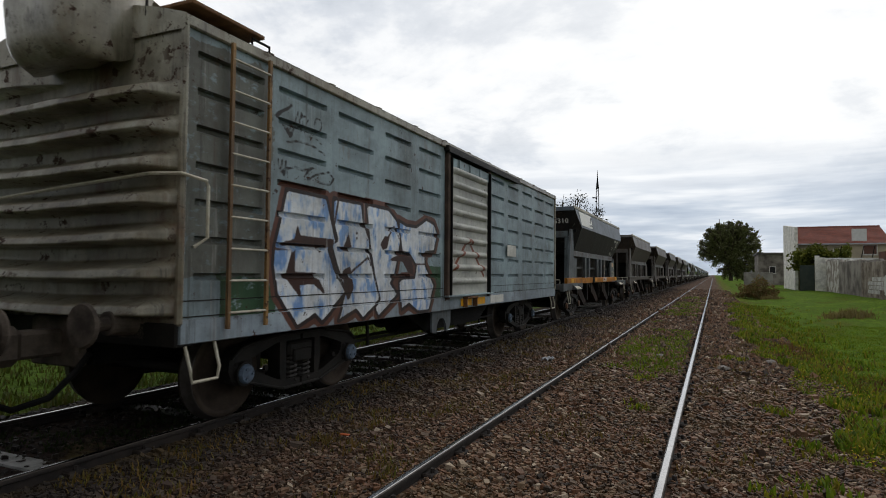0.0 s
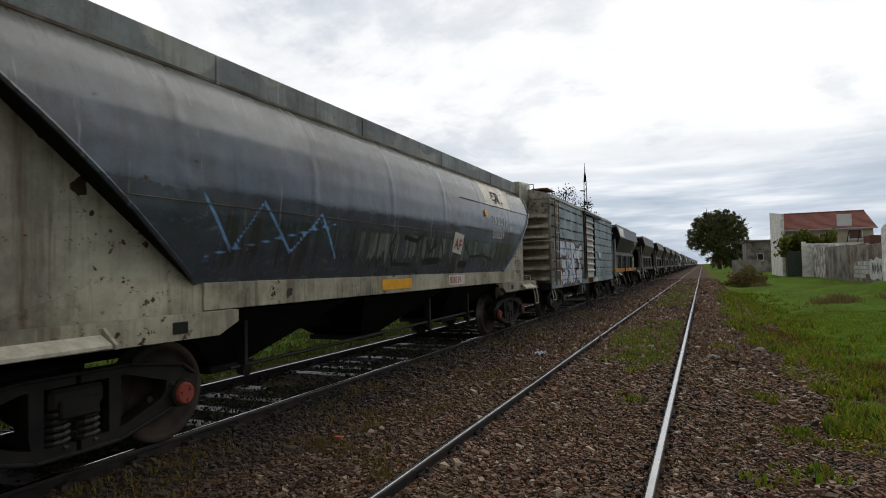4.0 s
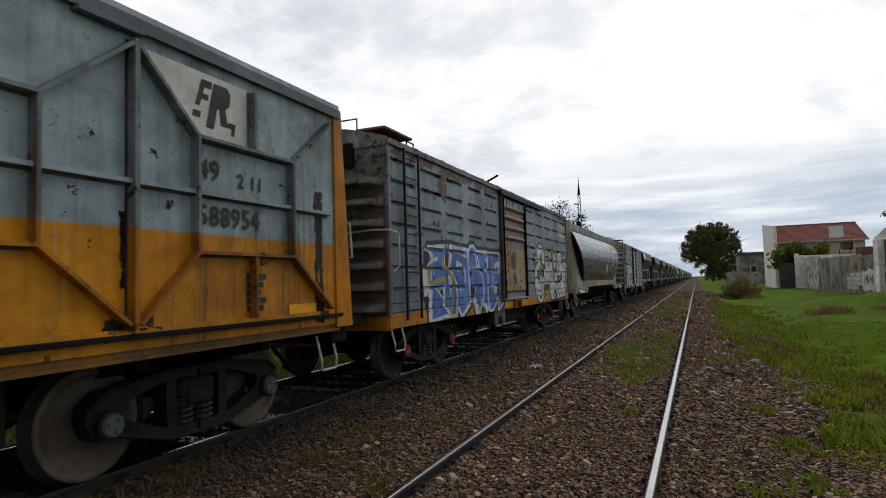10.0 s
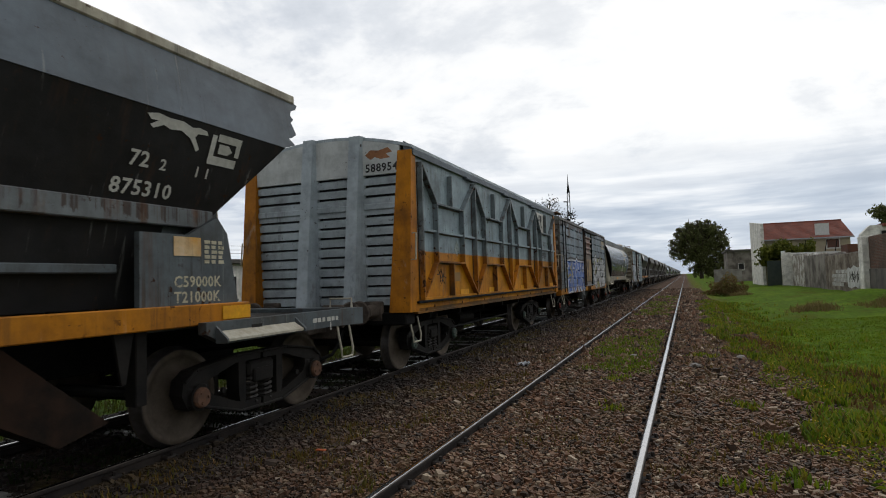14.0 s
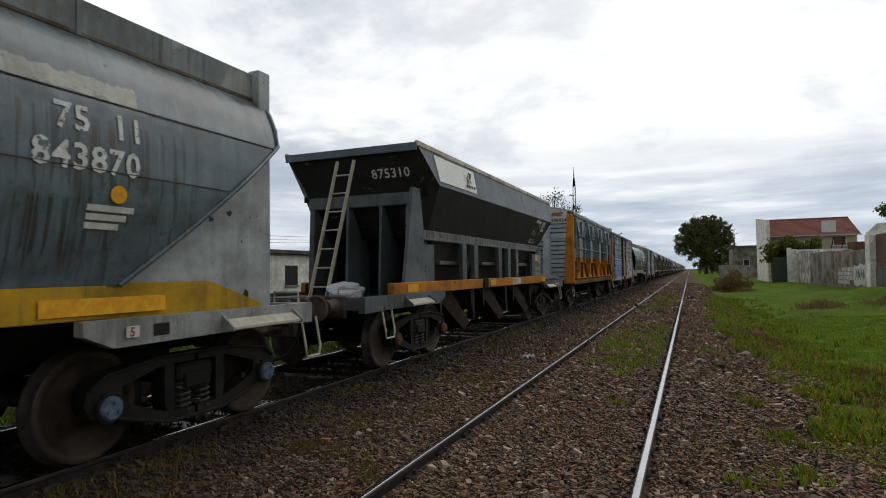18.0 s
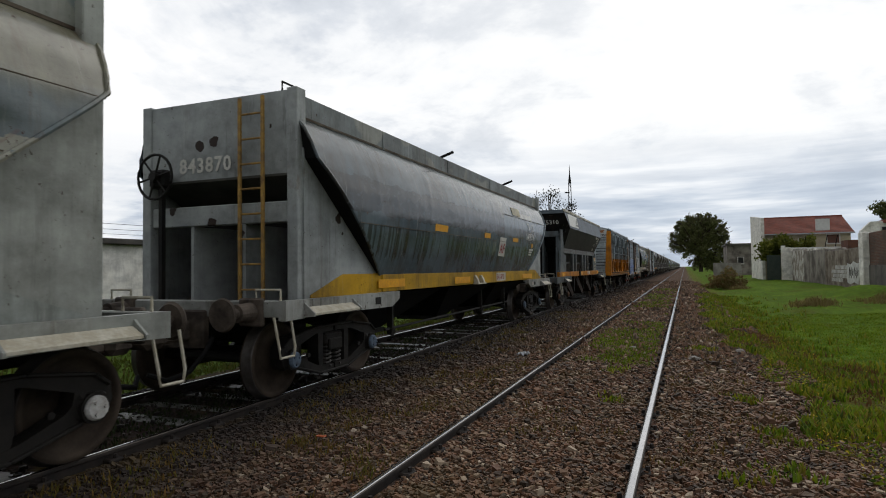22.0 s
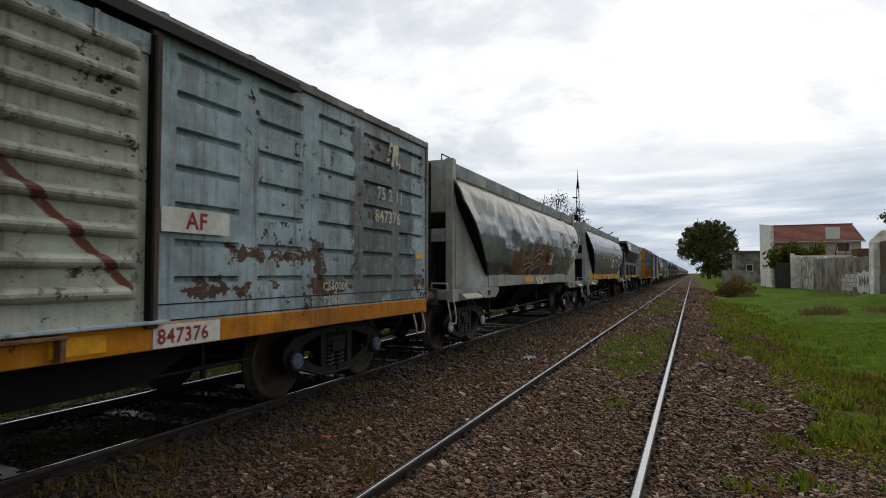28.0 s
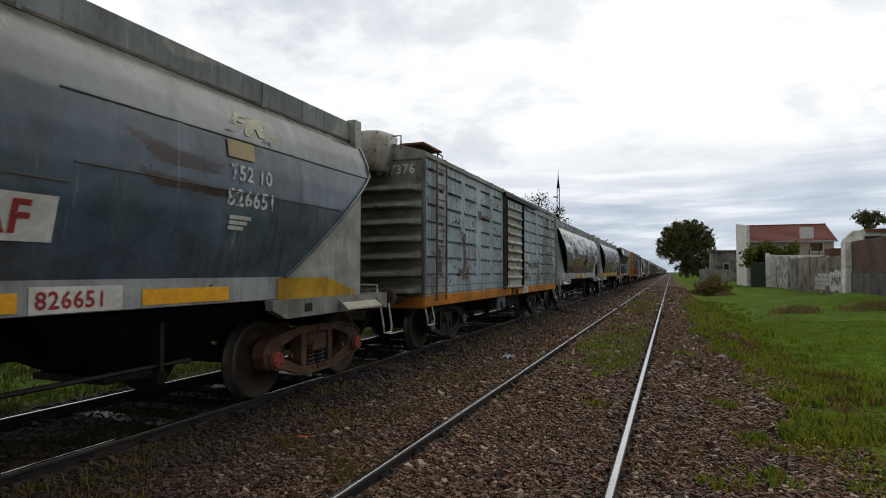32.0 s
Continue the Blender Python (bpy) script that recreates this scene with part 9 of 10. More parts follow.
car = hopper("badly dented grey hopper wagon with a dark red sprayed piece", weathered("dented_hopper", (0.095, 0.122, 0.135), (0.150, 0.172, 0.170), 0.42, 0.5, 0.17, piece=red_paint + [("hatch", None, (0.060, 0.028, 0.013), -0.006)], rects=[(2.55, 2.80, 2.35, 2.95, (0.10, 0.055, 0.022), 0.6), (1.45, 1.85, 2.60, 2.80, (0.10, 0.050, 0.020), 0.5), (1.75, 1.95, 2.10, 2.40, (0.09, 0.046, 0.020), 0.4), (-6.2, 2.3, 1.46, 1.74, (0.034, 0.036, 0.034), 0.30), (4.45, 6.4, 1.5, 2.42, (0.30, 0.295, 0.24), 0.25), (-2.1, -1.5, 2.5, 3.3, (0.30, 0.28, 0.19), 0.6)], top=(2.83, (0.185, 0.176, 0.126), 0.35, 0.10), gloss=0.45, scratches=[(3.3, 4.5, 2.2, 2.85, (0.075, 0.042, 0.020)), (2.6, 4.2, 1.75, 2.6, (0.045, 0.038, 0.030)), (4.3, 5.0, 1.6, 2.5, (0.050, 0.048, 0.042)), (5.0, 6.0, 1.8, 2.4, (0.16, 0.05, 0.04))]), weathered("grey_green_end", (0.34, 0.355, 0.325), (0.27, 0.28, 0.255), 0.25, 0.4),
             weathered("grey_green_sill", (0.33, 0.355, 0.33), (0.25, 0.27, 0.25), 0.25, 0.45), weathered("grey_green_frame", (0.32, 0.33, 0.30), (0.24, 0.25, 0.23), 0.35, 0.5), WHITE_CAP, pieces=red_piece, dent=0.075, step=SOFT_WHITE, ladder_mat=IRON, fascia_mat=ROOF_EDGE)
number_board(car, 1.318, 0.79, 1.50, 1.235, 1.425, "808071")
plate(car, 1.318, -1.34, -0.34, 1.26, 1.40, SIGNAL, "reflector")
plate(car, 1.318, 0.34, 0.76, 1.26, 1.39, SIGNAL, "reflector")
plate(car, 1.462, 1.06, 1.52, 1.77, 2.12, SOFT_WHITE, "sign", "white sign overpainted with red")
part("overpaint", fixed_normals(prism(bmesh.new(), [(1.02, 1.99), (1.12, 2.10), (1.48, 2.10), (1.30, 2.04), (1.46, 1.98), (1.20, 1.94), (1.40, 1.84), (1.10, 1.78), (1.00, 1.86)], "x", 1.468, 1.474)), RED_INK, car)
lettering("TP", 0.16, car, 1.475, 1.72, 1.90, BLACK_INK)
lettering("75 2 11", 0.23, car, 1.525, 4.82, 2.70, WHITE)
lettering("808071", 0.23, car, 1.53, 4.76, 2.43, WHITE)
hug(car)
TRAIN.append((car, -77.9))

# wagon 8: blue-grey boxcar with an orange sill
scrawl = {"tag": [(0.03, [(5.55, 1.50), (6.19, 2.22), (7.15, 1.40)])]}
car = boxcar("blue-grey boxcar with flaking paint and orange sill, on rails", weathered("blue_grey_boxcar", (0.315, 0.400, 0.435), (0.235, 0.295, 0.320), 0.72, 0.55, piece=[("tag", None, (0.10, 0.03, 0.02), 0.0)], rects=[(-4.30, -4.08, 1.35, 2.3, (0.060, 0.034, 0.024), 0.7), (-4.55, -3.9, 1.40, 1.58, (0.070, 0.042, 0.030), 0.7), (-5.75, -5.55, 1.5, 2.0, (0.075, 0.042, 0.028), 0.6), (3.2, 3.5, 1.5, 1.9, (0.060, 0.036, 0.026), 0.5), (-3.2, -2.2, 2.72, 2.84, (0.075, 0.036, 0.016), 0.5), (1.1, 6.3, 1.30, 1.42, (0.070, 0.036, 0.020), 0.9), (1.9, 3.4, 1.62, 1.74, (0.075, 0.040, 0.022), 0.8), (4.1, 5.9, 1.1, 3.4, (0.130, 0.160, 0.165), 0.8)]),
             weathered("grey_green_boxcar_end", (0.245, 0.245, 0.215), (0.14, 0.14, 0.12), 0.45, 0.7), ORANGE,
             weathered("sage_door", (0.37, 0.385, 0.325), (0.27, 0.28, 0.235), 0.75, 0.62, piece=[("tag", None, (0.13, 0.035, 0.025), 0.0)]), BLUE_CAP, rear_hood=True, ladder_mats=(weathered("ladder_ochre", (0.3, 0.17, 0.06), (0.12, 0.07, 0.04), 0.8, 0.4), RUSTY), pieces=scrawl, rear_rail=False, brake=True)
af_sign(car, BOX_W + 0.04, 7.44 - 6.4, 8.22 - 6.4, 1.85, 2.06)
number_board(car, BOX_W + 0.02, 7.40 - 6.4, 8.14 - 6.4, BOX_LOW + 0.01, BOX_LOW + 0.20, "847376")
plate(car, BOX_W + 0.02, 6.55 - 6.4, 6.98 - 6.4, BOX_LOW + 0.04, BOX_LOW + 0.17, SIGNAL, "reflector")
plate(car, BOX_W + 0.02, 5.9 - 6.4, 6.2 - 6.4, BOX_LOW + 0.04, BOX_LOW + 0.17, SIGNAL, "reflector")
logo_blocks(car, BOX_W + 0.042, 11.38 - 6.4, 3.05, 0.34, FADED_CREAM)
for text, y, z in (("75 2 11", 11.08, 2.54), ("847376", 11.02, 2.22)):
    lettering(text, 0.24, car, BOX_W + 0.042, y - 6.4, z, FADED_CREAM)
for text, z in (("C56000K", 1.30), ("T23670K", 1.13)):
    lettering(text, 0.14, car, BOX_W + 0.012, 3.42, z, FADED_CREAM)
plate(car, BOX_W + 0.042, 12.3 - 6.4, 12.6 - 6.4, 1.74, 1.80, SIGNAL, "reflector")
lettering("847376", 0.24, car, 0, 0, 0, SOFT_WHITE, face=0).location = (0.55, -BOX_L / 2 - 0.004, 3.28)
TRAIN.append((car, -92.62))

# wagon 9: grey hopper with rusty bogies
car = hopper("blue-grey covered hopper wagon with rusty bogies and scraped side", weathered("scraped_hopper", (0.055, 0.082, 0.112), (0.095, 0.125, 0.155), 0.32, 0.7, 0.20, top=(3.02, (0.135, 0.142, 0.118), 0.3, 0.3), gloss=0.45, piece=[("tag", None, (0.045, 0.022, 0.014), -0.004)]), weathered("grey_tan_end", (0.34, 0.34, 0.29), (0.26, 0.27, 0.24), 0.4, 0.45),
             weathered("grey_tan_sill", (0.32, 0.34, 0.33), (0.24, 0.25, 0.25), 0.3, 0.5), weathered("grey_tan_frame", (0.27, 0.27, 0.24), (0.17, 0.17, 0.15), 0.45, 0.75), RED_CAP, fascia_mat=ROOF_EDGE, bogie_paint=plain("rusty_bogie", (0.13, 0.065, 0.03), (0.06, 0.035, 0.022), 3.0, 0.8, 0.0, 0.4),
             pieces={"tag": [(0.010 + 0.004 * (k % 3), [(2.12 + 0.05 * k, 2.70 - 0.030 * k), (2.55, 2.62 - 0.028 * k), (3.32 - 0.11 * (k % 4), 2.53 - 0.012 * k)]) for k in range(7)] + [(0.010 + 0.005 * (k % 2), [(2.27 + 0.04 * k, 2.38 - 0.028 * k), (3.36 - 0.08 * (k % 3), 2.30 - 0.014 * k)]) for k in range(5)]})
af_sign(car, 1.465, 0.9, 1.62, 1.72, 2.05)
number_board(car, 1.318, 1.53, 2.31, 1.20, 1.40, "826651")
plate(car, 1.318, 2.51, 3.59, 1.22, 1.36, SIGNAL, "reflector")
plate(car, 1.318, 0.5, 1.45, 1.22, 1.36, SIGNAL, "reflector")
plate(car, 1.318, 4.40, 4.46, 1.20, 1.44, YELLOW_SILL, "paint_patch")
tri = prism(bmesh.new(), [(4.35, 1.17), (4.35, 1.44), (5.5, 1.44), (6.25, 1.24), (6.25, 1.17)], "x", 1.298, 1.304)
part("paint_patch", fixed_normals(tri), YELLOW_SILL, car, "ochre painted sill end")
logo_blocks(car, 1.475, 3.46, 2.93, 0.24, FADED_CREAM, 2.4)
plate(car, 1.497, 3.35, 3.75, 2.66, 2.84, plain("faded_ochre", (0.42, 0.32, 0.16), (0.35, 0.28, 0.17)), "paint_patch")
lettering("752 10", 0.22, car, 1.52, 3.38, 2.44, FADED_WHITE)
lettering("826651", 0.24, car, 1.52, 3.34, 2.18, FADED_WHITE)
bars_on(car, 1.50, 3.4, 3.8, 1.92, 2.08, 3, SOFT_WHITE)
hug(car)
TRAIN.append((car, -107.4))

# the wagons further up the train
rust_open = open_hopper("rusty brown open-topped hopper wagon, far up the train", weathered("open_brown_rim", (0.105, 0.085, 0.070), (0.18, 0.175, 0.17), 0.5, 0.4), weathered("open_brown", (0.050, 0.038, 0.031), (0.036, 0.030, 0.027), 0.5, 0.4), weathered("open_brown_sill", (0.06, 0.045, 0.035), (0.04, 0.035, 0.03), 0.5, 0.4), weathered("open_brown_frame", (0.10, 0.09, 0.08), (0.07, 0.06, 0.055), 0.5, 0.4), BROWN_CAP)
TRAIN.append((copy_thing(dark_open, pose(0, 0, 0)), 24.95))
tagged(TRAIN[-1][0], "dark open-topped hopper wagon with yellow sill")
WHEELSETS += [c for c in TRAIN[-1][0].children if c.name.startswith("wheelset")]
TRAIN.append((rust_open, 40.4))
grey_hopper = hopper("grey covered hopper wagon, far up the train", MATS["blue_grey_hopper"], MATS["grey_tan_end"], MATS["grey_tan_sill"], MATS["grey_tan_frame"], RED_CAP, fascia_mat=ROOF_EDGE, detailed=False)
far_open = open_hopper("dark open-topped hopper wagon, far up the train", MATS["open_brown_rim"], MATS["open_brown"], MATS["open_brown_sill"], MATS["open_brown_frame"], BROWN_CAP, detailed=False)
for far_car, wide in ((grey_hopper, 1.2), (far_open, 1.2)):
    for s in (-1, 1):
        for k in (-0.96, 0.96):
            axle = bmesh.new()
            for x in (-0.87, 0.87):
                rod(axle, (x - 0.06, s * 5.0 + k, WHEEL_R), (x + 0.06, s * 5.0 + k, WHEEL_R), WHEEL_R, 16)
            rod(axle, (-1.1, s * 5.0 + k, WHEEL_R), (1.1, s * 5.0 + k, WHEEL_R), 0.08, 8)
            part("wheelset", axle, WHEEL, far_car)
        part("bogie_beam", box(bmesh.new(), -1.12, 1.12, s * 5.0 - 0.9, s * 5.0 + 0.9, 0.45, 0.78, 0.05), IRON, far_car)
used = {}
for k in range(2, 36):
    kind = far_open if k < 5 or k % 3 else grey_hopper
    ob = copy_thing(kind, pose(0, 0, 0)) if kind in used else kind
    used[kind] = True
    TRAIN.append((ob, 24.95 + 15.45 * k))
for ob, y in TRAIN:
    ob.matrix_basis = pose(TRAIN_X, y, RAIL_Z)


# ---- small pieces: ballast, grass, sleepers, blocks, litter ----
def stones(name, areas, material, label, sides):
    """Broken stones as small uneven polyhedra, scattered over areas (x0, x1, y0, y1, spacing, size)."""
    base = np.array([(-1, -1, -1), (1, -1, -1), (1, 1, -1), (-1, 1, -1), (-1, -1, 1), (1, -1, 1), (1, 1, 1), (-1, 1, 1)], float) * 0.72
    if sides == 8:
        base = np.array([(1, 0, 0), (-1, 0, 0), (0, 1, 0), (0, -1, 0), (0, 0, 1), (0, 0, -1)], float)
        tris = np.array([(0, 2, 4), (2, 1, 4), (1, 3, 4), (3, 0, 4), (2, 0, 5), (1, 2, 5), (3, 1, 5), (0, 3, 5)])
    else:
        tris = np.array([(0, 2, 1), (0, 3, 2), (4, 5, 6), (4, 6, 7), (0, 1, 5), (0, 5, 4), (1, 2, 6), (1, 6, 5), (2, 3, 7), (2, 7, 6), (3, 0, 4), (3, 4, 7)])
    pos, size = [], []
    for x0, x1, y0, y1, step, s in areas:
        nx0, ny0 = int((x1 - x0) / step), int((y1 - y0) / step)
        X, Y = np.meshgrid(x0 + (np.arange(nx0) + 0.5) * step, y0 + (np.arange(ny0) + 0.5) * step)
        X = X.ravel() + rng.uniform(-0.5, 0.5, X.size) * step
        Y = Y.ravel() + rng.uniform(-0.5, 0.5, Y.size) * step
        keep = np.ones(X.size, bool)
        for pair in RAILS.values():
            for r in pair:
                keep &= np.abs(X - r) > 0.06
        # few stones lie on the sleepers under the train
        keep &= (X < -6.40) | (X > -4.76) | (rng.random(X.size) < 0.10)
        # the stones thin out towards the verges
        keep &= rng.random(X.size) < np.interp(X, [-7.9, -7.0, 0.7, 1.3, 1.9], [0.1, 1, 1, 0.8, 0.10]) * np.interp(Y, [22, 70], [1, 0.25])
        X, Y = X[keep], Y[keep]
        k = s * np.exp(rng.normal(0, 0.32, X.size))
        pos.append(np.stack([X, Y, rolling(X, Y) + 0.008 + k * rng.uniform(-0.15, 0.45, X.size)], 1))
        size.append(k)
    pos, size = np.concatenate(pos), np.concatenate(size)
    n = len(pos)
    v = base[None] * (1 + rng.uniform(-0.48, 0.28, (n, len(base), 3)))
    v = v * rng.uniform(0.7, 1.22, (n, 1, 3)) * np.array([1.1, 1, 0.9])
    a = rng.uniform(0, 2 * np.pi, n)
    ca, sa = np.cos(a)[:, None], np.sin(a)[:, None]
    tip = rng.uniform(-0.45, 0.45, n)[:, None]
    x = v[..., 0] * ca - v[..., 1] * sa
    y = v[..., 0] * sa + v[..., 1] * ca
    z = v[..., 2] + tip * x
    v = np.stack([x, y, z], -1) * size[:, None, None] + pos[:, None]
    f = (np.arange(n)[:, None, None] * len(base) + tris[None]).reshape(-1, 3)
    me = bpy.data.meshes.new(name)
    me.vertices.add(n * len(base))
    me.vertices.foreach_set("co", v.astype(np.float32).ravel())
    me.loops.add(len(f) * 3)
    me.loops.foreach_set("vertex_index", f.astype(np.int32).ravel())
    me.polygons.add(len(f))
    me.polygons.foreach_set("loop_start", np.arange(0, len(f) * 3, 3, dtype=np.int32))
    me.update(calc_edges=True)
    me.shade_flat()
    me.materials.append(material)
    return tagged(new(name, me), label, "gravel", kind="stuff")


def stone_material():
    m, t, n, b = shader("ballast_stone")
    pick = n("ShaderNodeNewGeometry").outputs["Random Per Island"]
    tone = ramp(t, pick, (0.0, (0.024, 0.014, 0.008)), (0.22, (0.074, 0.042, 0.024)), (0.38, (0.185, 0.088, 0.047)), (0.54, (0.092, 0.068, 0.043)), (0.68, (0.245, 0.132, 0.076)), (0.82, (0.155, 0.068, 0.030)), (0.93, (0.29, 0.20, 0.125)), (1.0, (0.50, 0.40, 0.29)))
    co = n("ShaderNodeTexCoord").outputs["Object"]
    x = n("ShaderNodeSeparateXYZ", i0=co).outputs[0]
    # bed under and beside the loaded line, blackened by oil, dust and painted shade
    oily_shade = n("ShaderNodeMapRange", i0=n("ShaderNodeMath", op="MULTIPLY_ADD", i0=grain(n, co, 0.8), i1=1.6, i2=x).outputs[0], i1=-1.5, i2=-3.2).outputs[0]
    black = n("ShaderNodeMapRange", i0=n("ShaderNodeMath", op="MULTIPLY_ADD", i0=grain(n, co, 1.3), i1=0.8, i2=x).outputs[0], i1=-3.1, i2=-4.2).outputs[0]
    tone = mixed(t, n("ShaderNodeMath", op="MULTIPLY", i0=oily_shade, i1=0.80).outputs[0], tone, (0.028, 0.019, 0.015))
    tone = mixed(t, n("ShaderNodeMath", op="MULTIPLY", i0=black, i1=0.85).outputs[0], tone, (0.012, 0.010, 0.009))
    soil = ramp(t, grain(n, co, 0.9, 6.0, 0.7), (0.50, 0.0), (0.66, 0.55))
    tone = mixed(t, soil, tone, (0.125, 0.080, 0.026))
    small = grain(n, co, 60.0, 4.0)
    tone = mixed(t, 0.5, tone, ramp(t, small, (0.3, 0.40), (0.7, 0.95)), "MULTIPLY")
    plug(t, b, Base_Color=tone, Roughness=0.72, Specular_IOR_Level=0.35, Normal=bumpy(n, small, 0.4, 0.006))
    return m


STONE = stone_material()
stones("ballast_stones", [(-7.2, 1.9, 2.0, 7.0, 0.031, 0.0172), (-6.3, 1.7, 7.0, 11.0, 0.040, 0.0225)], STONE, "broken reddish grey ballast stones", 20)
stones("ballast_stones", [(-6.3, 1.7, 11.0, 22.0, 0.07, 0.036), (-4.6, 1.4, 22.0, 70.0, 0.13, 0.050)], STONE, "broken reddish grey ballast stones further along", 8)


def tufts(name, pos, high, blades, spread, material, label, width=0.007, category="grass"):
    """Grass: each blade two bent pieces that taper to a point."""
    n = len(pos) * blades
    root = np.repeat(pos, blades, 0) + np.concatenate([rng.normal(0, spread, (n, 2)), np.zeros((n, 1))], 1)
    h = np.repeat(high, blades) * rng.uniform(0.5, 1.15, n)
    a = rng.uniform(0, 2 * np.pi, n)
    lean = rng.uniform(0.15, 0.75, n) * h
    d = np.stack([np.cos(a), np.sin(a), np.zeros(n)], 1)
    side = np.stack([-np.sin(a), np.cos(a), np.zeros(n)], 1) * (width * (0.6 + h / h.mean() * 0.5))[:, None]
    up = np.array([0, 0, 1.0])
    mid = root + d * (lean * 0.35)[:, None] + up * (h * 0.6)[:, None]
    tip = root + d * lean[:, None] + up * h[:, None]
    v = np.stack([root - side, root + side, mid + side * 0.8, mid - side * 0.8, tip], 1).reshape(-1, 3)
    i = np.arange(n)[:, None] * 5
    me = bpy.data.meshes.new(name)
    me.from_pydata(v.tolist(), [], (i + [0, 1, 2, 3]).tolist() + (i + [3, 2, 4]).tolist())
    me.materials.append(material)
    return tagged(new(name, me), label, category, kind="stuff")


def strewn(n, x0, x1, y0, y1, power=1.0):
    x = rng.uniform(x0, x1, n)
    y = y0 + (y1 - y0) * rng.random(n) ** power
    return np.stack([x, y, rolling(x, y)], 1)


def patchy(pos, scale, keep, seed):
    want = np.array([noise.noise((p[0] * scale, p[1] * scale, seed)) for p in pos])
    return pos[want > keep]


p = strewn(15000, 1.9, 8.5, 3.2, 24, 1.6)
p = p[rng.random(len(p)) < np.interp(p[:, 0], [1.8, 3.0], [0.25, 1])]
tufts("verge_grass", p, np.interp(p[:, 1], [3, 24], [0.028, 0.034]) * rng.uniform(0.6, 1.3, len(p)), 6, 0.07, GRASS, "short bright green verge grass")


def belt(n, y0, y1, wide, power=1.4):
    """Places in the ragged strip where the ballast ends and the grass begins."""
    y = y0 + (y1 - y0) * rng.random(n) ** power
    x = np.interp(y, [5, 12, 16, 60], [1.2, 1.1, 0.6, 0.7]) + 0.18 * np.sin(y * 1.7) + np.abs(rng.normal(0, wide, n))
    return np.stack([x, y, rolling(x, y)], 1)


MAT_LEAF = leafy("weed_leaves", (0.045, 0.075, 0.008), (0.120, 0.200, 0.010), (0.195, 0.270, 0.014), (0.30, 0.28, 0.024), (0.15, 0.095, 0.028))
p = patchy(belt(8200, 3.4, 38, 0.95), 1.1, -0.02, 2.0)
tufts("verge_weeds", p, rng.uniform(0.04, 0.15, len(p)), 8, 0.06, MAT_LEAF, "low yellow-green weeds along the ballast's edge", 0.011)
p = patchy(belt(9000, 3.4, 26, 0.8), 1.1, -0.15, 6.0)
p[:, 2] += rng.uniform(0.015, 0.08, len(p))
quads("creeping_leaves", p, rng.uniform(0.015, 0.035, len(p)), MAT_LEAF, "small creeping leaves of weeds", "plants", 0.5)
BROWN_LEAF = leafy("withered_weeds", (0.10, 0.050, 0.022), (0.17, 0.085, 0.032), (0.13, 0.095, 0.026))
y = rng.uniform(8.5, 17, 420)
x = np.interp(y, [8.5, 12, 14.5, 17], [2.6, 2.2, 1.45, 1.2]) + rng.normal(0, 0.34, 420)
p = patchy(np.stack([x, y, rolling(x, y)], 1), 1.0, -0.1, 8.0)
tufts("withered_weeds", p, rng.uniform(0.04, 0.13, len(p)), 9, 0.08, BROWN_LEAF, "withered reddish brown weeds on the verge", 0.009)
c = np.concatenate([np.stack([rng.normal(cx, 0.10, k), rng.normal(cy, 0.12, k)], 1) for cx, cy, k in ((0.66, 5.35, 18), (0.42, 5.05, 9), (0.95, 6.3, 9), (0.72, 6.45, 16), (0.55, 8.0, 22), (0.25, 12.6, 26), (-1.03, 9.6, 20), (-0.9, 7.6, 12))])
tufts("green_weeds", np.concatenate([c, rolling(c[:, 0], c[:, 1])[:, None]], 1), rng.uniform(0.04, 0.11, len(c)), 8, 0.04, MAT_LEAF, "fresh green weeds in the ballast", 0.010)
p = patchy(belt(1700, 3.6, 22, 0.8), 0.7, -0.05, 5.0)
p[:, 2] += rng.uniform(0.06, 0.13, len(p))
quads("yellow_flowers", p, rng.uniform(0.010, 0.019, len(p)), FLOWER, "small yellow wild flowers", "flowers")
p = np.concatenate([patchy(strewn(3200, -4.45, -2.35, 2.6, 22, 1.3), 0.8, 0.02, 9.0), patchy(strewn(900, -1.95, -0.6, 4, 30, 1.0), 0.55, 0.10, 4.0), patchy(strewn(500, -0.3, 1.2, 3.0, 20, 1.2), 0.6, 0.08, 7.0)])
tufts("ballast_weeds", p, rng.uniform(0.025, 0.085, len(p)), 7, 0.06, WEEDS, "dry brown and green weeds among the ballast", 0.006)
p = patchy(strewn(5600, -1.9, -0.6, 9, 46, 1.2), 0.45, 0.02, 14.0)
tufts("track_grass", p, rng.uniform(0.03, 0.09, len(p)), 8, 0.06, GRASS, "short green grass between the rails")
p = strewn(5200, -15.5, -7.3, 0.5, 26, 1.3)
# darker greens than the verge: shade behind the train put into the blades' colour
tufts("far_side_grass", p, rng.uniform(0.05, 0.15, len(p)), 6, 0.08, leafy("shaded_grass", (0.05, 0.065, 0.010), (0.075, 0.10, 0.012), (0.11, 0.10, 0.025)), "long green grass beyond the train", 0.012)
p = patchy(strewn(1600, -6.35, -4.85, 1.0, 20, 1.2), 0.8, -0.02, 3.0)
tufts("moss", p, rng.uniform(0.02, 0.06, len(p)), 8, 0.06, leafy("moss_blades", (0.018, 0.028, 0.008), (0.03, 0.042, 0.012)), "dark moss and grass between the sleepers")


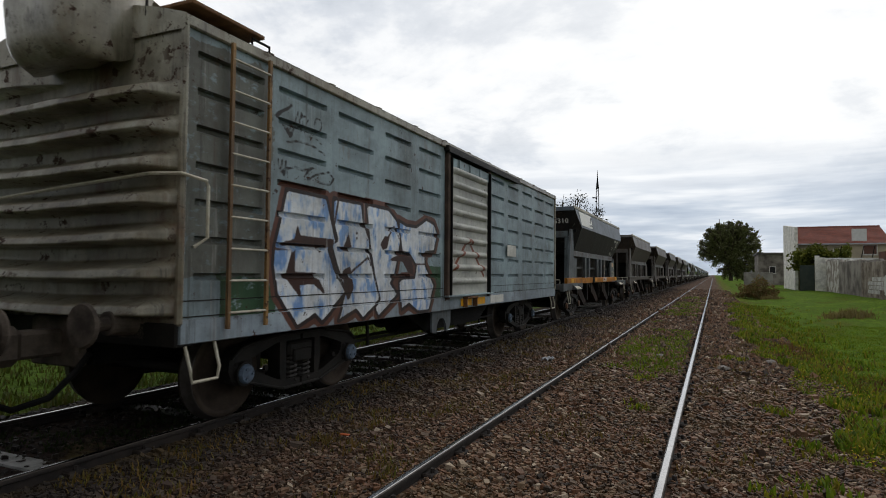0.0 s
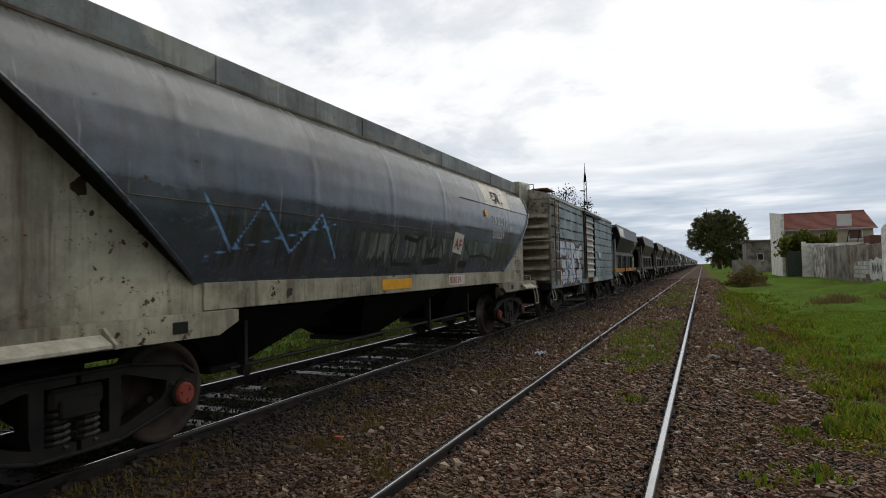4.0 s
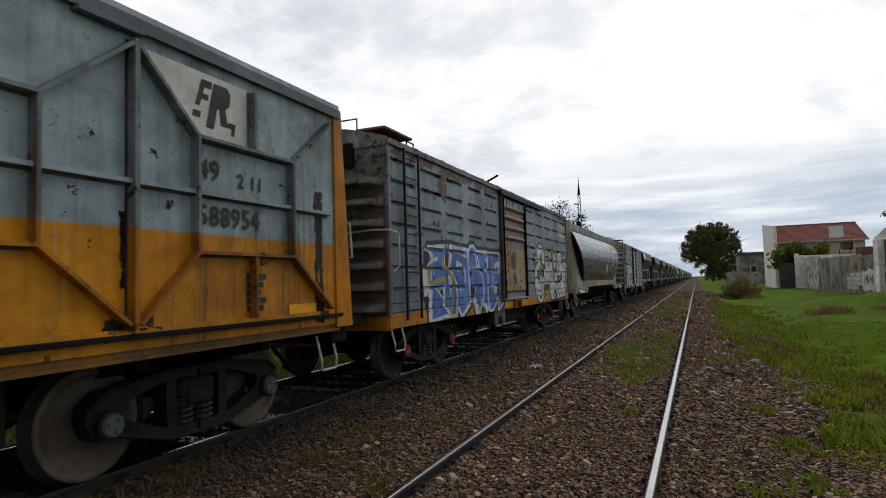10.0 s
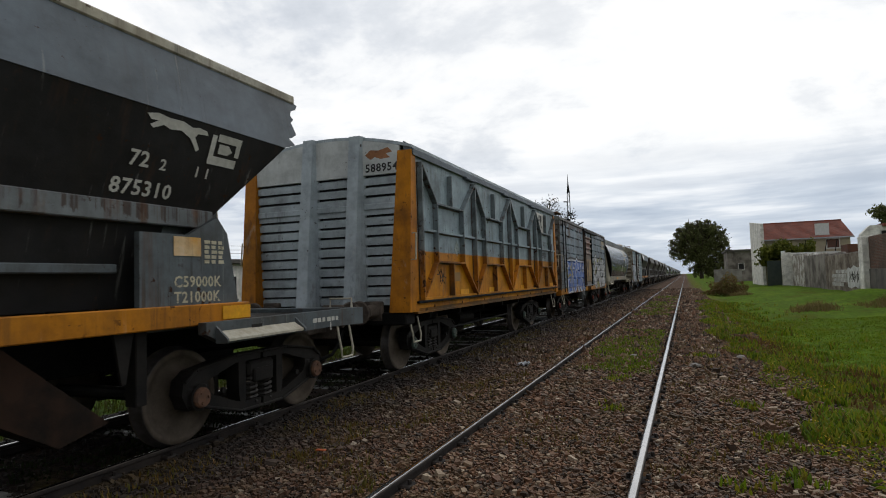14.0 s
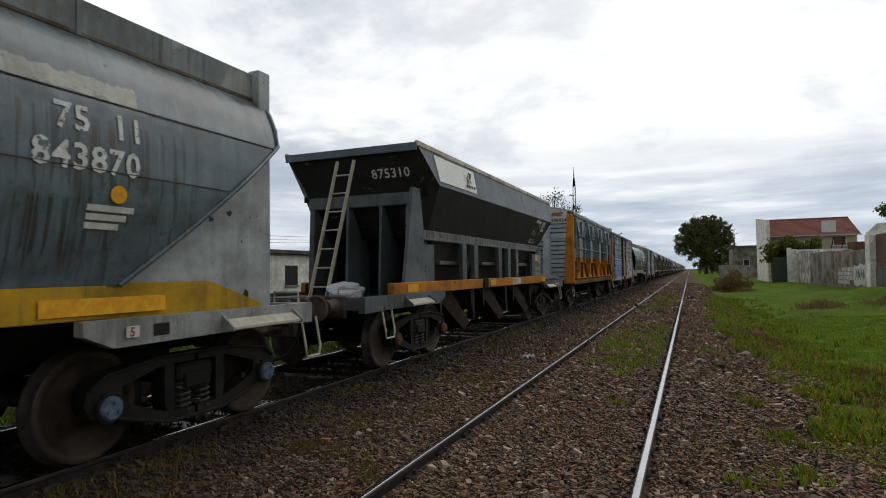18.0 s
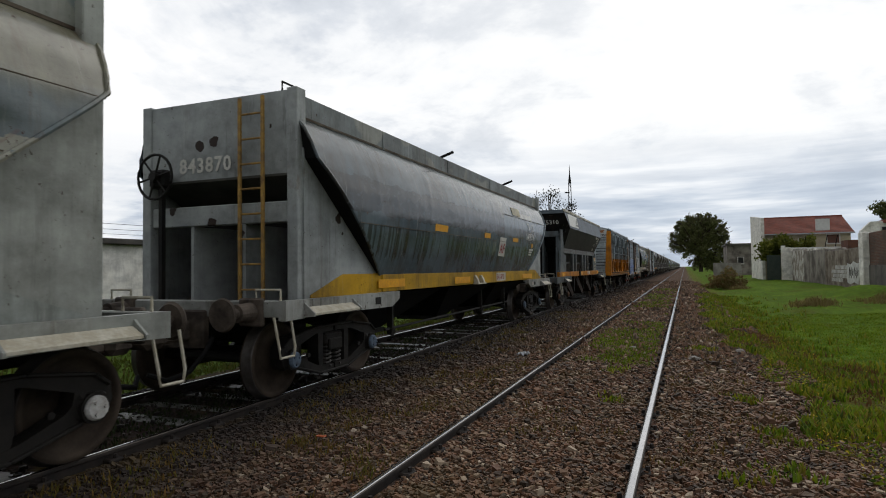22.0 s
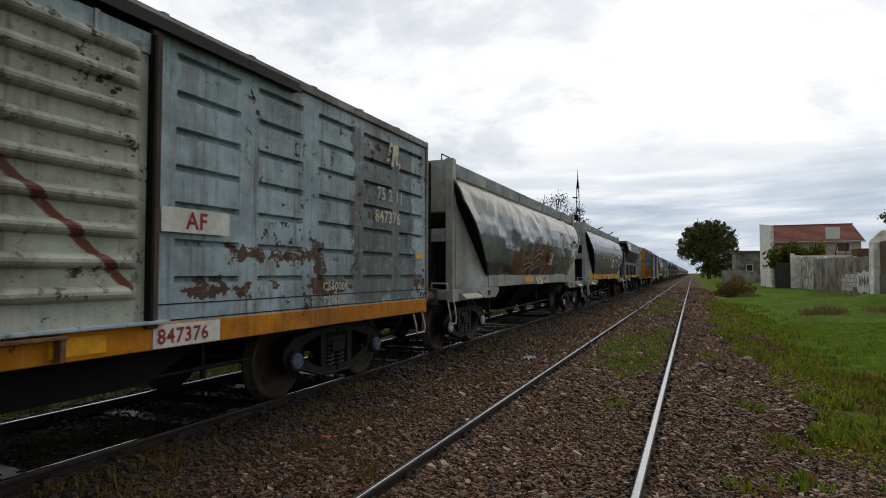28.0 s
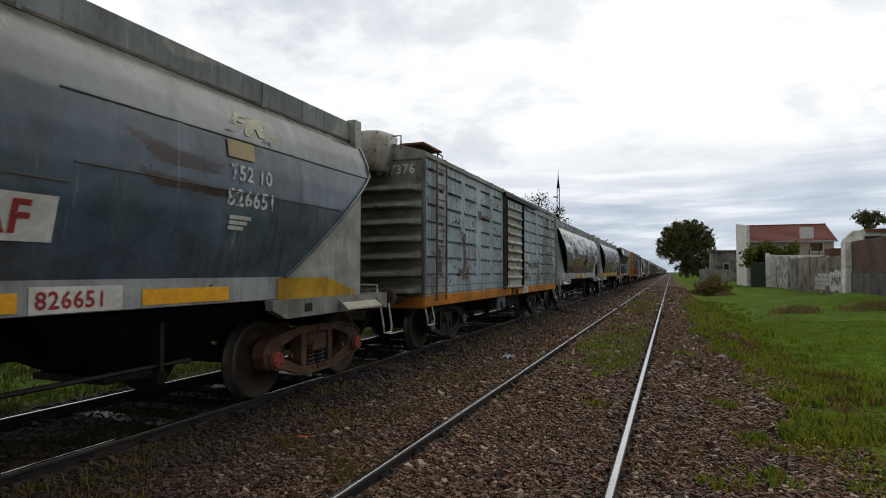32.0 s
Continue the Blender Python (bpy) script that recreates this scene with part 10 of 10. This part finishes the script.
def clump(x, y, wide, high, n, label):
    c = np.stack([rng.normal(x, wide, n), rng.normal(y, wide * 1.1, n)], 1)
    pos = np.concatenate([c, rolling(c[:, 0], c[:, 1])[:, None]], 1)
    return tufts("shrub", pos, high * rng.uniform(0.4, 1.0, n) * np.exp(-((c[:, 0] - x) / (2 * wide)) ** 2), 9, 0.14, DRY, label, 0.014, "shrub")


k = 3600
d = rng.normal(size=(k, 3))
d /= np.linalg.norm(d, axis=1, keepdims=True)
ball = d * (rng.random((k, 1)) ** 0.35) * np.array([1.45, 1.3, 1.35]) * (1 + 0.25 * np.sin(d[:, :1] * 5 + d[:, 2:] * 7))
quads("shrub", np.stack([2.75 + ball[:, 0], 50 + ball[:, 1], np.abs(ball[:, 2]) * (1.1 - 0.25 * np.hypot(ball[:, 0], ball[:, 1]))], 1), 0.085 * (0.5 + rng.random(k)), leafy("shrub_leaves", (0.15, 0.090, 0.042), (0.21, 0.135, 0.052), (0.12, 0.13, 0.032), (0.24, 0.15, 0.065)), "brown and green twiggy shrub on the verge", "shrub")
clump(3.6, 48.6, 0.4, 0.35, 60, "dead grass at the foot of the shrub")
clump(4.9, 29.0, 0.5, 0.40, 110, "low dry brown grass clump on the verge")
clump(8.2, 30, 0.7, 0.4, 160, "low dry grass below the wall")

# litter
paper = bmesh.new()
bmesh.ops.create_grid(paper, x_segments=8, y_segments=8, size=0.10)
for v in paper.verts:
    v.co.z = 0.05 + 0.07 * noise.noise(v.co * 22)
paper_ob = solid("paper_scrap", paper, PLASTIC, "crumpled white paper scrap on the ballast", "litter")
paper_ob.location = (-2.84, 10.86, float(rolling(-2.84, 10.86)) + 0.02)
for x, y, s in ((0.08, 11.15, 1.0), (0.9, 12.6, 0.9), (-1.0, 12.3, 0.7), (6.2, 17.5, 0.8)):
    bm = bmesh.new()
    bmesh.ops.create_icosphere(bm, subdivisions=2, radius=0.075 * s)
    for v in bm.verts:
        v.co = Vector((v.co.x * 1.4, v.co.y, v.co.z * 0.7)) * (1 + 0.35 * noise.noise(v.co * 18 + Vector((x, y, 0))))
    ob = solid("pale_stone", bm, plain("pale_stone", (0.34, 0.31, 0.28), (0.26, 0.24, 0.22), 9.0, 0.8), "pale loose stone on the ballast", "stone", "pale stones")
    ob.location = (x, y, float(rolling(x, y)) + 0.03)
leaf = box(bmesh.new(), -0.05, 0.05, -0.022, 0.022, 0.05, 0.062, 0.004)
leaf_ob = solid("orange_scrap", leaf, plain("orange_scrap", (0.45, 0.10, 0.03), (0.36, 0.09, 0.03)), "small orange scrap on the ballast", "litter")
leaf_ob.location = (-3.35, 5.0, float(rolling(-3.35, 5.0)))

# sleepers: worn and pale under the train, dark and nearly buried in the near track
slab = box(bmesh.new(), -0.96, 0.96, -0.115, 0.115, -0.10, 0.035, 0.012)
first = part("sleeper", slab, SLEEPER, TRACKS[RAILS["far_track"]])
first.matrix_basis = pose(-5.578, -8, 0.020)
for k in range(1, 150):
    again(first, TRACKS[RAILS["far_track"]], pose(-5.578 + 0.02 * math.sin(k * 5.1), -8 + k * 0.62, 0.014 + 0.020 * math.sin(k * 3.7) * math.sin(k * 1.3), 0, 0, 0.8 * math.sin(k * 2.9)))
slab = box(bmesh.new(), -1.28, 1.28, -0.12, 0.12, -0.10, 0.03, 0.015)
first = part("sleeper", slab, OLD_WOOD, TRACKS[RAILS["near_track"]])
first.matrix_basis = pose(-1.285, -4, 0.02)
for k in range(1, 120):
    again(first, TRACKS[RAILS["near_track"]], pose(-1.285 + 0.02 * math.sin(k * 4.3), -4 + k * 0.64, 0.022 + 0.012 * math.sin(k * 3.1), 0, 0, 0.9 * math.sin(k * 2.2)))
# rail chairs
chair = box(bmesh.new(), -0.10, 0.10, -0.07, 0.07, 0.0, 0.05, 0.012)
rod(chair, (-0.075, 0, 0.05), (-0.075, 0, 0.085), 0.018, 6)
rod(chair, (0.075, 0, 0.05), (0.075, 0, 0.085), 0.018, 6)
first = part("rail_chair", chair, RAIL_SIDE, TRACKS[RAILS["far_track"]])
first.matrix_basis = pose(-4.705, 0.06, 0.035)
for xs, y0, step in ((RAILS["far_track"], -8, 0.62), (RAILS["near_track"], -4, 0.64)):
    for k in range(10, 46):
        for x in xs:
            again(first, TRACKS[xs], pose(x, y0 + k * step, 0.040))

# the blocks of the low wall
unit = box(bmesh.new(), -0.10, 0.095, -0.195, 0.195, -0.092, 0.092, 0.008)
first = part("block", unit, BLOCK, BLOCK_WALL)
first.matrix_basis = pose(-17.07, 13.05, 1.34)
for row in range(6):
    for k in range(26):
        if row or k:
            again(first, BLOCK_WALL, pose(-17.07 + 0.004 * math.sin(k * 7 + row), 13.05 - k * 0.405 - 0.2 * (row % 2), 1.34 - row * 0.2))


# ---- what moves: the train at a steady pace, its wheels rolling ----
def motions():
    for ob, y in TRAIN:
        walk(ob, [(t, pose(TRAIN_X, y + SPEED * t, RAIL_Z)) for t in range(0, 33, 4)])
    turn = math.degrees(SPEED / WHEEL_R)
    for i, ob in enumerate(WHEELSETS):
        y = ob.matrix_basis.translation.y
        walk(ob, [(k / 6, pose(0, y, WHEEL_R, -turn * k / 6 - 37.0 * i, 0, 0)) for k in range(193)])


motions()
